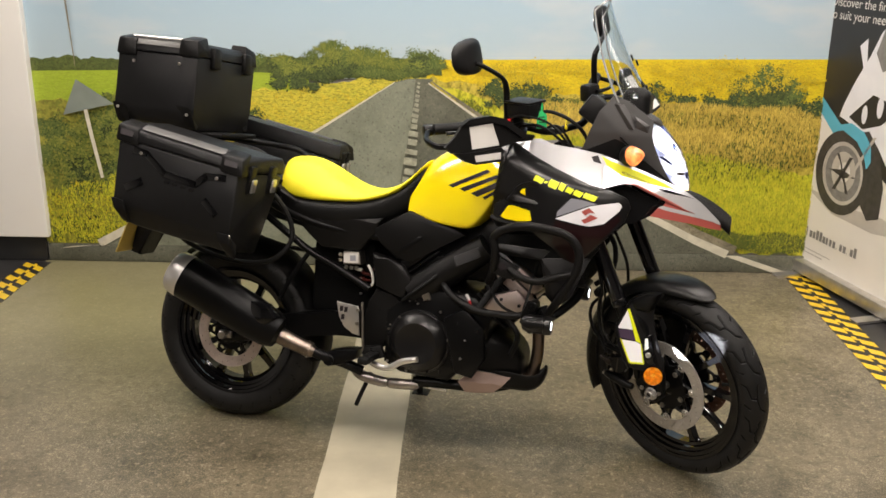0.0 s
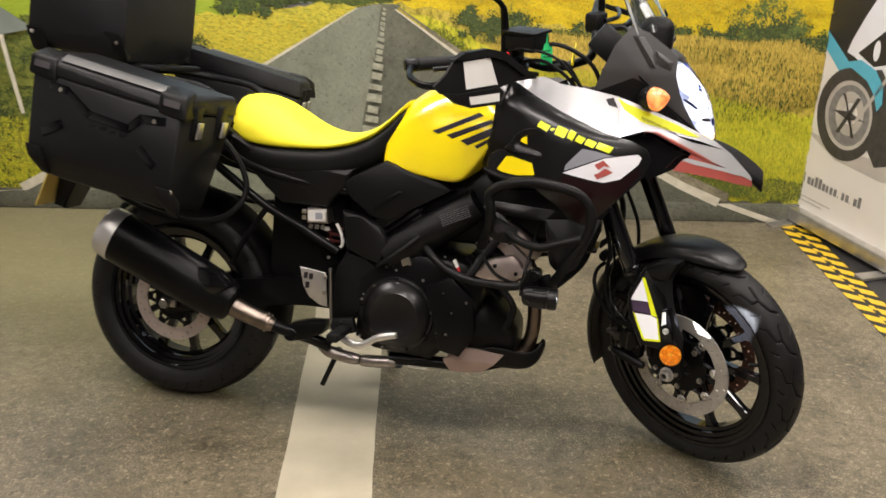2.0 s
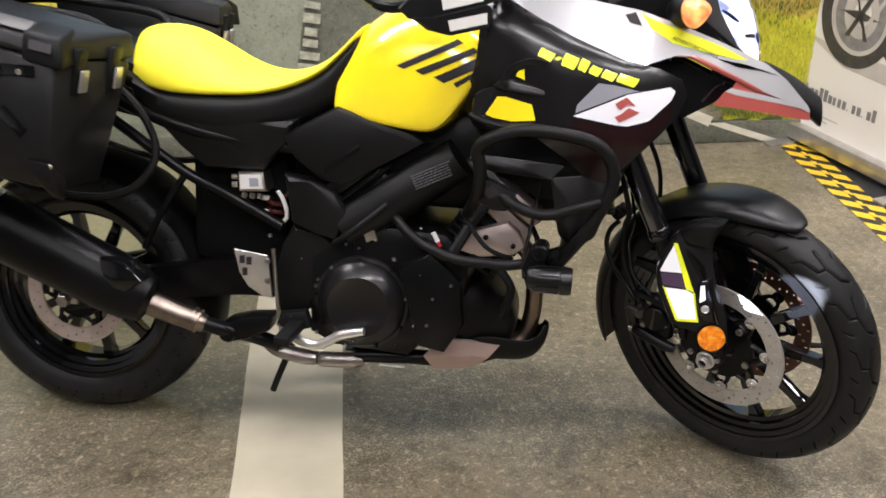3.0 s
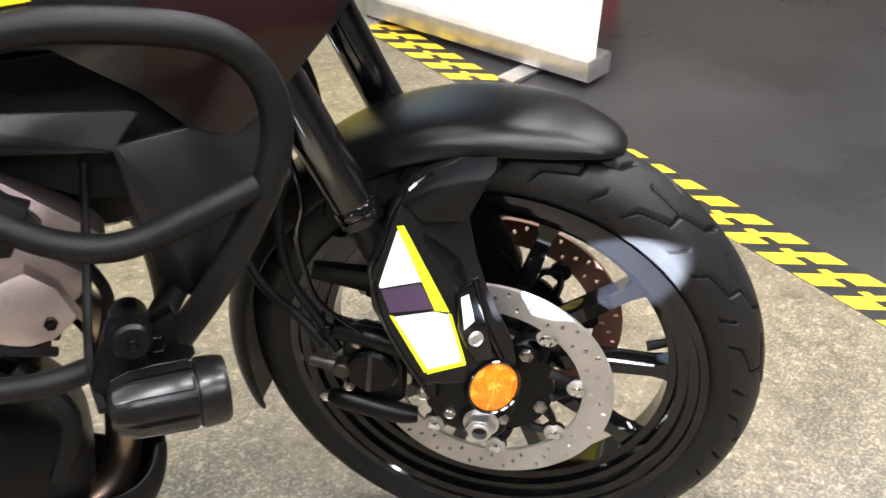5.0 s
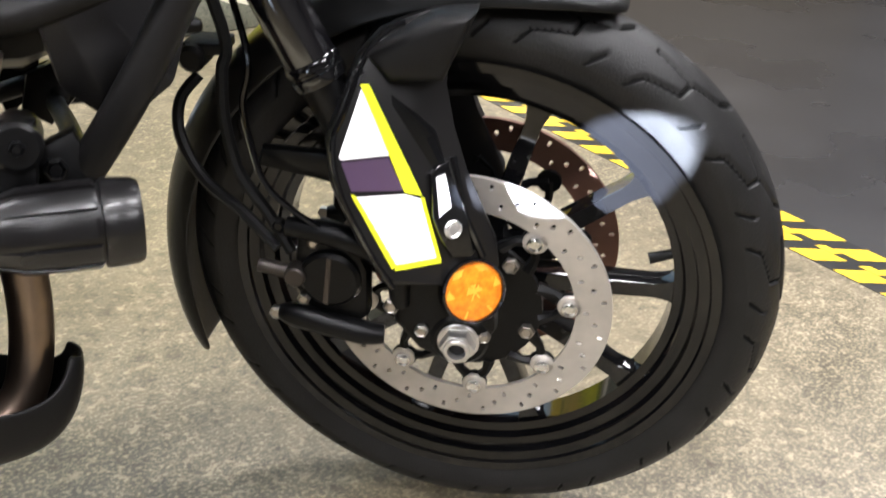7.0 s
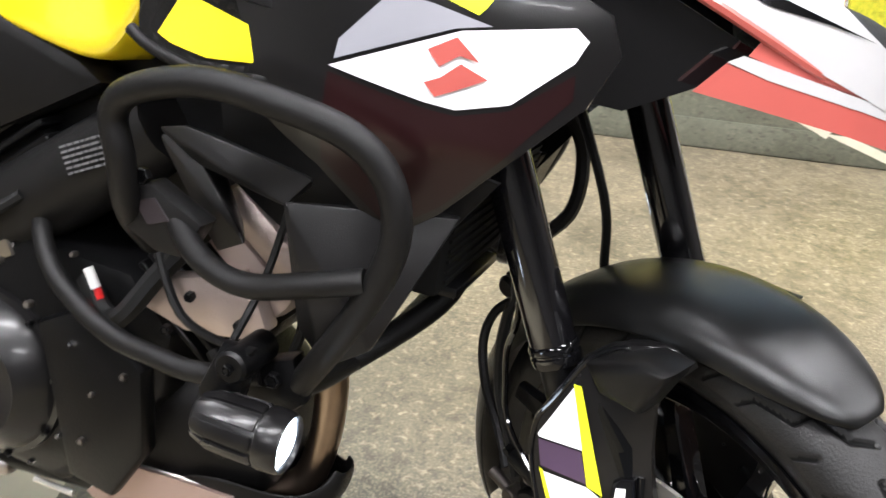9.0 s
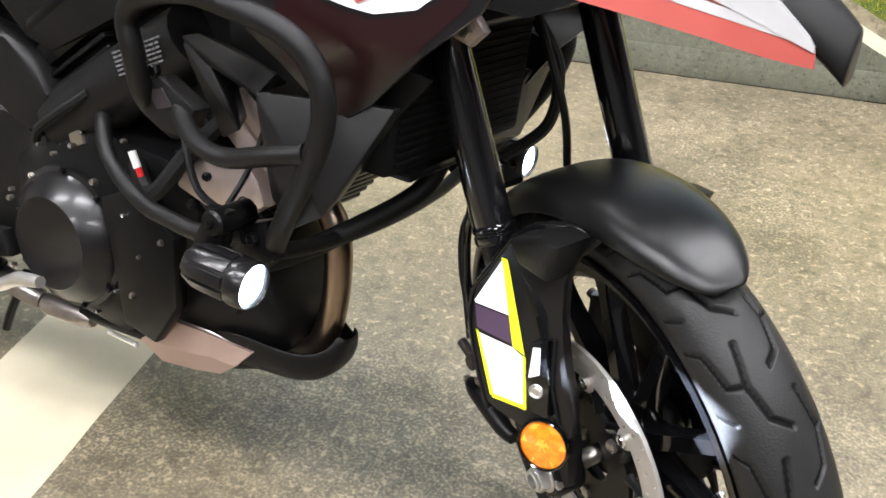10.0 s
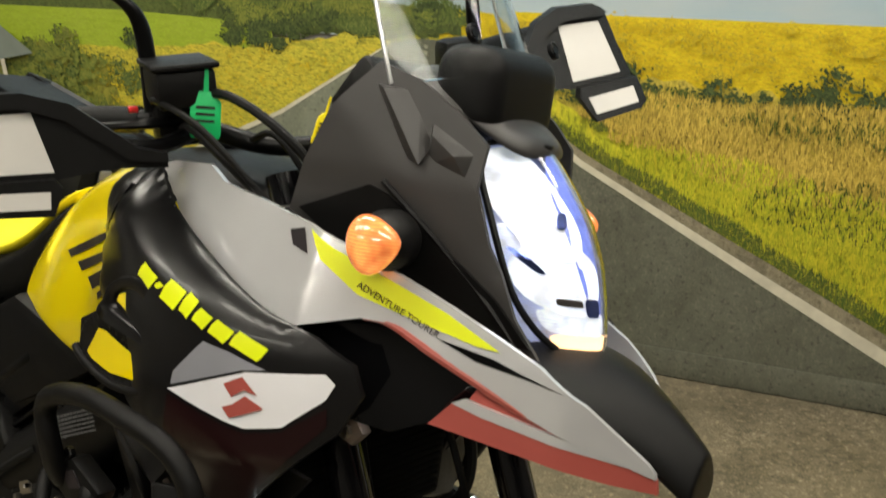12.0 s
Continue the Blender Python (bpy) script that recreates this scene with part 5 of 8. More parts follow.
    gpart(s, "guard_bolt", bm, ALU, guard)
    bm = bmesh.new()
    lathe(bm, [(0.0, 0.118), (0.030, 0.118), (0.0325, 0.122), (0.0325, 0.1365), (0.031, 0.138), (0.0295, 0.1365), (0.0295, 0.131), (0.0, 0.131)], (-0.080, 0, 0.412), (0, s, 0), 36)
    rf = gpart(s, "side_reflector", bm, BLACK_GLOSS, bike, "round reflector in a black cup")
    bm = bmesh.new()
    lathe(bm, [(0.0, 0.1365), (0.015, 0.1358), (0.0293, 0.1338), (0.0293, 0.131), (0.0, 0.131)], (-0.080, 0, 0.412), (0, s, 0), 36)
    lens_ = gpart(s, "amber_lens", bm, AMBER, rf, "amber faceted reflector", 30)
    bm = bmesh.new()
    star = []
    for q in range(6):
        for w_, rad in ((-0.04, 0.0285), (0.04, 0.0285), (math.pi / 6, 0.0016)):
            v = radians(60 * q + 12) + w_
            star.append(bm.verts.new((-0.080 + rad * math.cos(v), s * (0.1369 - 0.0026 * rad / 0.0285), 0.412 + rad * math.sin(v))))
    bmesh.ops.triangulate(bm, faces=[bm.faces.new(star)])
    gpart(s, "moulded_star", bm, AMBER_LINE, lens_, "paler amber moulded star", 0)
for s, pts, r in ((-1, [(-0.280, -0.105, 0.427), (-0.319, -0.086, 0.455), (-0.362, -0.067, 0.478), (-0.389, -0.048, 0.515), (-0.392, -0.029, 0.546), (-0.377, -0.010, 0.566)], 0.006),
                  (-1, [(-0.266, -0.105, 0.424), (-0.290, -0.096, 0.462), (-0.318, -0.087, 0.500), (-0.330, -0.078, 0.552), (-0.331, -0.069, 0.594), (-0.330, -0.060, 0.636), (-0.38, -0.055, 0.80)], 0.0062),
                  (1, [(-0.270, 0.117, 0.42), (-0.305, 0.091, 0.52), (-0.315, 0.07, 0.60), (-0.325, 0.064, 0.70), (-0.40, 0.053, 0.86)], 0.0055)):
    bm = bmesh.new()
    tube(bm, pts, r, 8)
    spart("brake_hose", bm, RUBBER_PART, bike)
bm = bmesh.new()
tube(bm, [(-0.185, -0.118, 0.436), (-0.219, -0.117, 0.452), (-0.258, -0.111, 0.472), (-0.287, -0.105, 0.497), (-0.299, -0.098, 0.530), (-0.306, -0.092, 0.572), (-0.300, -0.085, 0.626), (-0.34, -0.06, 0.75)], 0.0035, 8)
spart("sensor_cable", bm, BLACK_GLOSS, bike, "thin glossy sensor cable")
bm = bmesh.new()
disc_solid(bm, (-0.377, 0, 0.588), (0, -1, 0), 0.014, -0.012, 0.03, 16, 0.004)
box(bm, -0.388, -0.345, -0.02, 0.02, 0.590, 0.602, 0.003)
spart("hose_clamp", bm, BLACK_PLASTIC, bike, "black hose clamp behind the mudguard")
bm = bmesh.new()
tube(bm, [FC + Vector((0, -0.11, 0)), FC + Vector((0, 0.11, 0))], 0.012, 12, smooth=False)
spart("front_axle", bm, STEEL, bike)

# ---- front mudguard
bm = bmesh.new()
rows = []
for ph, rad, hw, drop in ((66.5, 0.345, 0.018, 0.004), (69, 0.350, 0.038, 0.01), (74, 0.354, 0.054, 0.018), (81, 0.358, 0.067, 0.028), (91, 0.360, 0.073, 0.034), (105, 0.36, 0.076, 0.036), (120, 0.358, 0.077, 0.04), (135, 0.357, 0.076, 0.044), (150, 0.357, 0.074, 0.044), (165, 0.358, 0.07, 0.042), (180, 0.36, 0.068, 0.04), (192, 0.362, 0.066, 0.038), (200, 0.363, 0.058, 0.03), (203, 0.363, 0.05, 0.02)):
    a = radians(ph)
    row = []
    for u in np.linspace(-1, 1, 13):
        r = rad - drop * abs(u) ** 3
        row.append(bm.verts.new((FC.x + r * math.cos(a), FC.y + hw * math.sin(u * 1.45) / math.sin(1.45), FC.z + r * math.sin(a))))
    rows.append(row)
for p, q in zip(rows, rows[1:]):
    for i in range(12):
        bm.faces.new([p[i], p[i + 1], q[i + 1], q[i]])
bmesh.ops.recalc_face_normals(bm, faces=bm.faces)
bmesh.ops.solidify(bm, geom=list(bm.faces), thickness=0.004)
mg = subsurf(wpart("front_mudguard", bm, GUARD_PLASTIC, bike, "matt black front mudguard with rear flap", 60), 2)
for s in (-1, 1):
    bm = bmesh.new()
    prism(bm, [(-0.19, 0.632), (-0.125, 0.668), (-0.09, 0.672), (-0.118, 0.61), (-0.165, 0.605)], s * 0.062, s * 0.112, 0.012, 3)
    spart("mudguard_bracket", bm, BLACK_PLASTIC, bike)
    bm = bmesh.new()
    prism(bm, [(-0.30, 0.505), (-0.295, 0.525), (-0.215, 0.522), (-0.195, 0.50), (-0.215, 0.488)], s * 0.068, s * 0.084, 0.005)
    spart("mudguard_stay", bm, BLACK_METAL, bike)

# ---- yokes, handlebar, controls
for h in (0.56, 0.80):
    bm = bmesh.new()
    p = AXIS_P + AXIS_D * h + e * 0.02
    vs = box(bm, -0.045, 0.05, -0.14, 0.14, -0.018, 0.018, 0.01)
    bmesh.ops.transform(bm, matrix=Matrix.Translation(p) @ Matrix.Rotation(radians(-25.5), 4, "Y"), verts=vs)
    spart("fork_yoke", bm, BLACK_METAL, bike)
LIFT = 0.04
BAR = [(-0.72, -0.43, 1.182), (-0.64, -0.3, 1.178), (-0.575, -0.2, 1.175), (-0.52, -0.1, 1.14), (-0.51, 0, 1.135), (-0.52, 0.1, 1.14), (-0.575, 0.2, 1.175 + LIFT * 0.6), (-0.64, 0.3, 1.178 + LIFT), (-0.72, 0.43, 1.182 + LIFT)]
bm = bmesh.new()
tube(bm, BAR, 0.0125, 12)
bar = spart("handlebar", bm, BLACK_METAL, bike)
def lpart(s, name, bm, material, parent, label="", smooth=40):
    """A part of one side of the bars."""
    if s > 0:
        bm.transform(Matrix.Translation((0, 0, LIFT)))
    return spart(name, bm, material, parent, label, smooth)


for s in (-1, 1):
    bm = bmesh.new()
    tube(bm, [(-0.605, s * 0.24, 1.177), (-0.715, s * 0.42, 1.182)], 0.0175, 14, smooth=False)
    lpart(s, "grip", bm, RUBBER_PART, bar)
    bm = bmesh.new()
    d = Vector((-0.11, s * 0.18, 0.005)).normalized()
    disc_solid(bm, Vector((-0.715, s * 0.42, 1.182)), d, 0.018, 0.0, 0.035, 16, 0.004)
    lpart(s, "bar_end", bm, BLACK_METAL, bar)
    bm = bmesh.new()
    box(bm, -0.6, -0.55, s * 0.2 - 0.03, s * 0.2 + 0.03, 1.145, 1.205, 0.012)
    lpart(s, "switch_block", bm, BLACK_PLASTIC, bar)
    bm = bmesh.new()
    tube(bm, [(-0.545, s * 0.2, 1.18), (-0.545, s * 0.27, 1.182), (-0.6, s * 0.36, 1.18), (-0.65, s * 0.43, 1.178)], [0.008, 0.006, 0.006, 0.007], 8)
    lpart(s, "lever", bm, BLACK_METAL, bar)
    # hand guard
    def hand_front(y, z):
        return -0.507 + (y + 0.372) / 4 + (0.125 if s < 0 else 0.85) * (1.212 - z) - 2.5 * max(0, -0.455 - y) ** 2

    def turned_sheet(outline, proud, thick, cuts):
        """A sheet over a (y, z) outline that faces ahead, on this side of the bars."""
        bm = bmesh.new()
        shell(bm, outline, lambda y, z: hand_front(y, z) + proud, thick, cuts)
        for v in bm.verts:
            # the guard of the far side is pushed in and its tip is cut short
            v.co = (v.co.y, v.co.x if s < 0 else -max(v.co.x, -0.474) - 0.048, v.co.z)
        return bm
    hg = lpart(s, "hand_guard", turned_sheet([(-0.53, 1.165), (-0.50, 1.192), (-0.475, 1.222), (-0.45, 1.234), (-0.381, 1.234), (-0.335, 1.218), (-0.27, 1.164), (-0.235, 1.157), (-0.235, 1.142), (-0.295, 1.146), (-0.357, 1.138), (-0.45, 1.138), (-0.49, 1.14), (-0.515, 1.145)], 0.0, 0.007, 6), BLACK_PLASTIC, bike, "black hand guard with grey patches")
    lpart(s, "guard_lip", turned_sheet([(-0.515, 1.147), (-0.48, 1.142), (-0.36, 1.141), (-0.352, 1.13), (-0.366, 1.099), (-0.455, 1.104), (-0.49, 1.12)], 0.012, 0.012, 4), BLACK_PLASTIC, hg)
    lpart(s, "guard_top", turned_sheet([(-0.48, 1.226), (-0.45, 1.24), (-0.38, 1.24), (-0.33, 1.224), (-0.265, 1.168), (-0.235, 1.16), (-0.235, 1.15), (-0.275, 1.154), (-0.338, 1.206), (-0.385, 1.222), (-0.45, 1.222)], 0.009, 0.016, 4), BLACK_PLASTIC, hg, "raised top rim")
    bm = bmesh.new()
    tube(bm, [(-0.72, s * 0.44, 1.182), (-0.66, s * 0.505 - 0.06 * (s > 0), 1.17), (-0.59, s * 0.515 - 0.08 * (s > 0), 1.16), (-0.565, s * 0.44 - 0.03 * (s > 0), 1.16), (-0.525, s * 0.31, 1.165), (-0.505, s * 0.24, 1.16), (-0.54, s * 0.19, 1.165)], [0.008, 0.009, 0.011, 0.011, 0.01, 0.011], 8)
    lpart(s, "guard_bar", bm, BLACK_METAL, hg)
    lpart(s, "grey_patch", turned_sheet([(-0.452, 1.216), (-0.372, 1.216), (-0.358, 1.147), (-0.453, 1.149)], 0.0015, 0.0, 3), PATCH_GREY, hg, "pale grey patch")
    lpart(s, "grey_patch", turned_sheet([(-0.457, 1.132), (-0.366, 1.128), (-0.369, 1.108), (-0.455, 1.112)], 0.0135, 0.0, 3), PATCH_GREY, hg, "narrow pale patch")
    # mirror
    bm = bmesh.new()
    tube(bm, [(-0.576, s * 0.228, 1.19), (-0.576, s * 0.228, 1.29), (-0.572, s * 0.25, 1.33), (-0.585, s * 0.30, 1.365), (-0.605, s * 0.33, 1.385)], [0.011, 0.0105, 0.0075, 0.0075, 0.008], 10)
    mir = lpart(s, "mirror", bm, BLACK_METAL, bike, "black rear-view mirror on a bent stem")
    bm = bmesh.new()
    r = bmesh.ops.create_uvsphere(bm, u_segments=28, v_segments=16, radius=1)
    for v in bm.verts:
        x, y, z = v.co
        k = 4.0
        m = (abs(x) ** k + abs(z) ** k) ** (1 / k) if (x or z) else 1
        q = math.hypot(x, z)
        if m > 1e-6:
            x, z = x * q / m, z * q / m
        v.co = (x * 0.026 if x > 0 else x * 0.006, y, z)
        v.co.y = (math.copysign(abs(v.co.y) ** 0.75, v.co.y)) * 0.085
        v.co.z = math.copysign(abs(z) ** 0.8, z) * 0.054 * (1 - 0.12 * v.co.y * s / 0.085)
    bm.transform(Matrix.Translation((-0.632, s * 0.345, 1.402)) @ Matrix.Rotation(radians(14 if s < 0 else 20), 4, "Z") @ Matrix.Rotation(radians(-8), 4, "Y"))
    lpart(s, "mirror_shell", bm, BLACK_PLASTIC, mir)
    bm = bmesh.new()
    disc_solid(bm, (0, 0, 0), (-1, 0, 0), 1.0, 0.0, 0.002, 28, 0.0005)
    bm.transform(Matrix.Translation((-0.640, s * 0.346, 1.402)) @ Matrix.Rotation(radians(14 if s < 0 else 20), 4, "Z") @ Matrix.Diagonal((1, 0.074, 0.044, 1)))
    lpart(s, "mirror_glass", bm, MIRROR, mir, "silvered glass")
bm = bmesh.new()
box(bm, -0.575, -0.475, -0.235, -0.165, 1.205, 1.25, 0.006)
res = spart("brake_reservoir", bm, BLACK_PLASTIC, bike, "black square fluid reservoir")
bm = bmesh.new()
box(bm, -0.58, -0.47, -0.24, -0.16, 1.25, 1.258, 0.003)
spart("reservoir_cap", bm, BLACK_PLASTIC, res)
bm = bmesh.new()
box(bm, -0.55, -0.54, -0.262, -0.25, 1.197, 1.205, 0.002)
spart("kill_switch", bm, RED_GLASS, bar, "small red switch")
for pts, rr in (([(-0.54, -0.19, 1.2), (-0.45, -0.16, 1.22), (-0.38, -0.1, 1.16), (-0.38, -0.05, 1.05), (-0.42, -0.03, 0.95)], 0.006), ([(-0.56, 0.2, 1.18), (-0.46, 0.18, 1.21), (-0.40, 0.1, 1.15), (-0.4, 0.04, 1.02)], 0.006),
                ([(-0.55, -0.2, 1.17), (-0.46, -0.2, 1.18), (-0.4, -0.15, 1.11), (-0.43, -0.08, 1.0)], 0.005), ([(-0.6, -0.22, 1.19), (-0.5, -0.235, 1.215), (-0.42, -0.2, 1.19), (-0.38, -0.14, 1.1)], 0.004),
                ([(-0.56, 0.19, 1.16), (-0.48, 0.16, 1.14), (-0.43, 0.1, 1.06)], 0.005), ([(-0.52, -0.12, 1.15), (-0.47, -0.1, 1.16), (-0.44, -0.06, 1.08)], 0.0045)):
    bm = bmesh.new()
    tube(bm, pts, rr, 8)
    spart("control_cable", bm, RUBBER_PART, bike)
bm = bmesh.new()
box(bm, -0.47, -0.36, -0.09, 0.09, 1.14, 1.22, 0.01, Matrix.Translation((-0.41, 0, 1.18)) @ Matrix.Rotation(radians(35), 4, "Y") @ Matrix.Translation((0.41, 0, -1.18)))
part("instrument_panel", bm, BLACK_PLASTIC, bike)

# ---- price tags on the bars
for nm, mt, pts, col in (("green", GREEN_TAG, (-0.575, -0.195, 1.175), "green"), ("yellow", YELLOW_TAG, (-0.515, -0.05, 1.165), "yellow")):
    t = thing("key_tag", "%s plastic tag hanging from the handlebar" % col, "tag", BIKE @ Matrix.Translation(pts) @ Matrix.Rotation(radians(40 if col == "green" else 75), 4, "Z") @ Matrix.Rotation(radians(-4 if col == "green" else 12), 4, "Y") @ Matrix.Diagonal((1, 1, 1, 1) if col == "green" else (0.55, 1, 0.75, 1)))
    bm = bmesh.new()
    prism(bm, [(-0.016, -0.055), (0.016, -0.055), (0.018, -0.05), (0.018, -0.012), (0.008, 0.0), (-0.008, 0.0), (-0.018, -0.012), (-0.018, -0.05)], -0.001, 0.001, 0.0004)
    part("tag", bm, mt, t)
    bm = bmesh.new()
    prism(bm, [(-0.003, -0.002), (0.003, -0.002), (0.002, 0.03), (-0.002, 0.03)], -0.001, 0.001)
    part("strap", bm, mt, t)
    bm = bmesh.new()
    for k in range(3):
        box(bm, -0.011, 0.011, -0.0018, -0.0012, -0.02 - 0.008 * k, -0.017 - 0.008 * k)
    part("written_bars", bm, DARK_DECAL, t, "", 0)

# ---- tank
def ring_of(x, half):
    return mirrored([(x, y, z) for y, z in half])


bm = bmesh.new()
loft(bm, [ring_of(x, h) for x, h in (
    (-1.022, [(0, 0.925), (-0.06, 0.915), (-0.105, 0.875), (-0.125, 0.822), (-0.122, 0.808), (-0.11, 0.80), (0, 0.80)]),
    (-1.012, [(0, 0.94), (-0.06, 0.93), (-0.11, 0.885), (-0.132, 0.822), (-0.130, 0.806), (-0.115, 0.80), (0, 0.795)]),
    (-0.965, [(0, 1.005), (-0.08, 0.99), (-0.132, 0.92), (-0.145, 0.818), (-0.143, 0.798), (-0.13, 0.790), (0, 0.785)]),
    (-0.89, [(0, 1.055), (-0.09, 1.035), (-0.155, 0.95), (-0.166, 0.806), (-0.165, 0.791), (-0.15, 0.784), (0, 0.78)]),
    (-0.82, [(0, 1.08), (-0.10, 1.055), (-0.172, 0.96), (-0.180, 0.798), (-0.178, 0.783), (-0.16, 0.775), (0, 0.765)]),
    (-0.775, [(0, 1.09), (-0.11, 1.065), (-0.185, 0.97), (-0.188, 0.803), (-0.186, 0.788), (-0.165, 0.78), (0, 0.77)]),
    (-0.735, [(0, 1.075), (-0.105, 1.045), (-0.195, 0.975), (-0.205, 0.855), (-0.203, 0.838), (-0.18, 0.83), (0, 0.80)]),
    (-0.70, [(0, 1.04), (-0.09, 1.02), (-0.185, 0.985), (-0.218, 0.91), (-0.217, 0.895), (-0.2, 0.885), (0, 0.86)]),
    (-0.68, [(0, 1.04), (-0.08, 1.015), (-0.178, 0.98), (-0.208, 0.93), (-0.205, 0.91), (-0.18, 0.90), (0, 0.88)]),
    (-0.648, [(0, 1.02), (-0.08, 1.0), (-0.165, 0.972), (-0.19, 0.945), (-0.185, 0.928), (-0.16, 0.92), (0, 0.90)]))])
tank = subsurf(part("fuel_tank", bm, YELLOW, bike, "glossy yellow fuel tank", 80), 2)
bm = bmesh.new()
loft(bm, [ring_of(x, h) for x, h in (
    (-0.9, [(0, 1.052), (-0.06, 1.045), (-0.085, 1.03), (0, 1.02)]), (-0.82, [(0, 1.083), (-0.07, 1.075), (-0.1, 1.05), (0, 1.03)]),
    (-0.72, [(0, 1.097), (-0.09, 1.083), (-0.15, 1.04), (0, 1.0)]), (-0.66, [(0, 1.095), (-0.1, 1.082), (-0.175, 1.035), (0, 1.0)]), (-0.6, [(0, 1.09), (-0.1, 1.08), (-0.17, 1.04), (0, 1.0)]), (-0.5, [(0, 1.06), (-0.1, 1.05), (-0.15, 1.02), (0, 0.98)]))])
subsurf(part("tank_top_cover", bm, BLACK_PLASTIC, bike, "black tank top cover", 80), 1)
bm = bmesh.new()
disc_solid(bm, (-0.76, 0, 1.09), (0.05, 0, 1), 0.045, 0.0, 0.012, 28, 0.004)
part("filler_cap", bm, BLACK_METAL, bike)
bpy.context.view_layer.update()
for s in (-1, 1):
    for o in ([(-0.873, 0.917), (-0.742, 0.979), (-0.728, 0.972), (-0.855, 0.911)], [(-0.831, 0.910), (-0.705, 0.965), (-0.697, 0.955), (-0.812, 0.902)], [(-0.788, 0.899), (-0.690, 0.948), (-0.674, 0.948), (-0.682, 0.930), (-0.764, 0.889)], [(-0.744, 0.890), (-0.695, 0.92), (-0.703, 0.904), (-0.735, 0.883)]):
        decal("tank_stripe", o, tank, DARK_DECAL, tank, "slanted black stripe", s)

# ---- seat
SEAT = [(-1.505, 0.955, 0.86, 0.80, 0.115), (-1.47, 0.972, 0.846, 0.775, 0.14), (-1.41, 0.972, 0.835, 0.755, 0.152), (-1.34, 0.943, 0.832, 0.735, 0.158), (-1.26, 0.89, 0.836, 0.726, 0.16),
        (-1.18, 0.871, 0.840, 0.73, 0.152), (-1.10, 0.886, 0.864, 0.755, 0.128), (-1.04, 0.918, 0.898, 0.79, 0.118), (-0.995, 0.962, 0.95, 0.83, 0.108), (-0.96, 1.003, 0.995, 0.90, 0.09)]
bm = bmesh.new()
loft(bm, [mirrored([(x, 0, t), (x, -w * 0.55, t - 0.002), (x, -w * 0.88, t * 0.55 + m * 0.45), (x, -w * 1.0, m + 0.004), (x, -w * 0.92, m - 0.012), (x, 0, m - 0.012)]) for x, t, m, b, w in SEAT])
subsurf(part("seat_top", bm, SEAT_YELLOW, bike, "fluorescent yellow seat cover", 80), 2)
bm = bmesh.new()
loft(bm, [mirrored([(x, 0, m - 0.005), (x, -w * 0.85, m - 0.002), (x, -w * 1.03, m - 0.02), (x, -w * 1.02, m - 0.05), (x, -w * 0.9, b), (x, 0, b)]) for x, t, m, b, w in SEAT])
subsurf(part("seat_base", bm, SEAT_BLACK, bike, "black ribbed seat side", 80), 2)


def shroud_depth(x, z):
    f = min(1, max(0, (0.93 - z) / 0.16))
    k = 1.27 if x > -0.5 else 1.27 + 1.7 * f * f * (3 - 2 * f)
    y = -0.274 + k * (x + 0.5) ** 2
    top = float(np.interp(x, [-0.70, -0.63, -0.58, -0.50, -0.40, -0.33], [1.074, 1.056, 1.032, 1.0, 0.98, 0.978]))
    return y + 0.5 * max(0, 0.80 - z) + 1.5 * 0.014 * math.log(1 + math.exp(min(20, (z - top + 0.03) / 0.014)))


def beak_depth(x, z):
    return float(np.interp(x, [-0.70, -0.6, -0.5, -0.365, -0.25, -0.085, 0.0, 0.02], [-0.18, -0.205, -0.22, -0.222, -0.178, -0.12, -0.048, -0.035])) + 0.25 * max(0, z - 0.95)


def nose_depth(x, z):
    # a crease runs from the upper back to the lower front; behind it the side falls away
    off = (x + 0.369) * 0.668 + (z - 1.172) * 0.744
    return -0.085 - 0.46 * max(0, -x - 0.2) + 0.22 * max(0, z - 1.12) - 0.1 * max(0, 1.05 - z) - 0.004 + 0.28 * max(0, -off - 0.004)


def both(fn, s):
    return (lambda x, z: fn(x, z)) if s < 0 else (lambda x, z: -fn(x, z))


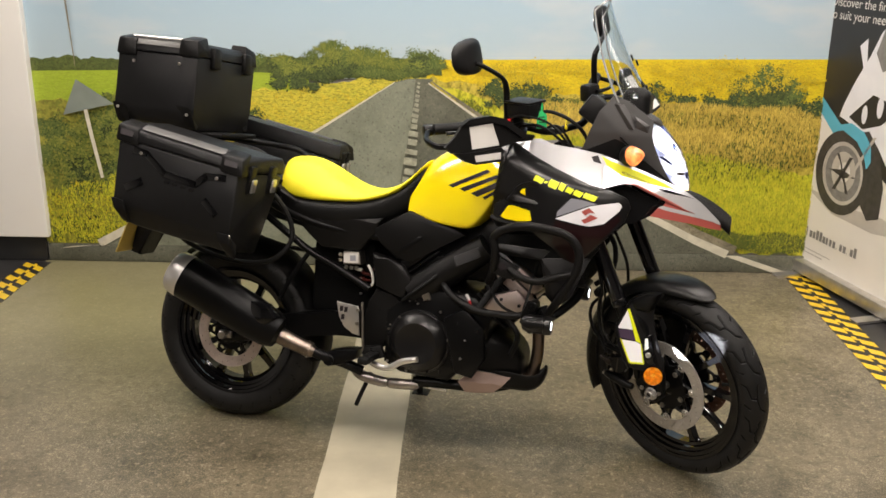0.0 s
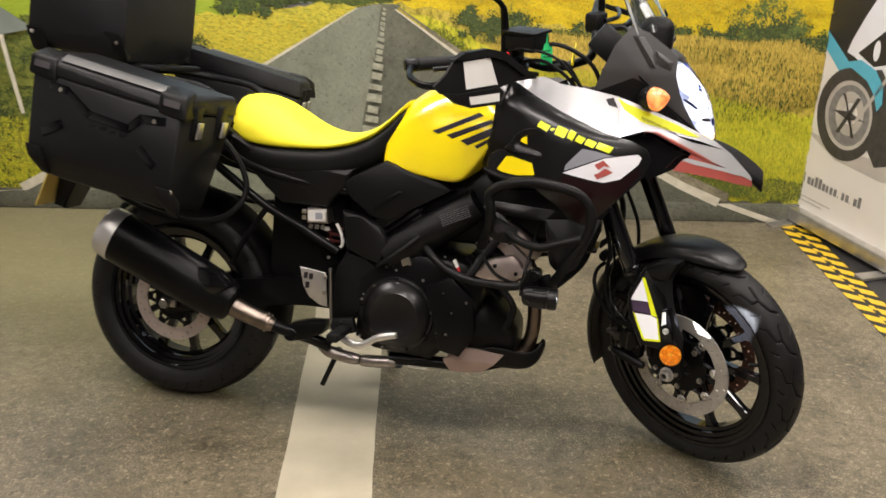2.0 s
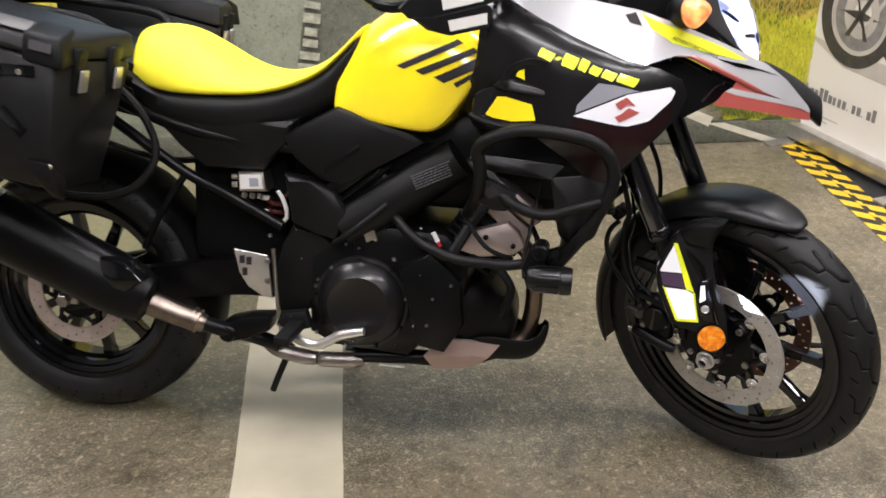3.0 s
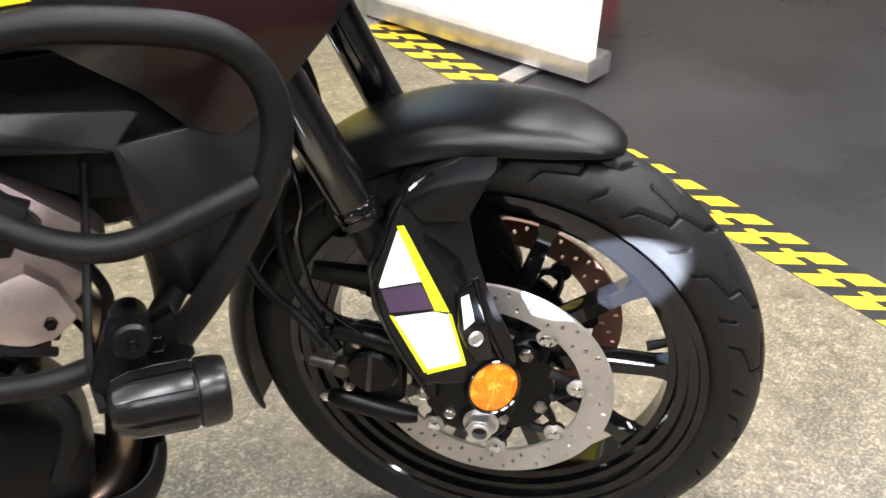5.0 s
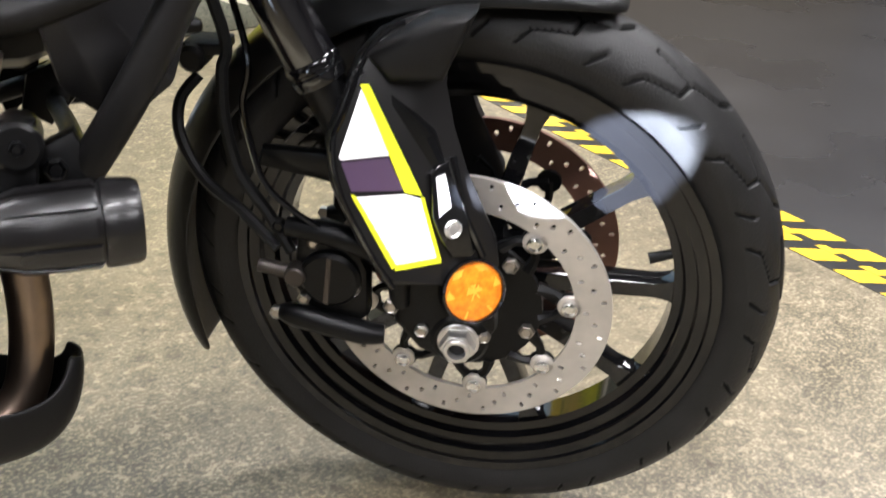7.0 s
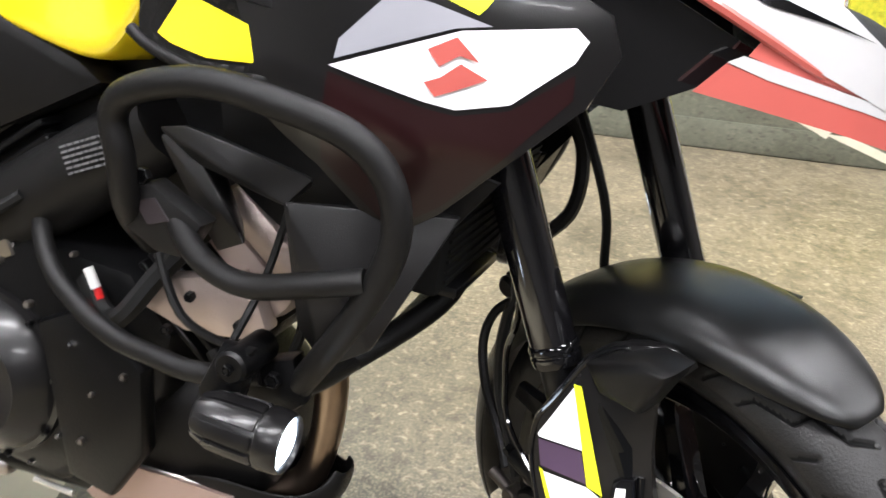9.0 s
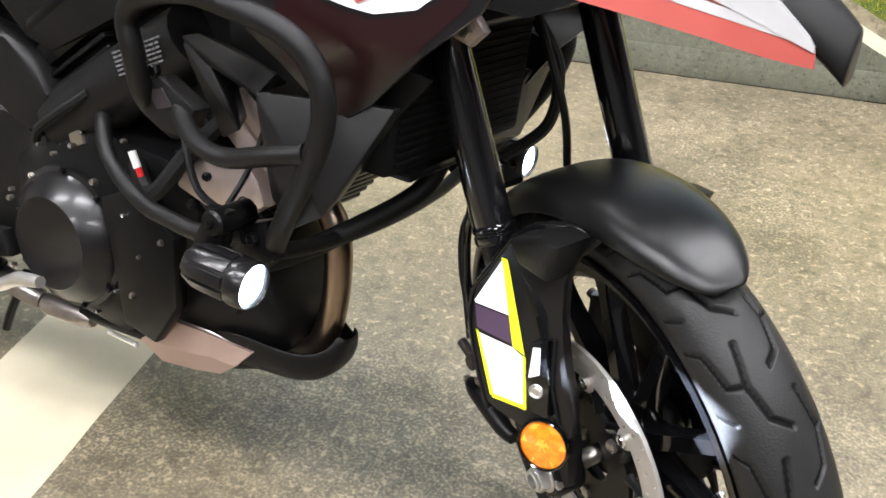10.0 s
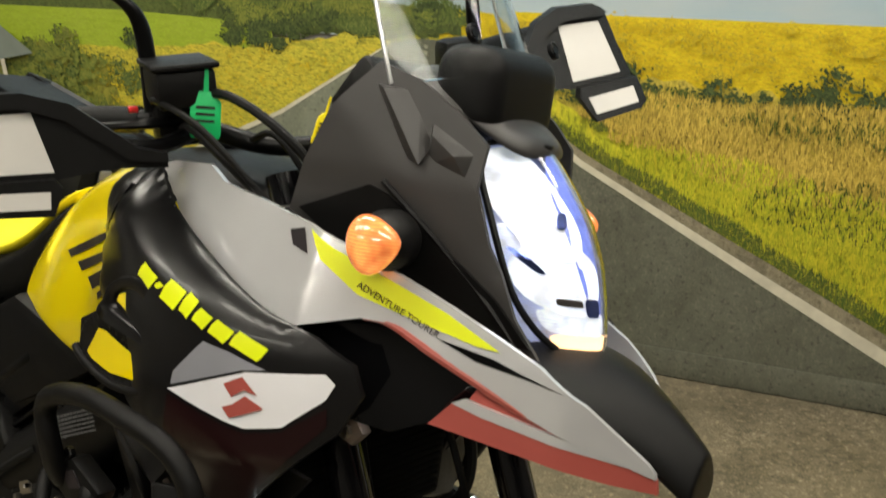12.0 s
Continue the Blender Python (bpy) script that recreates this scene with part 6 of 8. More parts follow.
for s in (-1, 1):
    bm = bmesh.new()
    shell(bm, [(-0.708, 1.04), (-0.70, 1.055), (-0.685, 1.072), (-0.655, 1.074), (-0.632, 1.060), (-0.583, 1.036), (-0.505, 1.000), (-0.40, 0.960), (-0.33, 0.945), (-0.285, 0.925), (-0.272, 0.895), (-0.29, 0.85), (-0.345, 0.79), (-0.395, 0.735), (-0.44, 0.70), (-0.50, 0.76), (-0.56, 0.80), (-0.70, 0.80), (-0.725, 0.84), (-0.70, 0.888), (-0.672, 0.912), (-0.656, 0.942), (-0.664, 0.972), (-0.684, 1.0), (-0.70, 1.022)], both(shroud_depth, s), 0.006)
    sh = part("side_shroud", bm, SHROUD_BLACK, bike, "satin black side shroud with decals", 50)
    bpy.context.view_layer.update()
    decal("white_decal", [(-0.492, 0.850), (-0.39, 0.896), (-0.308, 0.912), (-0.297, 0.903), (-0.304, 0.885), (-0.345, 0.845), (-0.385, 0.834), (-0.41, 0.836)], sh, WHITE_DECAL, sh, "pearl white decal", s)
    decal("grey_decal", [(-0.486, 0.872), (-0.448, 0.916), (-0.415, 0.913), (-0.368, 0.903), (-0.395, 0.897), (-0.488, 0.856)], sh, GREY_DECAL, sh, "grey decal", s)
    # maker's badge as two plain red hooks
    decal("badge", [(-0.413, 0.878), (-0.392, 0.891), (-0.372, 0.874), (-0.388, 0.877), (-0.402, 0.866), (-0.40, 0.876)], sh, RED_DECAL, sh, "red chrome badge", s, 0.004, 1)
    decal("badge", [(-0.400, 0.858), (-0.386, 0.871), (-0.364, 0.862), (-0.386, 0.850), (-0.402, 0.842), (-0.412, 0.852)], sh, RED_DECAL, sh, "red chrome badge", s, 0.004, 1)
    # model name as plain slanted yellow blocks
    x = -0.568
    for w, h, lo, cut_ in ((0.029, 0.020, 0.0, 0.010), (0.009, 0.006, 0.007, 0.0), (0.028, 0.024, -0.001, 0.004), (0.017, 0.024, 0.0, 0.006), (0.020, 0.017, 0.0, 0.005), (0.025, 0.017, -0.001, 0.004), (0.038, 0.017, 0.0, 0.003)):
        z0, z1 = (0.958 - (q + 0.568) * 0.25 + lo for q in (x, x + w))
        decal("name_block", [(x - 0.002, z0 + cut_ * 0.4), (x + cut_, z0), (x + w - 0.005, z1), (x + w, z1 + h * 0.35), (x + w + 0.005, z1 + h - cut_ * 0.4), (x + w - cut_ + 0.004, z1 + h), (x + 0.006, z0 + h), (x + 0.001, z0 + h * 0.6)], sh, LETTER_YELLOW, sh, "plain yellow block of the model name", s, 0.0016, 3)
        x += w + 0.0045
    # raised frame with two yellow inserts in rounded windows
    plate_y = both(lambda x, z: -0.256 + 0.6 * (x + 0.55) ** 2, s)
    bm = bmesh.new()
    shell(bm, [(-0.692, 0.876), (-0.656, 0.895), (-0.632, 0.913), (-0.625, 0.933), (-0.598, 0.952), (-0.566, 0.957), (-0.532, 0.942), (-0.474, 0.911), (-0.463, 0.892), (-0.478, 0.86), (-0.518, 0.828), (-0.573, 0.825), (-0.635, 0.821), (-0.69, 0.836)], plate_y, 0.012, 3)
    fr = part("shroud_frame", bm, BLACK_PLASTIC, bike, "black raised frame round two yellow inserts")
    bpy.context.view_layer.update()
    decal("yellow_insert", [(-0.61, 0.92), (-0.606, 0.929), (-0.586, 0.937), (-0.564, 0.934), (-0.52, 0.90), (-0.528, 0.896), (-0.579, 0.908)], fr, YELLOW, fr, "yellow insert", s, 0.002)
    decal("yellow_insert", [(-0.644, 0.877), (-0.627, 0.878), (-0.549, 0.86), (-0.567, 0.835), (-0.613, 0.83), (-0.653, 0.835), (-0.667, 0.841)], fr, YELLOW, fr, "yellow insert", s, 0.002)
    for outer, inner, lift in (([(-0.655, 0.895), (-0.638, 0.915), (-0.627, 0.936), (-0.598, 0.955), (-0.566, 0.960), (-0.532, 0.945), (-0.474, 0.913), (-0.458, 0.893), (-0.474, 0.870), (-0.53, 0.876), (-0.59, 0.882), (-0.63, 0.885)],
                                [(-0.607, 0.913), (-0.612, 0.920), (-0.607, 0.930), (-0.588, 0.938), (-0.566, 0.936), (-0.545, 0.921), (-0.522, 0.904), (-0.518, 0.899), (-0.525, 0.896), (-0.545, 0.900), (-0.575, 0.906), (-0.595, 0.910)], 0.020),
                               ([(-0.692, 0.874), (-0.655, 0.894), (-0.59, 0.883), (-0.53, 0.876), (-0.476, 0.864), (-0.515, 0.826), (-0.565, 0.820), (-0.635, 0.816), (-0.692, 0.830)],
                                [(-0.666, 0.846), (-0.645, 0.877), (-0.60, 0.871), (-0.575, 0.866), (-0.550, 0.860), (-0.557, 0.848), (-0.567, 0.836), (-0.613, 0.831), (-0.662, 0.840)], 0.012)):
        bm = bmesh.new()
        loops = []
        for f, up in ((0.0, -0.004), (0.06, 0.5 * lift), (0.22, lift), (0.72, lift), (0.93, 0.75 * lift), (1.0, 0.0)):
            a, b = catmull([Vector((x, 0, z)) for x, z in outer], 4, True), catmull([Vector((x, 0, z)) for x, z in inner], 4, True)
            loops.append([bm.verts.new((p.x, plate_y(p.x, p.z) + s * up, p.z)) for p in (q.lerp(w, f) for q, w in zip(a, b))])
        for p, q in zip(loops, loops[1:]):
            for i in range(len(p)):
                bm.faces.new([p[i], p[(i + 1) % len(p)], q[(i + 1) % len(p)], q[i]])
        part("window_rim", bm, SHROUD_BLACK, fr, "thick rounded black rim", 60)
    bm = bmesh.new()
    tube(bm, [(x, plate_y(x, z) + s * 0.012, z) for x, z in [(-0.70, 0.838), (-0.672, 0.826), (-0.617, 0.817), (-0.567, 0.820), (-0.53, 0.832)]], 0.006, 10, n=4)
    part("frame_lip", bm, BLACK_PLASTIC, fr)
    # wine-black lower corner below the white decal
    decal("lower_panel", [(-0.492, 0.845), (-0.41, 0.831), (-0.385, 0.829), (-0.345, 0.84), (-0.302, 0.876), (-0.30, 0.856), (-0.345, 0.798), (-0.392, 0.745), (-0.436, 0.712), (-0.495, 0.768)], sh, WINE_BLACK, sh, "wine-black glossy lower corner", s)
    # silver beak side; the far one tucks in towards its tip
    side_y = (lambda x, z: beak_depth(x, z)) if s < 0 else (lambda x, z: -beak_depth(x, z) * (1 - 0.38 * min(1, max(0, (x + 0.3) / 0.15))))
    bm = bmesh.new()
    shell(bm, [(-0.696, 1.063), (-0.69, 1.071), (-0.65, 1.082), (-0.571, 1.09), (-0.533, 1.075), (-0.463, 1.068), (-0.379, 1.055), (-0.321, 1.037), (-0.269, 1.02), (-0.217, 1.001), (-0.162, 0.979), (-0.115, 0.959), (-0.069, 0.928), (-0.012, 0.874), (-0.005, 0.864), (-0.004, 0.858), (-0.077, 0.89), (-0.123, 0.907), (-0.171, 0.928), (-0.227, 0.952), (-0.273, 0.971), (-0.3, 0.971), (-0.363, 0.95), (-0.40, 0.947), (-0.50, 0.974), (-0.58, 1.010), (-0.632, 1.042), (-0.665, 1.052)], side_y, 0.006)
    sv = part("beak_side", bm, SILVER, bike, "silver painted beak side panel", 50)
    bm = bmesh.new()
    shell(bm, [(-0.195, 0.903), (-0.183, 0.91), (-0.077, 0.89), (-0.011, 0.864), (-0.081, 0.881), (-0.161, 0.894)], side_y, 0.005)
    part("beak_prong", bm, SILVER, sv, "slim silver prong")
    # reddish shading between the silver and its prong, laid in as a red strip
    bm = bmesh.new()
    shell(bm, [(-0.171, 0.927), (-0.123, 0.906), (-0.077, 0.89), (-0.125, 0.898), (-0.18, 0.91)], lambda x, z: side_y(x, z) - s * 0.004, 0.004)
    part("beak_shade_strip", bm, RED_DECAL, sv, "dull red strip, painted shade above the prong")
    bpy.context.view_layer.update()
    bm = bmesh.new()
    shell(bm, [(-0.216, 0.875), (-0.195, 0.902), (-0.161, 0.894), (-0.081, 0.881), (-0.011, 0.864), (-0.004, 0.858), (-0.001, 0.842), (-0.041, 0.848), (-0.088, 0.859), (-0.157, 0.868)], lambda x, z: side_y(x, z) - s * 0.002, 0.006)
    part("beak_lower", bm, RED_DECAL, bike, "dull red lower beak edge", 50)
    decal("yellow_flash", [(-0.377, 1.051), (-0.345, 1.036), (-0.28, 1.015), (-0.215, 0.993), (-0.155, 0.966), (-0.179, 0.967), (-0.246, 0.98), (-0.309, 0.994), (-0.356, 1.022)], sv, YELLOW_DECAL, sv, "yellow flash on silver", s)
    decal("dark_streak", [(-0.219, 0.967), (-0.16, 0.958), (-0.086, 0.937), (-0.123, 0.945), (-0.175, 0.952)], sv, BLACK_GLOSS, sv, "", s)
    bm = bmesh.new()
    tube(bm, [Vector((x, side_y(x, z) + s * 0.001, z)) for x, z in [(-0.3, 0.971), (-0.273, 0.971), (-0.227, 0.952), (-0.171, 0.928), (-0.123, 0.907), (-0.077, 0.89)]], [0.003, 0.005, 0.006, 0.006, 0.005, 0.003], 8, n=3)
    part("red_edge", bm, RED_DECAL, sv, "dull red edge under the silver")
    decal("vent_slot", [(-0.407, 1.045), (-0.387, 1.051), (-0.373, 1.025), (-0.397, 1.03)], sv, DARK_DECAL, sv, "black slot", s)
    bolt("panel_screw", Vector((-0.63, beak_depth(-0.63, 1.066) * -s, 1.066)), (0, s, 0), 0.009, 0.004, STEEL, sv, False, "", False)
    # dark cavity behind the beak
    bm = bmesh.new()
    shell(bm, [(-0.39, 0.945), (-0.29, 0.962), (-0.165, 0.908), (-0.22, 0.872), (-0.27, 0.845), (-0.33, 0.85), (-0.36, 0.9)], both(lambda x, z: beak_depth(x, z) + 0.03, s), 0.004)
    part("beak_duct", bm, BLACK_GLOSS, bike, "black air duct behind the beak")
    # nose fairing side
    bm = bmesh.new()
    shell(bm, [(-0.445, 1.06), (-0.425, 1.12), (-0.40, 1.185), (-0.362, 1.238), (-0.318, 1.225), (-0.265, 1.19), (-0.236, 1.165), (-0.236, 1.12), (-0.216, 1.06), (-0.172, 0.99), (-0.135, 0.955), (-0.20, 0.955), (-0.30, 0.995), (-0.38, 1.03)], both(nose_depth, s), 0.005)
    ns = part("nose_side", bm, GREY_NOSE, bike, "matt charcoal nose fairing", 50)
    bm = bmesh.new()
    shell(bm, [(-0.43, 1.065), (-0.345, 1.105), (-0.325, 1.098), (-0.145, 0.965), (-0.20, 0.958), (-0.30, 0.998), (-0.38, 1.03)], both(lambda x, z: nose_depth(x, z) - 0.006, s), 0.004)
    part("nose_inset", bm, BLACK_PLASTIC, ns, "black inset below the nose")
    # raised wedges above the crease
    def wedge(name, ring, ridge):
        """A raised facet: a low ring on the fairing and a ridge line above it."""
        fn = both(nose_depth, s)
        bm = bmesh.new()
        base = [bm.verts.new((x, fn(x, z) - s * 0.002, z)) for x, z in ring]
        top = [bm.verts.new((x, fn(x, z) + s * h, z)) for x, z, h in ridge]
        bmesh.ops.convex_hull(bm, input=base + top)
        bmesh.ops.bevel(bm, geom=list(bm.edges), offset=0.0012, segments=2, affect="EDGES", profile=0.5)
        part(name, bm, GREY_NOSE, ns, "", 25)
    wedge("nose_ridge", [(-0.366, 1.215), (-0.318, 1.140), (-0.288, 1.165), (-0.318, 1.212)], [(-0.346, 1.212, 0.018), (-0.290, 1.135, 0.02)])
    wedge("nose_block", [(-0.294, 1.135), (-0.244, 1.116), (-0.240, 1.155), (-0.300, 1.189)], [(-0.286, 1.168, 0.016), (-0.260, 1.150, 0.018)])
    bm = bmesh.new()
    tube(bm, [Vector((x, both(nose_depth, s)(x, z) + s * 0.008, z)) for x, z in ((-0.33, 1.112), (-0.275, 1.062), (-0.215, 1.005), (-0.16, 0.958))], 0.0035, 6)
    part("nose_rib", bm, BLACK_PLASTIC, ns)
    # turn signal
    bm = bmesh.new()
    lathe(bm, [(0.0, 0.0), (0.026, 0.0), (0.032, 0.012), (0.033, 0.03), (0.027, 0.05), (0.018, 0.066), (0.0, 0.068)], (-0.297, s * 0.15, 1.055), (0.12, s, 0), 28)
    ts = part("turn_signal", bm, BLACK_PLASTIC, bike, "turn signal, lit amber")
    bm = bmesh.new()
    bmesh.ops.create_uvsphere(bm, u_segments=28, v_segments=16, radius=1)
    for v in bm.verts:
        x, y, z = v.co
        # a flattened drop with its point towards the front
        v.co = (x * (1.25 if x > 0 else 0.8), y * (1 - 0.25 * max(x, 0)), z * (1 - 0.42 * max(x, 0) ** 1.5))
    bm.transform(Matrix.Translation((-0.280, s * 0.226, 1.056)) @ Matrix.Rotation(radians(-14), 4, "Y") @ Matrix.Rotation(radians(-s * 12), 4, "Z") @ Matrix.Diagonal((0.029, 0.021, 0.031, 1)))
    part("amber_lens", bm, AMBER_GLOW, ts, "glowing amber lens")

# small words on the yellow flash
cu = bpy.data.curves.new("flash_words", "FONT")
cu.body, cu.size, cu.extrude = "ADVENTURE TOURER", 0.0105, 0.0002
cu.materials.append(DARK_DECAL)
ob = new("flash_words", cu)
ob.parent = bike
ob.matrix_basis = Matrix.Translation((-0.312, -0.1965, 1.002)) @ Matrix.Rotation(radians(15.7), 4, "Z") @ Matrix.Rotation(radians(20), 4, "Y") @ Matrix.Rotation(radians(90), 4, "X")

# ---- beak centre, headlamp, screen
bm = bmesh.new()
loft(bm, [mirrored([(x, 0, z), (x, -w * 0.4, z - 0.008), (x, -w * 0.8, z - 0.026), (x, -w, z - 0.042), (x, -w * 0.95, z - 0.062), (x, 0, z - 0.062)]) for x, z, w in ((-0.21, 0.965, 0.11), (-0.14, 0.966, 0.112), (-0.085, 0.957, 0.098), (-0.02, 0.923, 0.058), (0.014, 0.898, 0.042), (0.026, 0.888, 0.037), (0.029, 0.884, 0.035))])
subsurf(part("beak_centre", bm, BLACK_PLASTIC, bike, "matt black beak", 80), 2)

HL = [(1.170, -0.222, 0.045), (1.155, -0.205, 0.062), (1.125, -0.178, 0.074), (1.09, -0.150, 0.080), (1.05, -0.130, 0.080), (1.01, -0.118, 0.074), (0.975, -0.111, 0.058), (0.95, -0.108, 0.036), (0.938, -0.108, 0.015)]
HZ_, HX_, HW_ = [[h[k] for h in HL[::-1]] for k in range(3)]


def lamp_point(u, z, back, inner):
    hw = float(np.interp(z, HZ_, HW_))
    return Vector((float(np.interp(z, HZ_, HX_)) - back - 0.085 * (hw / 0.08) * u * u, hw * inner * u, z))


def lamp_grid(back, inner, z0=0.938, z1=1.175, rows=26, cols=20):
    """The lamp's front, set back from the lens."""
    bm = bmesh.new()
    vs = [[bm.verts.new(lamp_point(u, z, back, inner)) for u in np.linspace(-1, 1, cols)] for z in np.linspace(z0, z1, rows)]
    for p, q in zip(vs, vs[1:]):
        for j in range(cols - 1):
            bm.faces.new([p[j], p[j + 1], q[j + 1], q[j]])
    return bm


def lamp_oval(u0, z0, ru, rz, back, inner, dish=0.0, power=2.0, lean=0.0, rings=7, n=48):
    """A rounded patch of the lamp's inside, hollowed towards its middle."""
    bm = bmesh.new()
    rows_ = []
    for k in range(1, rings + 1):
        q = k / rings
        rows_.append([])
        for j in range(n):
            a = 2 * math.pi * j / n
            cu_, cz_ = math.cos(a), math.sin(a)
            g = (abs(cu_) ** power + abs(cz_) ** power) ** (-1 / power)
            z = z0 + rz * q * g * cz_
            p = lamp_point(min(0.97, max(-0.97, u0 + ru * q * g * cu_ + lean * (z - z0))), min(1.168, max(0.94, z)), back, inner)
            p.x -= dish * (1 - q * q)
            rows_[-1].append(bm.verts.new(p))
    for r0, r1 in zip(rows_, rows_[1:]):
        for j in range(n):
            bm.faces.new([r0[j], r0[(j + 1) % n], r1[(j + 1) % n], r1[j]])
    bm.faces.new(rows_[0])
    return bm


head = part("headlamp", lamp_grid(0.045, 1.0), BLACK_GLOSS, bike, "stacked headlamp, switched on", 80)
bm = lamp_grid(0.0, 1.0)
bmesh.ops.recalc_face_normals(bm, faces=bm.faces)
bmesh.ops.solidify(bm, geom=list(bm.faces), thickness=0.003)
lens = part("lens", bm, LENS, head, "clear lamp lens", 80)
lens.visible_shadow = False
bm = bmesh.new()
tube(bm, [lamp_point(u, z, -0.002, 1.0) for u, z in [(-1, z) for z in np.linspace(0.945, 1.165, 12)] + [(u, 1.169) for u in np.linspace(-0.8, 0.8, 8)] + [(1, z) for z in np.linspace(1.165, 0.945, 12)]], 0.004, 8, n=2)
part("lens_rim", bm, BLACK_PLASTIC, head, "black rim round the lens")
part("reflector", lamp_grid(0.030, 0.95, 0.945, 1.165), REFLECTOR_GLOW, head, "lit reflector", 80)
part("side_reflector", lamp_oval(0.22, 1.068, 0.60, 0.096, 0.005, 0.985, 0.004, 2.8, -1.0), BLUE_GLOW, head, "bluish side of the reflector", 80)
part("glowing_bowl", lamp_oval(-0.62, 1.108, 0.36, 0.056, 0.0035, 0.975, 0.004, 2.4, -2.4), LAMP_GLOW, head, "white glowing upper bowl", 80)
part("glowing_bowl", lamp_oval(-0.52, 1.032, 0.44, 0.038, 0.0032, 0.975, 0.004, 2.2), LAMP_GLOW, head, "white glowing lower bowl", 80)
part("bowl_facet", lamp_oval(-0.62, 1.118, 0.07, 0.010, 0.002, 0.97, 0.0, 3.0, -6.0, 3, 20), ALU, head, "mirror facet", 80)
part("bowl_facet", lamp_oval(-0.42, 1.094, 0.055, 0.009, 0.002, 0.97, 0.0, 3.0, 5.0, 3, 20), BLUE_CHROME, head, "mirror facet", 80)
part("bowl_facet", lamp_oval(-0.82, 1.048, 0.05, 0.012, 0.002, 0.97, 0.0, 3.0, -8.0, 3, 20), BLUE_CHROME, head, "mirror facet", 80)
part("lamp_shield", lamp_oval(-0.52, 1.009, 0.14, 0.004, 0.002, 0.96, 0.0, 6.0, 0.0, 3, 24), DARK_STEEL, head, "dark bulb shield", 80)
part("lamp_shield", lamp_oval(-0.24, 1.005, 0.11, 0.010, 0.002, 0.96, 0.0, 5.0, 0.0, 3, 24), BLUE_CHROME, head, "bluish shield", 80)
part("lower_reflector", lamp_oval(-0.46, 0.987, 0.42, 0.014, 0.003, 0.95, 0.002, 4.0), LAMP_GLOW, head, "white lower reflector", 80)
part("position_lamp", lamp_oval(-0.25, 0.961, 0.66, 0.014, 0.003, 0.95, 0.002, 3.0), WARM_GLOW, head, "warm position lamp", 80)
bm = bmesh.new()
loft(bm, [mirrored([(x, 0, z), (x, -w * 0.7, z - 0.006), (x, -w, z - 0.03), (x, 0, z - 0.03)]) for x, z, w in ((-0.385, 1.252, 0.095), (-0.345, 1.242, 0.11), (-0.295, 1.22, 0.102), (-0.25, 1.195, 0.082), (-0.212, 1.176, 0.056))])
subsurf(part("nose_top", bm, GREY_NOSE, bike, "charcoal cowl above the lamp", 80), 2)
bm = bmesh.new()
box(bm, -0.345, -0.254, -0.080, 0.080, 1.165, 1.272, 0.032, None, 6)
part("screen_mount", bm, BLACK_PLASTIC, bike, "rounded black screen mount", 60)

bm = bmesh.new()
rows = []
for f in np.linspace(0, 1, 12):
    z = 1.245 + 0.305 * f
    xc = -0.262 - 0.155 * f - 0.012 * math.sin(f * math.pi)
    hw = 0.14 + 0.015 * math.sin(f * 2.2) - 0.05 * f
    rows.append([bm.verts.new((xc - (0.085 - 0.05 * f) * u * u, hw * u, z - 0.03 * u * u * (1 - f) + (-0.05 * u * u * f))) for u in np.linspace(-1, 1, 15)])
for a, b in zip(rows, rows[1:]):
    for i in range(14):
        bm.faces.new([a[i], a[i + 1], b[i + 1], b[i]])
SCREEN_EDGE = [v.co.copy() for v in [r_[0] for r_ in rows] + rows[-1][1:-1] + [r_[-1] for r_ in rows[::-1]]]
bmesh.ops.recalc_face_normals(bm, faces=bm.faces)
bmesh.ops.solidify(bm, geom=list(bm.faces), thickness=0.004)
ws = part("windscreen", bm, SCREEN, bike, "clear windscreen with bolts", 80)
ws.visible_shadow = False
bm = bmesh.new()
tube(bm, [r_ + Vector((0.002, 0, 0)) for r_ in SCREEN_EDGE], 0.0028, 6, n=2)
part("screen_edge", bm, SCREEN_RIM, ws, "polished pale screen edge")
for y in (-0.09, 0.09):
    for z in (1.28, 1.36):
        bolt("screen_bolt", Vector((-0.285 - (z - 1.28) * 0.5, y, z)), (0.85, 0, 0.4), 0.011, 0.006, BLACK_METAL, ws, False, "", False)

# ---- engine
bm = bmesh.new()
prism(bm, [(-1.06, 0.30), (-1.0, 0.27), (-0.83, 0.26), (-0.765, 0.33), (-0.70, 0.42), (-0.69, 0.50), (-0.75, 0.56), (-0.95, 0.57), (-1.06, 0.48)], -0.165, 0.165, 0.02)
eng = part("engine", bm, BLACK_METAL, bike, "black V-twin engine")
bm = bmesh.new()
lathe(bm, [(0.0, 0.044), (0.066, 0.044), (0.070, 0.046), (0.074, 0.043), (0.096, 0.024), (0.101, 0.014), (0.108, 0.012), (0.110, 0.0), (0.0, 0.0)], (-0.935, -0.160, 0.385), (0, -1, 0), 48)
part("clutch_cover", bm, SHROUD_BLACK, eng, "round black clutch cover with a chamfered rim")
for k in range(9):
    a = 2 * math.pi * k / 9 + 0.2
    bolt("cover_bolt", Vector((-0.935 + 0.105 * math.cos(a), -0.174, 0.385 + 0.105 * math.sin(a))), (0, -1, 0), 0.0045, 0.006, STEEL if k % 3 == 0 else BLACK_METAL, eng)
bm = bmesh.new()
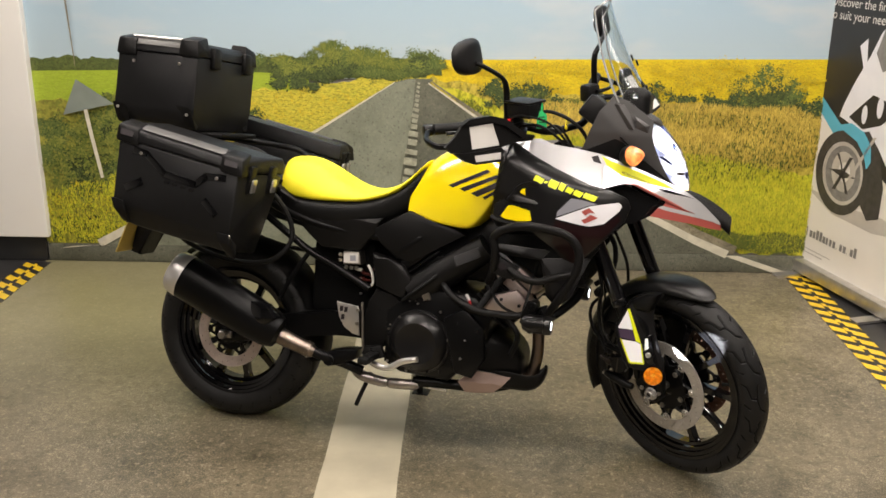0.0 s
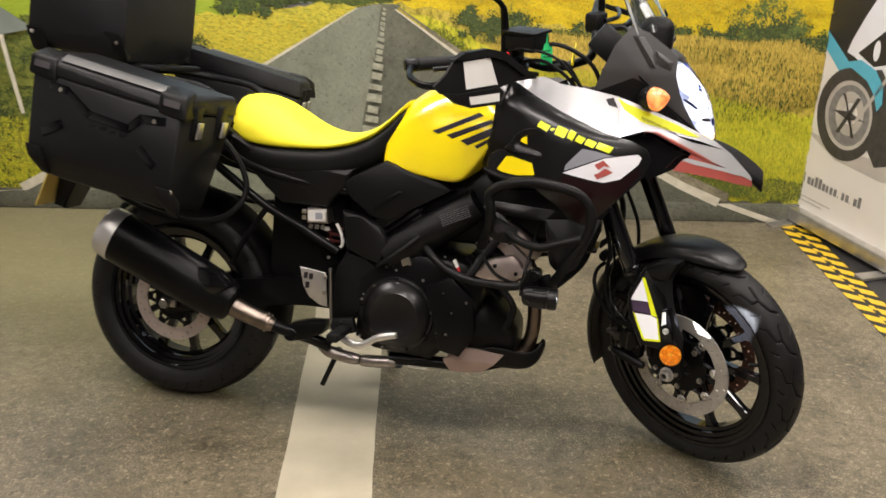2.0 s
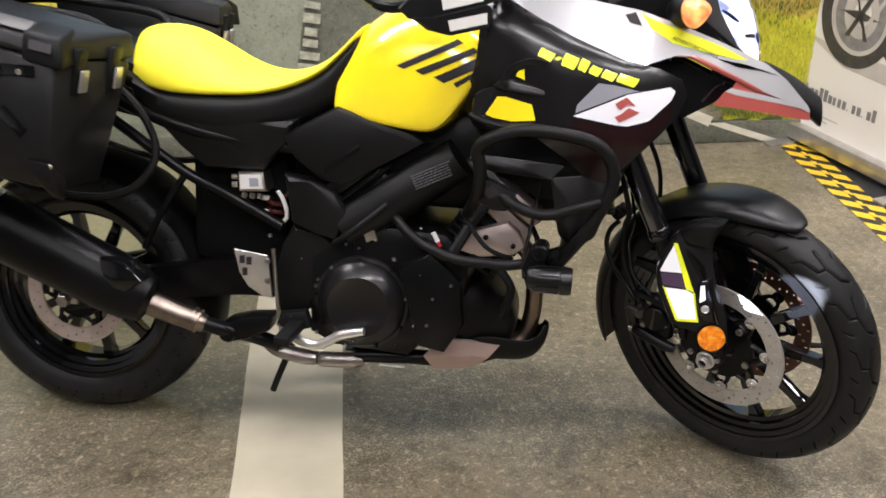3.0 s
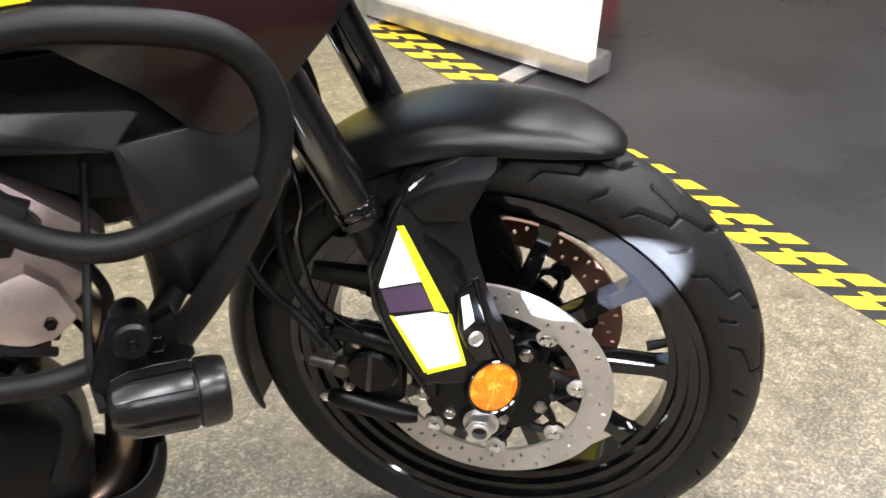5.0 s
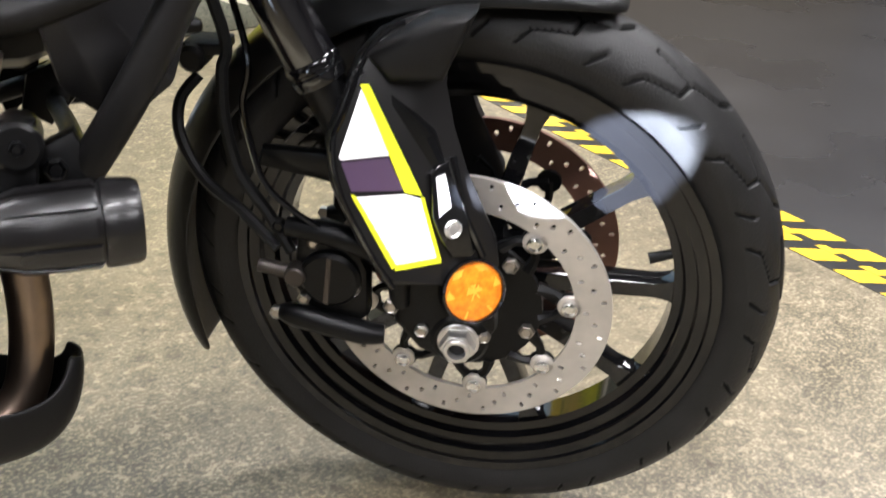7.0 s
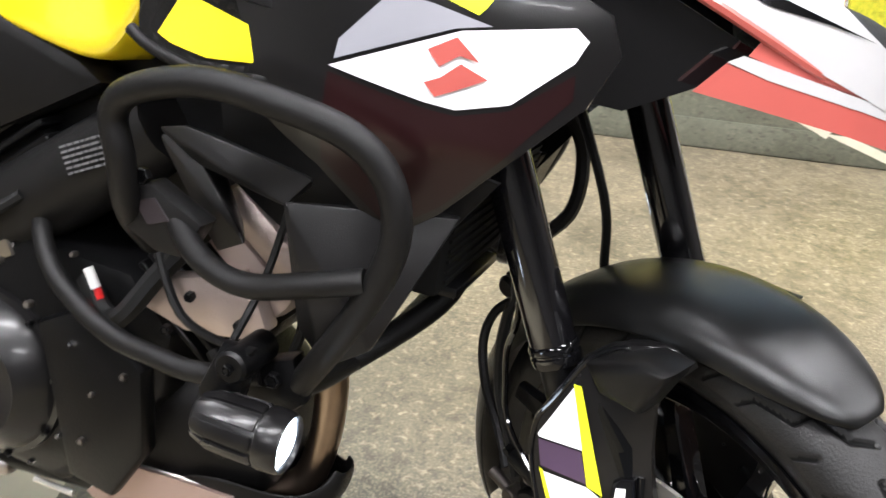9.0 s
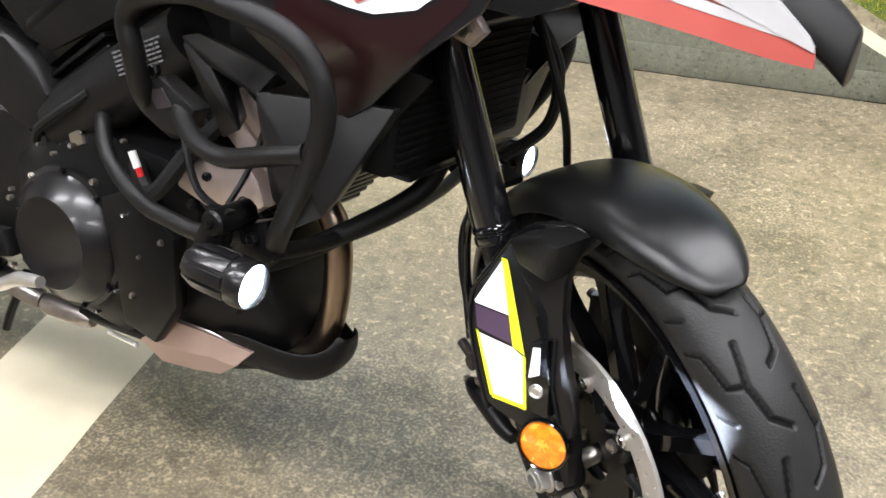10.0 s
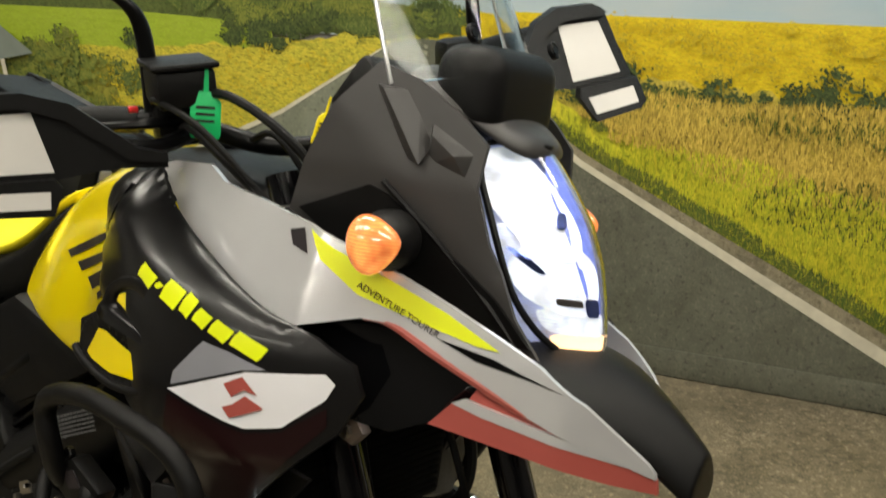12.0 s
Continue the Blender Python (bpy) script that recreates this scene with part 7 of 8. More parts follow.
prism(bm, [(-0.85, 0.48), (-0.80, 0.30), (-0.74, 0.29), (-0.70, 0.36), (-0.71, 0.46), (-0.78, 0.52)], -0.19, -0.16, 0.008)
part("generator_cover", bm, BLACK_METAL, eng)
for cx, cz, ang, nm in ((-0.66, 0.56, -38, "front"), (-0.93, 0.63, 38, "rear")):
    m = Matrix.Translation((cx, 0, cz)) @ Matrix.Rotation(radians(-ang), 4, "Y")
    for k in range(6):
        bm = bmesh.new()
        box(bm, -0.075, 0.075, -0.15, 0.15, -0.07 + k * 0.018, -0.062 + k * 0.018, 0.002, m, 1)
        part("fin", bm, BLACK_METAL, eng)
    bm = bmesh.new()
    box(bm, -0.06, 0.06, -0.135, 0.135, -0.08, 0.04, 0.01, m)
    part("cylinder", bm, BLACK_METAL, eng, "finned black cylinder")
    bm = bmesh.new()
    box(bm, -0.072, 0.072, -0.15, 0.15, 0.035, 0.075, 0.012, m)
    box(bm, -0.066, 0.066, -0.158, 0.158, 0.075, 0.12, 0.02, m)
    hd = part("cylinder_head", bm, ALU_ROUGH if nm == "front" else BLACK_METAL, eng, "cast pinkish alloy cylinder head" if nm == "front" else "")
bm = bmesh.new()
prism(bm, [(-0.732, 0.552), (-0.70, 0.572), (-0.615, 0.598), (-0.59, 0.578), (-0.575, 0.545), (-0.60, 0.525), (-0.672, 0.514), (-0.725, 0.527)], -0.172, -0.14, 0.01)
part("head_cover", bm, ALU_ROUGH, eng, "cast pinkish alloy head cover")
for p in ((-0.66, 0.565), (-0.60, 0.55), (-0.685, 0.52)):
    bolt("head_bolt", Vector((p[0], -0.182, p[1])), (0, -1, 0), 0.006, 0.008, BLACK_METAL, eng)
bm = bmesh.new()
prism(bm, [(-0.942, 0.564), (-0.918, 0.574), (-0.902, 0.539), (-0.927, 0.526)], -0.17, -0.14, 0.003)
prism(bm, [(-0.977, 0.562), (-0.966, 0.562), (-0.950, 0.520), (-0.960, 0.517)], -0.165, -0.145, 0.002)
part("sensor_box", bm, STEEL, eng, "small bright sensor block")
for pts, r in (([(-0.80, -0.17, 0.54), (-0.74, -0.2, 0.52), (-0.70, -0.18, 0.58), (-0.66, -0.15, 0.64)], 0.012), ([(-0.64, -0.16, 0.5), (-0.60, -0.17, 0.45), (-0.62, -0.16, 0.38)], 0.01),
               ([(-1.0, -0.17, 0.52), (-0.95, -0.2, 0.56), (-0.88, -0.18, 0.62)], 0.007), ([(-0.58, -0.12, 0.6), (-0.55, -0.14, 0.55), (-0.57, -0.14, 0.48)], 0.006), ([(-0.72, -0.17, 0.62), (-0.66, -0.2, 0.55), (-0.6, -0.18, 0.52)], 0.005)):
    bm = bmesh.new()
    tube(bm, pts, r, 8)
    part("engine_hose", bm, RUBBER_PART, eng)
for name, ends, r, m_, text in (("pale_plug", [(-0.772, -0.205, 0.572), (-0.761, -0.205, 0.552)], 0.0055, WHITE_LABEL, "small white connector"), ("red_plug", [(-0.761, -0.204, 0.552), (-0.755, -0.204, 0.541)], 0.0042, RED_GLASS, "small red connector end")):
    bm = bmesh.new()
    tube(bm, ends, r, 8, n=1)
    part(name, bm, m_, eng, text)
for k, p in enumerate([(-1.142, 0.53), (-1.068, 0.483), (-1.031, 0.437), (-1.035, 0.422), (-1.094, 0.344), (-1.124, 0.321), (-1.034, 0.312), (-0.948, 0.297), (-0.939, 0.518), (-0.901, 0.54), (-0.879, 0.565), (-0.802, 0.574), (-0.859, 0.499), (-0.80, 0.468), (-0.77, 0.415), (-0.781, 0.352), (-0.812, 0.348), (-0.968, 0.524), (-0.73, 0.45), (-0.85, 0.30)]):
    bolt("casing_bolt", Vector((p[0], -0.187, p[1])), (0.1, -1, 0.2), 0.0034 + 0.0014 * (k % 3 == 0), 0.009, CHROME if k % 3 == 1 else STEEL, eng, False, "", k % 4 > 0)

# ---- belly pan with bright plates
bm = bmesh.new()
loft(bm, [mirrored(h) for h in (
    [(-0.80, 0, 0.44), (-0.80, -0.10, 0.44), (-0.80, -0.152, 0.40), (-0.80, -0.155, 0.30), (-0.80, -0.115, 0.235), (-0.80, 0, 0.225)],
    [(-0.72, 0, 0.46), (-0.72, -0.10, 0.46), (-0.72, -0.138, 0.42), (-0.72, -0.138, 0.30), (-0.72, -0.10, 0.228), (-0.72, 0, 0.215)],
    [(-0.665, 0, 0.44), (-0.665, -0.09, 0.44), (-0.665, -0.118, 0.40), (-0.665, -0.118, 0.30), (-0.665, -0.08, 0.236), (-0.665, 0, 0.222)],
    [(-0.615, 0, 0.40), (-0.615, -0.08, 0.40), (-0.615, -0.098, 0.37), (-0.615, -0.098, 0.31), (-0.615, -0.07, 0.262), (-0.615, 0, 0.255)],
    [(-0.59, 0, 0.36), (-0.59, -0.06, 0.36), (-0.59, -0.085, 0.345), (-0.59, -0.085, 0.315), (-0.59, -0.06, 0.295), (-0.59, 0, 0.29)])])
belly = subsurf(part("belly_pan", bm, BLACK_PLASTIC, bike, "black belly pan", 80), 2)
bpy.context.view_layer.update()
for s in (-1, 1):
    bm = bmesh.new()
    face = both(lambda x, z: -0.158 + 0.28 * (x + 0.784) + (0.5 * (0.268 - z) if z < 0.268 else 0.12 * (z - 0.268)), s)
    shell(bm, [(-0.746, 0.311), (-0.692, 0.305), (-0.622, 0.293), (-0.646, 0.263), (-0.676, 0.237), (-0.72, 0.231), (-0.768, 0.231), (-0.789, 0.27)], face, 0.008)
    plate = part("belly_plate", bm, SKID_PLATE, belly, "pinkish alloy corner plate", 12)
    bm = bmesh.new()
    tube(bm, [(x, face(x, z) + s * 0.001, z) for x, z in ((-0.787, 0.270), (-0.746, 0.310), (-0.692, 0.304), (-0.624, 0.292))], 0.0022, 6, n=1)
    part("plate_edge", bm, ALU, plate, "bright worn upper edge")
bm = bmesh.new()
rows = []
for x, z, hw, rise in ((-0.68, 0.236, 0.10, 0.075), (-0.645, 0.242, 0.095, 0.075), (-0.614, 0.242, 0.086, 0.072), (-0.586, 0.241, 0.076, 0.066), (-0.558, 0.246, 0.062, 0.055), (-0.536, 0.262, 0.046, 0.04), (-0.522, 0.292, 0.03, 0.02), (-0.518, 0.325, 0.018, 0.004)):
    rows.append([bm.verts.new((x - 0.012 * abs(u) ** 3, -0.025 + hw * math.sin(u * 1.5), z + rise * abs(u) ** 2.6)) for u in np.linspace(-1, 1, 13)])
for p, q in zip(rows, rows[1:]):
    for i in range(12):
        bm.faces.new([p[i], p[i + 1], q[i + 1], q[i]])
bmesh.ops.recalc_face_normals(bm, faces=bm.faces)
bmesh.ops.solidify(bm, geom=list(bm.faces), thickness=0.005)
subsurf(part("belly_scoop", bm, BLACK_PLASTIC, belly, "open black scoop round the pipe bend", 80), 2)

# ---- exhaust
bm = bmesh.new()
tube(bm, [(-0.64, -0.02, 0.525), (-0.60, -0.02, 0.515), (-0.565, -0.02, 0.475), (-0.555, -0.02, 0.40), (-0.559, -0.02, 0.335), (-0.575, -0.025, 0.285), (-0.615, -0.035, 0.26), (-0.66, -0.06, 0.255)], 0.0205, 20)
part("exhaust_header", bm, HEADER, bike, "heat-tinted steel exhaust header")
bm = bmesh.new()
tube(bm, [(-0.64, -0.06, 0.255), (-0.72, -0.09, 0.24), (-0.85, -0.105, 0.24), (-0.96, -0.115, 0.236)], 0.018, 14)
part("collector_pipe", bm, BLACK_METAL, bike, "black pipe under the engine")
bm = bmesh.new()
tube(bm, [(-1.175, -0.125, 0.245), (-1.150, -0.124, 0.234), (-1.12, -0.123, 0.226), (-1.075, -0.122, 0.220), (-1.05, -0.122, 0.219)], [0.011, 0.018, 0.0185, 0.0185, 0.015], 18)
tube(bm, [(-1.046, -0.122, 0.219), (-1.036, -0.122, 0.219), (-0.99, -0.121, 0.221), (-0.955, -0.12, 0.224), (-0.938, -0.12, 0.226)], [0.015, 0.0185, 0.0185, 0.018, 0.011], 18)
part("catalyser", bm, CAT_STEEL, bike, "two short dull steel pipes below the footrest")
bm = bmesh.new()
tube(bm, [(-0.90, -0.125, 0.222), (-0.84, -0.125, 0.222)], 0.004, 6)
part("under_rod", bm, ALU, bike, "thin bright rod under the engine")
bm = bmesh.new()
tube(bm, [(-1.296, -0.2, 0.310), (-1.32, -0.205, 0.319), (-1.37, -0.213, 0.337), (-1.43, -0.222, 0.362)], [0.02, 0.025, 0.027, 0.031], 18)
for f in (0.0, 0.012):
    lathe(bm, [(0.024, -0.004), (0.0285, -0.003), (0.0285, 0.003), (0.024, 0.004)], (-1.312 - f, -0.203, 0.316 + f * 0.4), (-0.36, -0.03, 0.14), 20)
part("link_pipe", bm, PIPE_STEEL, bike, "bright steel link pipe with a banded flange")
bm = bmesh.new()
box(bm, -1.37, -1.13, -0.09, 0.09, 0.425, 0.70, 0.03)
box(bm, -1.13, -0.98, -0.07, 0.07, 0.36, 0.70, 0.03)
part("inner_mudguard", bm, SHADE_BLACK, bike, "black inner mudguard and battery box")
bm = bmesh.new()
tube(bm, [(-1.14, -0.135, 0.25), (-1.2, -0.155, 0.275), (-1.25, -0.185, 0.294), (-1.30, -0.203, 0.312)], 0.018, 14)
prism(bm, [(-1.285, 0.29), (-1.25, 0.262), (-1.2, 0.275), (-1.15, 0.30), (-1.14, 0.335), (-1.2, 0.33), (-1.25, 0.315)], -0.19, -0.12, 0.01)
disc_solid(bm, (-1.245, -0.19, 0.288), (0, -1, 0), 0.02, 0.0, 0.01, 16, 0.003)
part("pipe_joint", bm, BLACK_METAL, bike, "black pipe joint and linkage")
bm = bmesh.new()
md = Vector((-0.36, -0.03, 0.165)).normalized()
m0 = Vector((-1.458, -0.235, 0.386))
lathe(bm, [(0.03, -0.055), (0.055, -0.045), (0.068, -0.01), (0.074, 0.05), (0.077, 0.2), (0.078, 0.345), (0.0, 0.345)], m0, md, 36)
bm.transform(Matrix.Translation(m0) @ Matrix.Diagonal((1, 0.85, 1.0, 1)) @ Matrix.Translation(-m0))
mf = part("muffler", bm, BLACK_METAL, bike, "black oval muffler with silver end")
bm = bmesh.new()
lathe(bm, [(0.0, 0.375), (0.03, 0.375), (0.034, 0.395), (0.064, 0.395), (0.075, 0.382), (0.0795, 0.345), (0.078, 0.34), (0.0, 0.34)], m0, md, 36)
bm.transform(Matrix.Translation(m0) @ Matrix.Diagonal((1, 0.85, 1.0, 1)) @ Matrix.Translation(-m0))
part("muffler_end", bm, MUFF_END, mf, "satin silver end cap")
bm = bmesh.new()
prism(bm, [(-1.50, 0.475), (-1.44, 0.47), (-1.40, 0.43), (-1.44, 0.40), (-1.50, 0.40)], -0.295, -0.24, 0.012)
part("heat_shield", bm, BLACK_GLOSS, mf, "gloss black heat shield")

# ---- frame, covers, swingarm
for s in (-1, 1):
    bm = bmesh.new()
    prism(bm, [(-1.13, 0.75), (-1.005, 0.82), (-0.836, 0.776), (-0.80, 0.755), (-0.985, 0.645), (-1.04, 0.655), (-1.10, 0.70)], s * 0.10, s * 0.156, 0.015)
    part("side_cover", bm, BLACK_PLASTIC, bike, "black textured side cover below the seat")
    bm = bmesh.new()
    tube(bm, [(-0.98, s * 0.127, 0.547), (-0.87, s * 0.132, 0.622), (-0.73, s * 0.137, 0.727)], [0.05, 0.052, 0.046], 16)
    sp = part("frame_cover", bm, BLACK_PLASTIC, bike, "black tubular frame cover with warning print")
    bm = bmesh.new()
    prism(bm, [(-1.118, 0.668), (-1.06, 0.655), (-1.005, 0.636), (-0.975, 0.59), (-0.995, 0.523), (-1.045, 0.54), (-1.10, 0.558)], s * 0.12, s * 0.172, 0.012)
    prism(bm, [(-1.10, 0.553), (-1.045, 0.536), (-0.996, 0.518), (-1.03, 0.46), (-1.05, 0.36), (-1.10, 0.32), (-1.14, 0.345), (-1.15, 0.42), (-1.125, 0.50)], s * 0.11, s * 0.158, 0.012)
    part("pivot_plate", bm, BLACK_PLASTIC, bike, "black pivot plate")
    bm = bmesh.new()
    tube(bm, [(-1.13, s * 0.14, 0.54), (-1.25, s * 0.14, 0.60), (-1.36, s * 0.14, 0.65), (-1.5, s * 0.14, 0.74), (-1.65, s * 0.12, 0.83)], 0.013, 10)
    tube(bm, [(-1.1, s * 0.13, 0.72), (-1.3, s * 0.14, 0.74), (-1.5, s * 0.14, 0.80), (-1.72, s * 0.12, 0.92)], 0.016, 10)
    tube(bm, [(-1.36, s * 0.14, 0.645), (-1.42, s * 0.16, 0.54), (-1.45, s * 0.17, 0.47)], 0.009, 8)
    part("rear_frame", bm, BLACK_METAL, bike)
    bm = bmesh.new()
    prism(bm, [(-1.10, 0.46), (-1.09, 0.36), (-1.25, 0.36), (-1.45, 0.33), (-1.68, 0.275), (-1.71, 0.30), (-1.69, 0.355), (-1.5, 0.40), (-1.3, 0.44)], s * 0.085, s * 0.125, 0.012)
    part("swingarm", bm, BLACK_METAL, bike)
    # pannier rail
    bm = bmesh.new()
    tube(bm, [(-1.40, s * 0.20, 0.72), (-1.45, s * 0.23, 0.62), (-1.6, s * 0.235, 0.60), (-1.8, s * 0.235, 0.66), (-1.86, s * 0.235, 0.8), (-1.78, s * 0.22, 0.92), (-1.5, s * 0.22, 0.86)], 0.009, 8, closed=True)
    part("pannier_rail", bm, BLACK_BAR, bike)
bm = bmesh.new()
rng = random.Random(41)
for k in range(6):
    x = -0.046
    while x < 0.04:
        w = rng.uniform(0.004, 0.011)
        box(bm, x, x + w, -0.0006, 0.0006, -0.017 + k * 0.0058, -0.0145 + k * 0.0058)
        x += w + 0.0022
bm.transform(Matrix.Translation((-0.782, -0.186, 0.694)) @ Matrix.Rotation(radians(-26), 4, "Y"))
part("warning_print", bm, DIM_PRINT, bike, "dim grey warning print bars", 0)
bm = bmesh.new()
prism(bm, [(-1.228, 0.662), (-1.168, 0.666), (-1.160, 0.622), (-1.226, 0.617)], -0.158, -0.10, 0.005)
ab = part("modulator", bm, STEEL, bike, "bright brake modulator with a pale label")
bm = bmesh.new()
prism(bm, [(-1.223, 0.657), (-1.173, 0.660), (-1.168, 0.628), (-1.221, 0.624)], -0.1605, -0.1585)
part("label", bm, PATCH_GREY, ab, "pale lilac-grey label", 0)
bm = bmesh.new()
prism(bm, [(-1.200, 0.651), (-1.180, 0.653), (-1.178, 0.634), (-1.199, 0.632)], -0.162, -0.1607)
part("printed_square", bm, GREY_DECAL, ab, "", 0)
for p, ax_ in (((-1.236, -0.14, 0.648), (-1, -0.4, 0)), ((-1.236, -0.14, 0.630), (-1, -0.4, 0)), ((-1.218, -0.14, 0.612), (-0.2, -0.4, -1)), ((-1.200, -0.14, 0.612), (0, -0.4, -1)), ((-1.182, -0.14, 0.613), (0, -0.4, -1))):
    bolt("port", Vector(p), ax_, 0.007, 0.012, STEEL, ab)
bm = bmesh.new()
tube(bm, [(-1.143, -0.13, 0.620), (-1.130, -0.135, 0.602), (-1.121, -0.138, 0.579), (-1.121, -0.137, 0.560), (-1.132, -0.13, 0.547)], 0.005, 8)
part("pale_hose", bm, PATCH_GREY, bike, "short pale hose")
bm = bmesh.new()
tube(bm, [(-1.156 + 0.020 * math.cos(a * 0.7), -0.10 + 0.020 * math.sin(a * 0.7), 0.602 - a * 0.0022) for a in range(28)], 0.005, 6, n=2)
part("rear_spring", bm, SPRING_RED, bike, "dark red rear shock spring")
for pz in (0.596, 0.562):
    bm = bmesh.new()
    box(bm, -1.183, -1.166, -0.135, -0.12, pz, pz + 0.011, 0.003)
    part("pale_clip", bm, PATCH_GREY, bike, "small pale clip")
for s in (-1, 1):
    bm = bmesh.new()
    prism(bm, [(-1.51, 0.875), (-1.45, 0.79), (-1.36, 0.71), (-1.31, 0.665), (-1.17, 0.665), (-1.12, 0.735), (-1.09, 0.79), (-1.2, 0.76), (-1.35, 0.775), (-1.47, 0.86)], s * 0.10, s * 0.152, 0.014)
    part("tail_side", bm, BLACK_PLASTIC, bike, "black panel below the seat")
# heel guard, peg and brake pedal
bm = bmesh.new()
prism(bm, [(-1.222, 0.497), (-1.176, 0.491), (-1.143, 0.488), (-1.139, 0.437), (-1.133, 0.388), (-1.157, 0.392), (-1.19, 0.412), (-1.210, 0.444)], -0.205, -0.199, 0.002)
hgd = part("heel_guard", bm, ALU, bike, "bright alloy heel guard with slots")
for px, pz in ((-1.202, 0.474), (-1.186, 0.472), (-1.196, 0.446)):
    bm = bmesh.new()
    prism(bm, [(px - 0.006, pz - 0.009), (px + 0.005, pz - 0.008), (px + 0.006, pz + 0.01), (px - 0.006, pz + 0.009)], -0.2065, -0.2052)
    part("slot", bm, DARK_DECAL, hgd, "", 0)
for pz in (0.475, 0.43):
    bolt("guard_bolt", Vector((-1.143, -0.205, pz)), (0, -1, 0), 0.007, 0.006, STEEL, hgd)
for s in (-1, 1):
    bm = bmesh.new()
    prism(bm, [(-1.12, 0.35), (-1.06, 0.36), (-1.045, 0.32), (-1.09, 0.305), (-1.13, 0.32)], s * 0.165, s * 0.19, 0.006)
    box(bm, -1.095, -1.06, s * 0.255 - 0.06, s * 0.255 + 0.06, 0.318, 0.34, 0.005)
    part("foot_peg", bm, RUBBER_PART, bike, "black foot peg")
bm = bmesh.new()
tube(bm, [(-1.10, -0.2, 0.312), (-1.06, -0.225, 0.302), (-1.015, -0.235, 0.30), (-0.965, -0.235, 0.328), (-0.912, -0.24, 0.343)], [0.010, 0.011, 0.010, 0.011, 0.009], 10)
part("brake_pedal", bm, ALU, bike, "alloy rear brake pedal")
bm = bmesh.new()
tube(bm, [(-1.135, -0.19, 0.50), (-1.128, -0.185, 0.38), (-1.12, -0.18, 0.30)], 0.005, 8)
part("pedal_rod", bm, STEEL, bike)
bm = bmesh.new()
tube(bm, [(-1.05, 0.15, 0.27), (-1.06, 0.25, 0.17), (-1.07, 0.345, 0.072)], 0.013, 10)
box(bm, -1.10, -1.035, 0.33, 0.385, 0.058, 0.07, 0.003, Matrix.Translation((-1.07, 0.355, 0.062)) @ Matrix.Rotation(radians(12.2), 4, "X") @ Matrix.Translation((1.07, -0.355, -0.062)))
part("side_stand", bm, BLACK_METAL, bike)
bm = bmesh.new()
tube(bm, [(-1.12, -0.1, 0.24), (-1.15, -0.11, 0.16), (-1.165, -0.11, 0.12)], 0.008, 8)
part("centre_stand_foot", bm, BLACK_METAL, bike)
# chain guard, hugger, tail, plate
bm = bmesh.new()
rows = []
for ph in range(-12, 136, 10):
    a = radians(ph)
    rows.append([bm.verts.new((RC.x + (0.352 - 0.03 * abs(u) ** 3) * math.cos(a), 0.085 * u, RC.z + (0.352 - 0.03 * abs(u) ** 3) * math.sin(a))) for u in np.linspace(-1, 1, 9)])
for p, q in zip(rows, rows[1:]):
    for i in range(8):
        bm.faces.new([p[i], p[i + 1], q[i + 1], q[i]])
bmesh.ops.solidify(bm, geom=list(bm.faces), thickness=0.004)
part("rear_hugger", bm, BLACK_PLASTIC, bike)
bm = bmesh.new()
loft(bm, [mirrored([(x, 0, z), (x, -w, z - 0.01), (x, -w, z - 0.06), (x, 0, z - 0.08)]) for x, z, w in ((-1.45, 0.88, 0.12), (-1.6, 0.94, 0.12), (-1.8, 1.0, 0.1), (-1.95, 1.01, 0.07))])
part("tail", bm, BLACK_PLASTIC, bike)
bm = bmesh.new()
prism(bm, [(-1.9, 0.98), (-1.97, 0.96), (-2.10, 0.70), (-2.13, 0.56), (-2.09, 0.55), (-2.03, 0.68), (-1.88, 0.88)], -0.05, 0.05, 0.008)
tl = part("plate_carrier", bm, BLACK_PLASTIC, bike, "black number plate carrier")
bm = bmesh.new()
box(bm, -0.003, 0.003, -0.11, 0.11, -0.075, 0.075, 0.002, Matrix.Translation((-2.125, 0, 0.63)) @ Matrix.Rotation(radians(22), 4, "Y"))
part("number_plate", bm, PLATE_YELLOW, bike, "yellow plate")
bm = bmesh.new()
tube(bm, [(-1.50, -0.14, 0.93), (-1.56, -0.18, 0.98), (-1.72, -0.18, 1.0), (-1.8, -0.1, 1.01), (-1.8, 0.1, 1.01), (-1.72, 0.18, 1.0), (-1.56, 0.18, 0.98), (-1.50, 0.14, 0.93)], 0.011, 10)
box(bm, -2.02, -1.72, -0.13, 0.13, 1.012, 1.03, 0.006)
part("luggage_rack", bm, BLACK_BAR, bike, "black luggage rack")

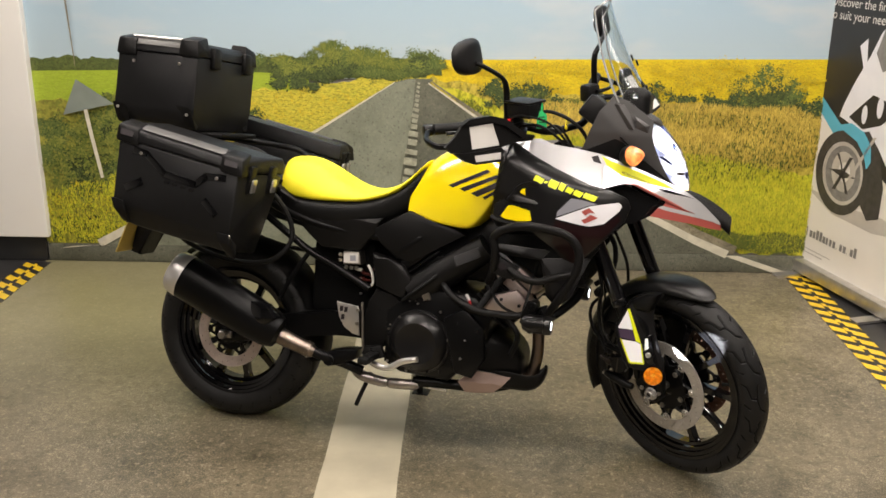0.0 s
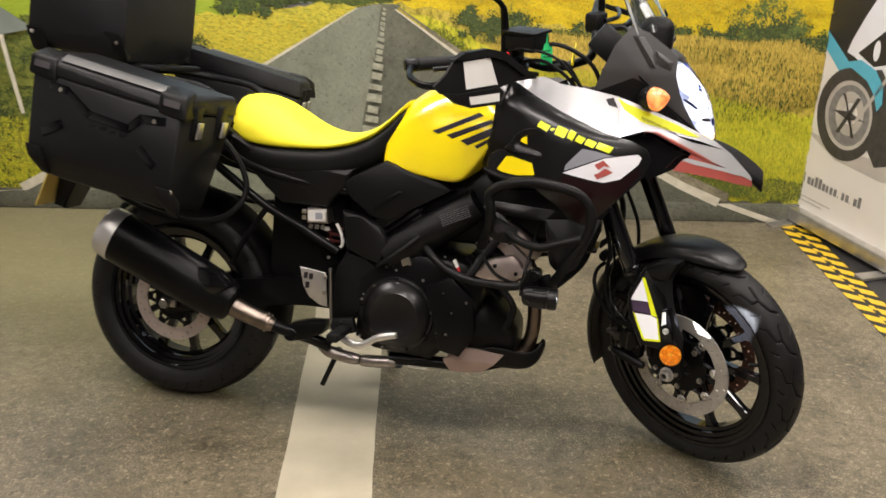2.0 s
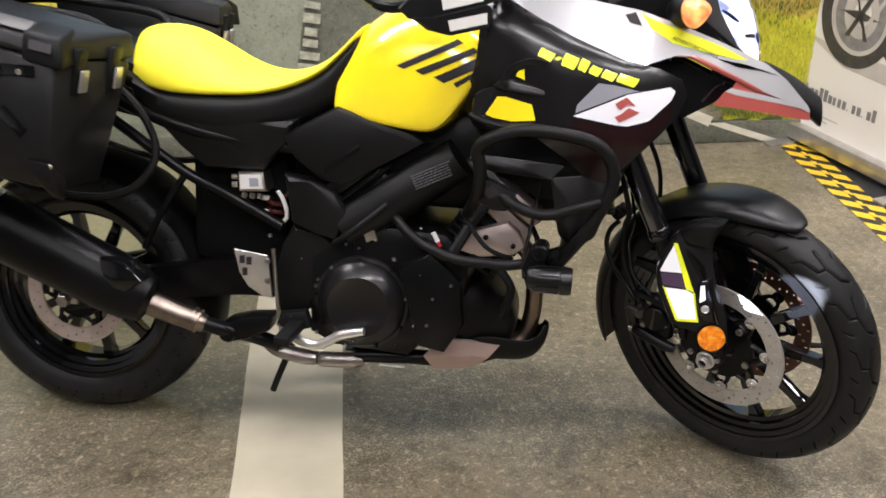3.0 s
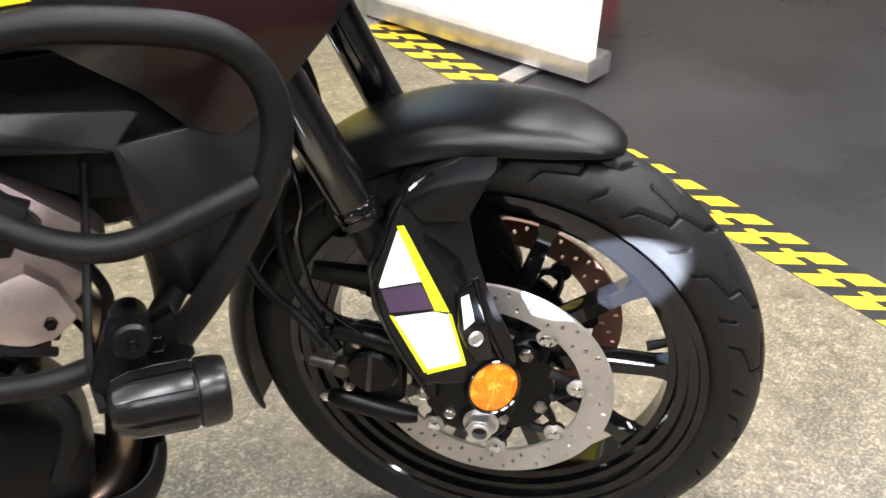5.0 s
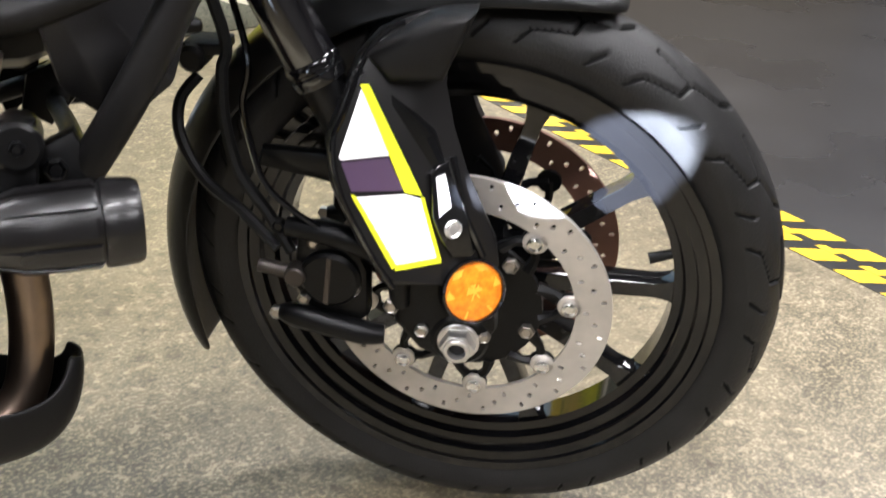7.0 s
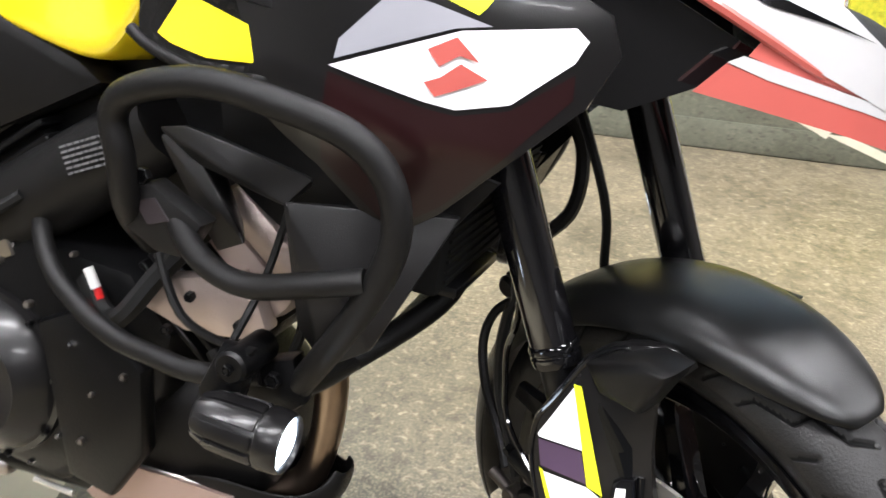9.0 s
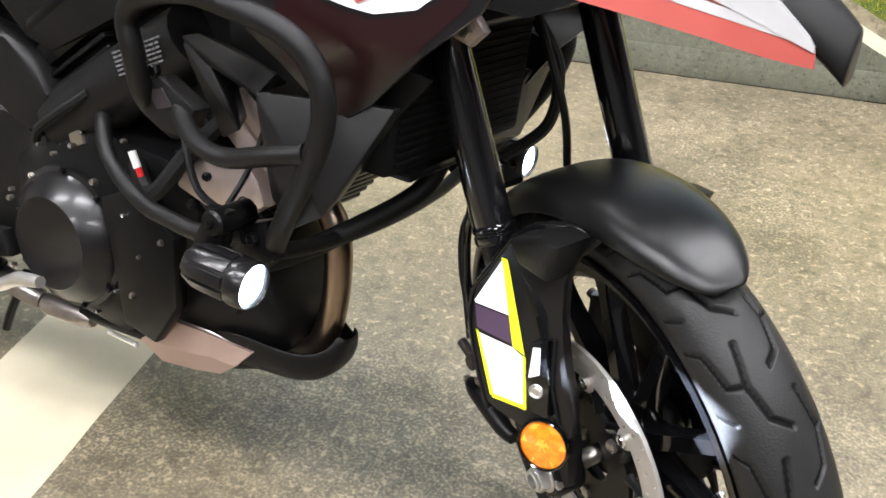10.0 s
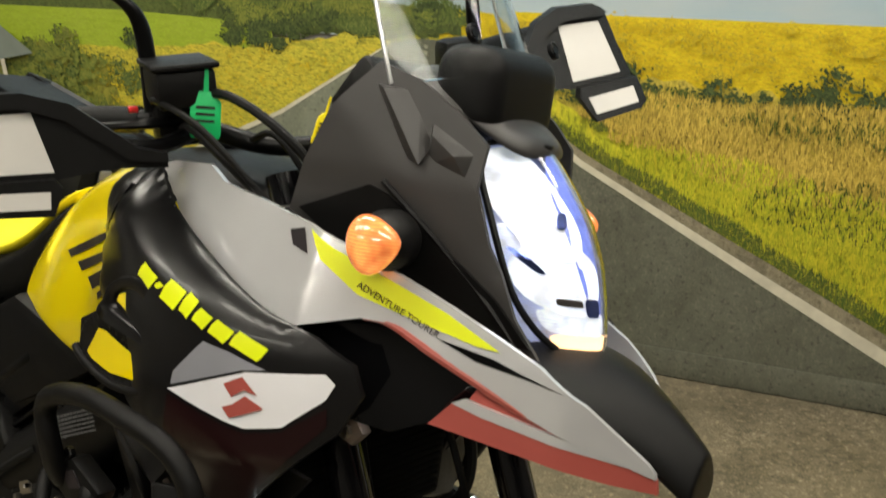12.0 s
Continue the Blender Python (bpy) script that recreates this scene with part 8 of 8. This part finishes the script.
# ---- crash bars, radiator, lamps
for s in (-1, 1):
    bm = bmesh.new()
    hoop = [(-0.70, s * 0.2, 0.62), (-0.672, s * 0.28, 0.68), (-0.666, s * 0.305, 0.735), (-0.672, s * 0.31, 0.775), (-0.645, s * 0.318, 0.802), (-0.579, s * 0.325, 0.822), (-0.514, s * 0.325, 0.820), (-0.448, s * 0.318, 0.806), (-0.414, s * 0.310, 0.775), (-0.404, s * 0.305, 0.730), (-0.420, s * 0.297, 0.675), (-0.462, s * 0.276, 0.598), (-0.505, s * 0.24, 0.53)]
    tube(bm, hoop, 0.0132, 14)
    cb = part("crash_bar", bm, BLACK_BAR, bike, "black tubular crash bar")
    bm = bmesh.new()
    tube(bm, [(-0.64, s * 0.262, 0.69), (-0.60, s * 0.29, 0.668), (-0.56, s * 0.305, 0.656), (-0.523, s * 0.305, 0.654), (-0.47, s * 0.308, 0.672), (-0.425, s * 0.302, 0.686)], 0.0115, 12)
    part("cross_bar", bm, BLACK_BAR, cb)
    bm = bmesh.new()
    tube(bm, [(-0.885, s * 0.13, 0.615), (-0.862, s * 0.17, 0.590), (-0.818, s * 0.205, 0.560), (-0.767, s * 0.225, 0.538), (-0.705, s * 0.245, 0.527), (-0.65, s * 0.258, 0.529), (-0.595, s * 0.264, 0.531), (-0.53, s * 0.26, 0.548)], 0.011, 12)
    part("lower_bar", bm, BLACK_BAR, cb)
    bm = bmesh.new()
    prism(bm, [(-0.68, 0.70), (-0.65, 0.712), (-0.592, 0.686), (-0.612, 0.648), (-0.64, 0.648), (-0.676, 0.665)], s * 0.255, s * 0.285, 0.006)
    cl = part("clamp", bm, BLACK_BAR, cb, "cast clamp with a slot")
    bm = bmesh.new()
    prism(bm, [(-0.664, 0.692), (-0.642, 0.70), (-0.625, 0.682), (-0.647, 0.673)], s * 0.2845, s * 0.2865, 0.0005)
    part("slot", bm, DARK_DECAL, cl, "", 0)
    bm = bmesh.new()
    prism(bm, [(-0.535, 0.56), (-0.50, 0.575), (-0.485, 0.53), (-0.515, 0.50), (-0.545, 0.52)], s * 0.235, s * 0.262, 0.005)
    part("clamp", bm, BLACK_METAL, cb)
    for p in ((-0.66, s * 0.276, 0.715), (-0.515, s * 0.263, 0.55)):
        bolt("clamp_bolt", Vector(p), (0, s, 0), 0.008, 0.008, BLACK_METAL, cb)
    # faceted radiator cowl behind the bars
    for name, pts in (("cowl_face", [(-0.527, 0.266, 0.722), (-0.381, 0.207, 0.729), (-0.430, 0.252, 0.600), (-0.470, 0.258, 0.572), (-0.505, 0.25, 0.60), (-0.527, 0.20, 0.70), (-0.395, 0.16, 0.72), (-0.45, 0.19, 0.60)]),
                      ("cowl_arm", [(-0.713, 0.188, 0.735), (-0.672, 0.20, 0.748), (-0.50, 0.262, 0.748), (-0.527, 0.262, 0.715), (-0.655, 0.20, 0.712), (-0.66, 0.15, 0.73), (-0.53, 0.20, 0.72)]),
                      ("cowl_fin", [(-0.713, 0.186, 0.728), (-0.675, 0.192, 0.735), (-0.585, 0.215, 0.652), (-0.625, 0.20, 0.628), (-0.66, 0.15, 0.71), (-0.62, 0.16, 0.65)])):
        bm = bmesh.new()
        vs = [bm.verts.new((x, s * yy, z)) for x, yy, z in pts]
        bmesh.ops.convex_hull(bm, input=vs)
        bmesh.ops.bevel(bm, geom=list(bm.edges), offset=0.003, segments=2, affect="EDGES", profile=0.5)
        part(name, bm, COWL_BLACK, bike, "faceted black radiator cowl", 25)
    bm = bmesh.new()
    shell(bm, [(-0.36, 0.76), (-0.40, 0.70), (-0.455, 0.66), (-0.55, 0.66), (-0.64, 0.70), (-0.66, 0.775), (-0.50, 0.79)], both(lambda x, z: -0.185 + 1.0 * (x + 0.48) ** 2, s), 0.008)
    part("radiator_cowl", bm, BLACK_PLASTIC, bike, "black radiator cowl", 50)
    # auxiliary lamp
    c = Vector((-0.52, -0.316, 0.523) if s < 0 else (-0.492, 0.335, 0.538))
    ax = Vector((1, s * -0.03, -0.02)).normalized()
    bm = bmesh.new()
    lathe(bm, [(0.0, -0.04), (0.016, -0.04), (0.022, -0.034), (0.0245, -0.02), (0.0265, 0.024), (0.0262, 0.0275), (0.0285, 0.0285), (0.0295, 0.031), (0.0285, 0.048), (0.0265, 0.052), (0.0245, 0.049), (0.024, 0.045), (0.0, 0.043)], c, ax, 32)
    fl = part("auxiliary_lamp", bm, SHROUD_BLACK, bike, "black round auxiliary lamp, lit")
    for k in range(9):
        a = 2 * math.pi * (k + 0.3) / 9
        bm = bmesh.new()
        ring_ = []
        for fx, fr in ((-0.036, 0.022), (-0.02, 0.0275), (0.0, 0.0285), (0.024, 0.0288), (0.0265, 0.027)):
            ring_.append([c + Vector((fx, rr_ * math.cos(a + w_), rr_ * math.sin(a + w_))) for rr_, w_ in ((fr - 0.006, -0.27), (fr, -0.24), (fr + 0.0004, 0.0), (fr, 0.24), (fr - 0.006, 0.27))])
        loft(bm, ring_)
        part("cooling_fin", bm, SHROUD_BLACK, fl)
    bm = bmesh.new()
    lathe(bm, [(0.0, 0.051), (0.012, 0.0502), (0.02, 0.048), (0.0242, 0.045), (0.0, 0.044)], c, ax, 28)
    part("led_lens", bm, LED, fl, "glowing white lens")
    bm = bmesh.new()
    prism(bm, [(-0.562, 0.505), (-0.572, 0.54), (-0.552, 0.59), (-0.522, 0.59), (-0.525, 0.552), (-0.53, 0.535), (-0.545, 0.52)], s * 0.285, s * 0.305 + (0.0 if s < 0 else 0.02), 0.006)
    part("lamp_bracket", bm, BLACK_METAL, fl, "cast lamp bracket")
    bm = bmesh.new()
    disc_solid(bm, (-0.535, 0, 0.575), (0, s, 0), 0.016, 0.25, 0.315, 18, 0.003)
    part("bracket_clamp", bm, BLACK_METAL, fl, "round bar clamp")
    bolt("bracket_bolt", Vector((-0.535, s * 0.315, 0.575)), (0, s, 0), 0.005, 0.005, BLACK_METAL, fl)
    lamp = bpy.data.lights.new("auxiliary_beam", "SPOT")
    lamp.energy, lamp.spot_size, lamp.spot_blend, lamp.shadow_soft_size, lamp.color = 430, radians(21), 0.08, 0.006, (0.88, 0.93, 1.0)
    lo_ = new("auxiliary_beam", lamp)
    lo_.matrix_world = BIKE @ look(c + ax * 0.06, Vector((0.006, -0.140, 0.478)) if s < 0 else Vector((0.05, 0.18, 0.5)), 30) @ Matrix.Diagonal((1, 0.47, 1, 1))
    bm = bmesh.new()
    tube(bm, [c + Vector((-0.045, 0, 0)), (-0.57, s * 0.27, 0.55), (-0.56, s * 0.22, 0.62), (-0.55, s * 0.2, 0.7)], 0.004, 6)
    part("lamp_cable", bm, RUBBER_PART, fl)
bm = bmesh.new()
tube(bm, [(-0.51, -0.25, 0.528), (-0.50, -0.15, 0.515), (-0.495, 0.0, 0.51), (-0.50, 0.15, 0.515), (-0.51, 0.25, 0.528)], 0.0105, 12)
part("cross_tube", bm, BLACK_BAR, bike, "black tube joining the crash bars")
bm = bmesh.new()
box(bm, -0.44, -0.40, -0.18, 0.165, 0.635, 0.84, 0.008)
rad = part("radiator", bm, SHADE_BLACK, bike)
for k in range(18):
    bm = bmesh.new()
    box(bm, -0.40, -0.397, -0.165, 0.15, 0.648 + k * 0.0103, 0.652 + k * 0.0103)
    part("radiator_fin", bm, SHADE_BLACK, rad, "", 0)
bm = bmesh.new()
tube(bm, [(-0.42, 0.0, 0.64), (-0.44, -0.03, 0.57), (-0.52, -0.14, 0.50), (-0.56, -0.2, 0.48)], 0.014, 10)
part("radiator_hose", bm, RUBBER_PART, bike)
bm = bmesh.new()
tube(bm, [(-0.38, 0.12, 0.80), (-0.345, 0.14, 0.74), (-0.345, 0.14, 0.66), (-0.40, 0.13, 0.60)], 0.009, 8)
part("radiator_hose", bm, RUBBER_PART, bike)
bm = bmesh.new()
box(bm, -0.45, -0.39, -0.14, 0.0, 0.624, 0.637, 0.005)
part("radiator_tray", bm, BLACK_METAL, bike)
bm = bmesh.new()
prism(bm, [(-0.40, 0.84), (-0.35, 0.838), (-0.328, 0.815), (-0.345, 0.795), (-0.40, 0.81)], -0.130, -0.11, 0.006)
st_ = part("shroud_stay", bm, ALU_ROUGH, bike, "cast alloy shroud stay")
bolt("stay_bolt", Vector((-0.352, -0.130, 0.812)), (0, -1, 0), 0.009, 0.006, STEEL, st_)
bm = bmesh.new()
box(bm, -0.62, -0.30, -0.09, 0.09, 0.83, 1.0, 0.02)
box(bm, -1.0, -0.5, -0.11, 0.11, 0.6, 0.82, 0.03)
part("frame", bm, BLACK_METAL, bike, "black frame and airbox")


# ---------------------------------------------------------------- luggage
def case_decor(t, pts, w, y, s):
    for a, b in zip(pts, pts[1:]):
        d = Vector((b[0] - a[0], 0, b[1] - a[1])).normalized()
        n = Vector((-d.z, 0, d.x)) * w
        bm = bmesh.new()
        prism(bm, [(a[0] + n.x - d.x * w * 0.5, a[1] + n.z - d.z * w * 0.5), (a[0] - n.x - d.x * w * 0.5, a[1] - n.z - d.z * w * 0.5), (b[0] - n.x + d.x * w * 0.5, b[1] - n.z + d.z * w * 0.5), (b[0] + n.x + d.x * w * 0.5, b[1] + n.z + d.z * w * 0.5)], s * (y - 0.003), s * (y + 0.0035), 0.001)
        part("pressed_bar", bm, BLACK_GLOSS, t, "raised black bar")


def hull(bm, pts, bevel=0.0):
    vs = [bm.verts.new(p) for p in pts]
    r = bmesh.ops.convex_hull(bm, input=vs)
    bmesh.ops.dissolve_limit(bm, angle_limit=0.02, verts=bm.verts, edges=bm.edges)
    if bevel:
        bmesh.ops.bevel(bm, geom=list(bm.edges), offset=bevel, segments=2, affect="EDGES", profile=0.5)


def pannier(s):
    t = thing("pannier", "black aluminium pannier with rounded corners hung on the rack", "pannier", BIKE @ Matrix.Translation((0, 0, 0.045 if s > 0 else 0)), "panniers")
    yo, yi = s * 0.468, s * 0.245
    bm = bmesh.new()
    hull(bm, [(-1.905, yo, 1.0), (-1.472, yo, 0.915), (-1.497, yo, 0.712), (-1.925, yo, 0.79),
              (-1.87, s * 0.44, 0.715), (-1.535, s * 0.44, 0.66),
              (-1.875, yi, 1.0), (-1.425, yi, 0.905), (-1.515, yi, 0.63), (-1.88, yi, 0.70)], 0.008)
    part("body", bm, CASE_BLACK, t, "black coated aluminium body", 35)
    bm = bmesh.new()
    hull(bm, [(-1.908, yo * 1.004, 1.0), (-1.470, yo * 1.004, 0.917), (-1.90, yo * 0.99, 1.035), (-1.465, yo * 0.99, 0.947), (-1.885, s * 0.42, 1.052), (-1.465, s * 0.42, 0.968),
              (-1.875, yi * 0.98, 1.0), (-1.42, yi * 0.98, 0.907), (-1.865, yi, 1.052), (-1.42, yi, 0.962)], 0.006)
    lid = part("lid", bm, CASE_BLACK, t, "black lid with pale top strip", 35)
    bm = bmesh.new()
    hull(bm, [(-1.83, s * 0.458, 1.030), (-1.53, s * 0.458, 0.969), (-1.83, s * 0.425, 1.047), (-1.53, s * 0.425, 0.986), (-1.83, s * 0.40, 1.03), (-1.53, s * 0.40, 0.968)], 0.002)
    part("lid_strip", bm, STRIP, lid, "pale aluminium strip", 30)
    for k, f in enumerate((0.0, 0.86)):
        x0, z0 = -1.915 + 0.44 * f, 1.0 - 0.085 * f
        bm = bmesh.new()
        hull(bm, [(x0, s * 0.476, z0 - 0.01), (x0 + 0.085, s * 0.476, z0 - 0.027), (x0 + 0.005, s * 0.47, z0 + 0.045), (x0 + 0.08, s * 0.47, z0 + 0.03), (x0 + 0.01, s * 0.40, z0 + 0.064), (x0 + 0.075, s * 0.40, z0 + 0.05), (x0, s * 0.39, z0), (x0 + 0.08, s * 0.39, z0 - 0.02)], 0.007)
        cn = part("lid_corner", bm, BLACK_PLASTIC, lid, "black plastic corner with handle slot", 35)
        bm = bmesh.new()
        hull(bm, [(x0 + 0.02, s * 0.4785, z0 + 0.012), (x0 + 0.065, s * 0.4785, z0 + 0.003), (x0 + 0.02, s * 0.472, z0 + 0.03), (x0 + 0.065, s * 0.472, z0 + 0.02), (x0 + 0.03, s * 0.45, z0 + 0.02), (x0 + 0.06, s * 0.45, z0 + 0.012)])
        part("slot", bm, DARK_DECAL, cn, "", 0)
    for x, z in ((-1.912, 0.787), (-1.505, 0.715), (-1.83, 0.957), (-1.555, 0.897)):
        bolt("case_bolt", Vector((x + 0.01, yo, z - 0.004)), (0, s, 0), 0.006, 0.005, STEEL, t, False, "", False)
    for x0, z0 in ((-1.928, 0.775), (-1.54, 0.695)):
        bm = bmesh.new()
        hull(bm, [(x0, s * 0.474, z0 + 0.03), (x0 + 0.05, s * 0.474, z0 + 0.022), (x0 + 0.05, s * 0.474, z0 - 0.01), (x0 + 0.01, s * 0.474, z0 - 0.005), (x0 + 0.06, s * 0.445, z0 - 0.06), (x0 + 0.03, s * 0.445, z0 - 0.05), (x0 + 0.05, s * 0.42, z0 - 0.02), (x0, s * 0.42, z0 + 0.02)], 0.004)
        part("lower_corner", bm, BLACK_PLASTIC, t, "black lower corner cap", 35)
    case_decor(t, [(-1.845, 0.962), (-1.80, 0.952), (-1.735, 0.894), (-1.622, 0.868), (-1.582, 0.897), (-1.518, 0.895)], 0.011, 0.468, s)
    case_decor(t, [(-1.872, 0.838), (-1.82, 0.862)], 0.012, 0.468, s)
    case_decor(t, [(-1.585, 0.816), (-1.548, 0.778)], 0.012, 0.468, s)
    bm = bmesh.new()
    for k in range(4):
        box(bm, -1.735 + k * 0.03, -1.715 + k * 0.03, s * 0.4685 - 0.0006, s * 0.4685 + 0.0006, 0.862 - k * 0.006, 0.872 - k * 0.006)
    part("brand_bar", bm, BLACK_GLOSS, t, "dark plain brand bars", 0)
    for y in (0.30, 0.40):
        bm = bmesh.new()
        x = -1.425 - (y - 0.245) * 0.21
        box(bm, -0.014, 0.014, -0.02, 0.02, -0.045, 0.05, 0.006, Matrix.Translation((x - 0.01, s * y, 0.89)) @ Matrix.Rotation(radians(12), 4, "Y"))
        la = part("latch", bm, BLACK_PLASTIC, t, "black latch")
        bm = bmesh.new()
        box(bm, -0.004, 0.004, -0.014, 0.014, -0.03, 0.015, 0.003, Matrix.Translation((x + 0.008, s * y, 0.88)) @ Matrix.Rotation(radians(12), 4, "Y"))
        part("latch_plate", bm, ALU, la, "dull metal latch plate")
    return t


pannier(-1)
pannier(1)


def top_case():
    t = thing("top_case", "black aluminium top case on the luggage rack", "top case", BIKE)
    bm = bmesh.new()
    hull(bm, [(x + 0.0, sy * y, z) for sy in (-1, 1) for x, y, z in ((-2.10, 0.185, 1.06), (-1.80, 0.185, 1.03), (-1.79, 0.21, 1.10), (-1.78, 0.21, 1.285), (-2.095, 0.21, 1.30), (-2.11, 0.21, 1.10))], 0.008)
    part("body", bm, CASE_BLACK, t, "black coated aluminium body", 35)
    bm = bmesh.new()
    hull(bm, [(x, sy * y, z) for sy in (-1, 1) for x, y, z in ((-2.098, 0.213, 1.302), (-1.777, 0.213, 1.287), (-2.085, 0.205, 1.335), (-1.785, 0.205, 1.32), (-2.06, 0.17, 1.352), (-1.80, 0.17, 1.337))], 0.006)
    lid = part("lid", bm, CASE_BLACK, t, "black lid", 35)
    for sy in (-1, 1):
        bm = bmesh.new()
        hull(bm, [(-2.04, sy * 0.212, 1.322), (-1.85, sy * 0.212, 1.312), (-2.04, sy * 0.19, 1.350), (-1.85, sy * 0.19, 1.341), (-2.04, sy * 0.16, 1.34), (-1.85, sy * 0.16, 1.33)], 0.002)
        part("lid_strip", bm, STRIP, lid, "dull aluminium lid edge", 30)
        bm = bmesh.new()
        tube(bm, [(-2.045, sy * 0.196, 1.351), (-1.845, sy * 0.196, 1.342)], 0.003, 6, smooth=False)
        part("lid_trim", bm, ALU, lid, "bright trim line")
        for x0 in (-2.10, -1.855):
            bm = bmesh.new()
            hull(bm, [(x0, sy * 0.219, 1.285), (x0 + 0.08, sy * 0.219, 1.28), (x0 + 0.005, sy * 0.213, 1.345), (x0 + 0.075, sy * 0.213, 1.34), (x0 + 0.01, sy * 0.14, 1.362), (x0 + 0.07, sy * 0.14, 1.357), (x0, sy * 0.13, 1.30), (x0 + 0.08, sy * 0.13, 1.29)], 0.007)
            part("lid_corner", bm, BLACK_PLASTIC, lid, "black plastic corner", 35)
        for x0 in (-2.115, -1.86):
            bm = bmesh.new()
            hull(bm, [(x0, sy * 0.215, 1.12), (x0 + 0.06, sy * 0.215, 1.11), (x0 + 0.01, sy * 0.19, 1.05), (x0 + 0.07, sy * 0.19, 1.03), (x0 + 0.01, sy * 0.15, 1.06), (x0 + 0.06, sy * 0.15, 1.05)], 0.004)
            part("lower_corner", bm, BLACK_PLASTIC, t, "", 35)
        for x, z in ((-2.09, 1.10), (-1.815, 1.085), (-2.03, 1.262), (-1.85, 1.258)):
            bolt("case_bolt", Vector((x, sy * 0.212, z)), (0, sy, 0), 0.0055, 0.005, STEEL, t, False, "", False)
    for y in (-0.1, 0.13):
        bm = bmesh.new()
        box(bm, -1.785, -1.762, y - 0.025, y + 0.025, 1.25, 1.325, 0.007)
        part("latch", bm, BLACK_PLASTIC, t, "black latch")
    bm = bmesh.new()
    box(bm, -2.06, -1.82, -0.12, 0.12, 1.028, 1.06, 0.006)
    part("mount_plate", bm, BLACK_PLASTIC, t)
    return t


top_case()
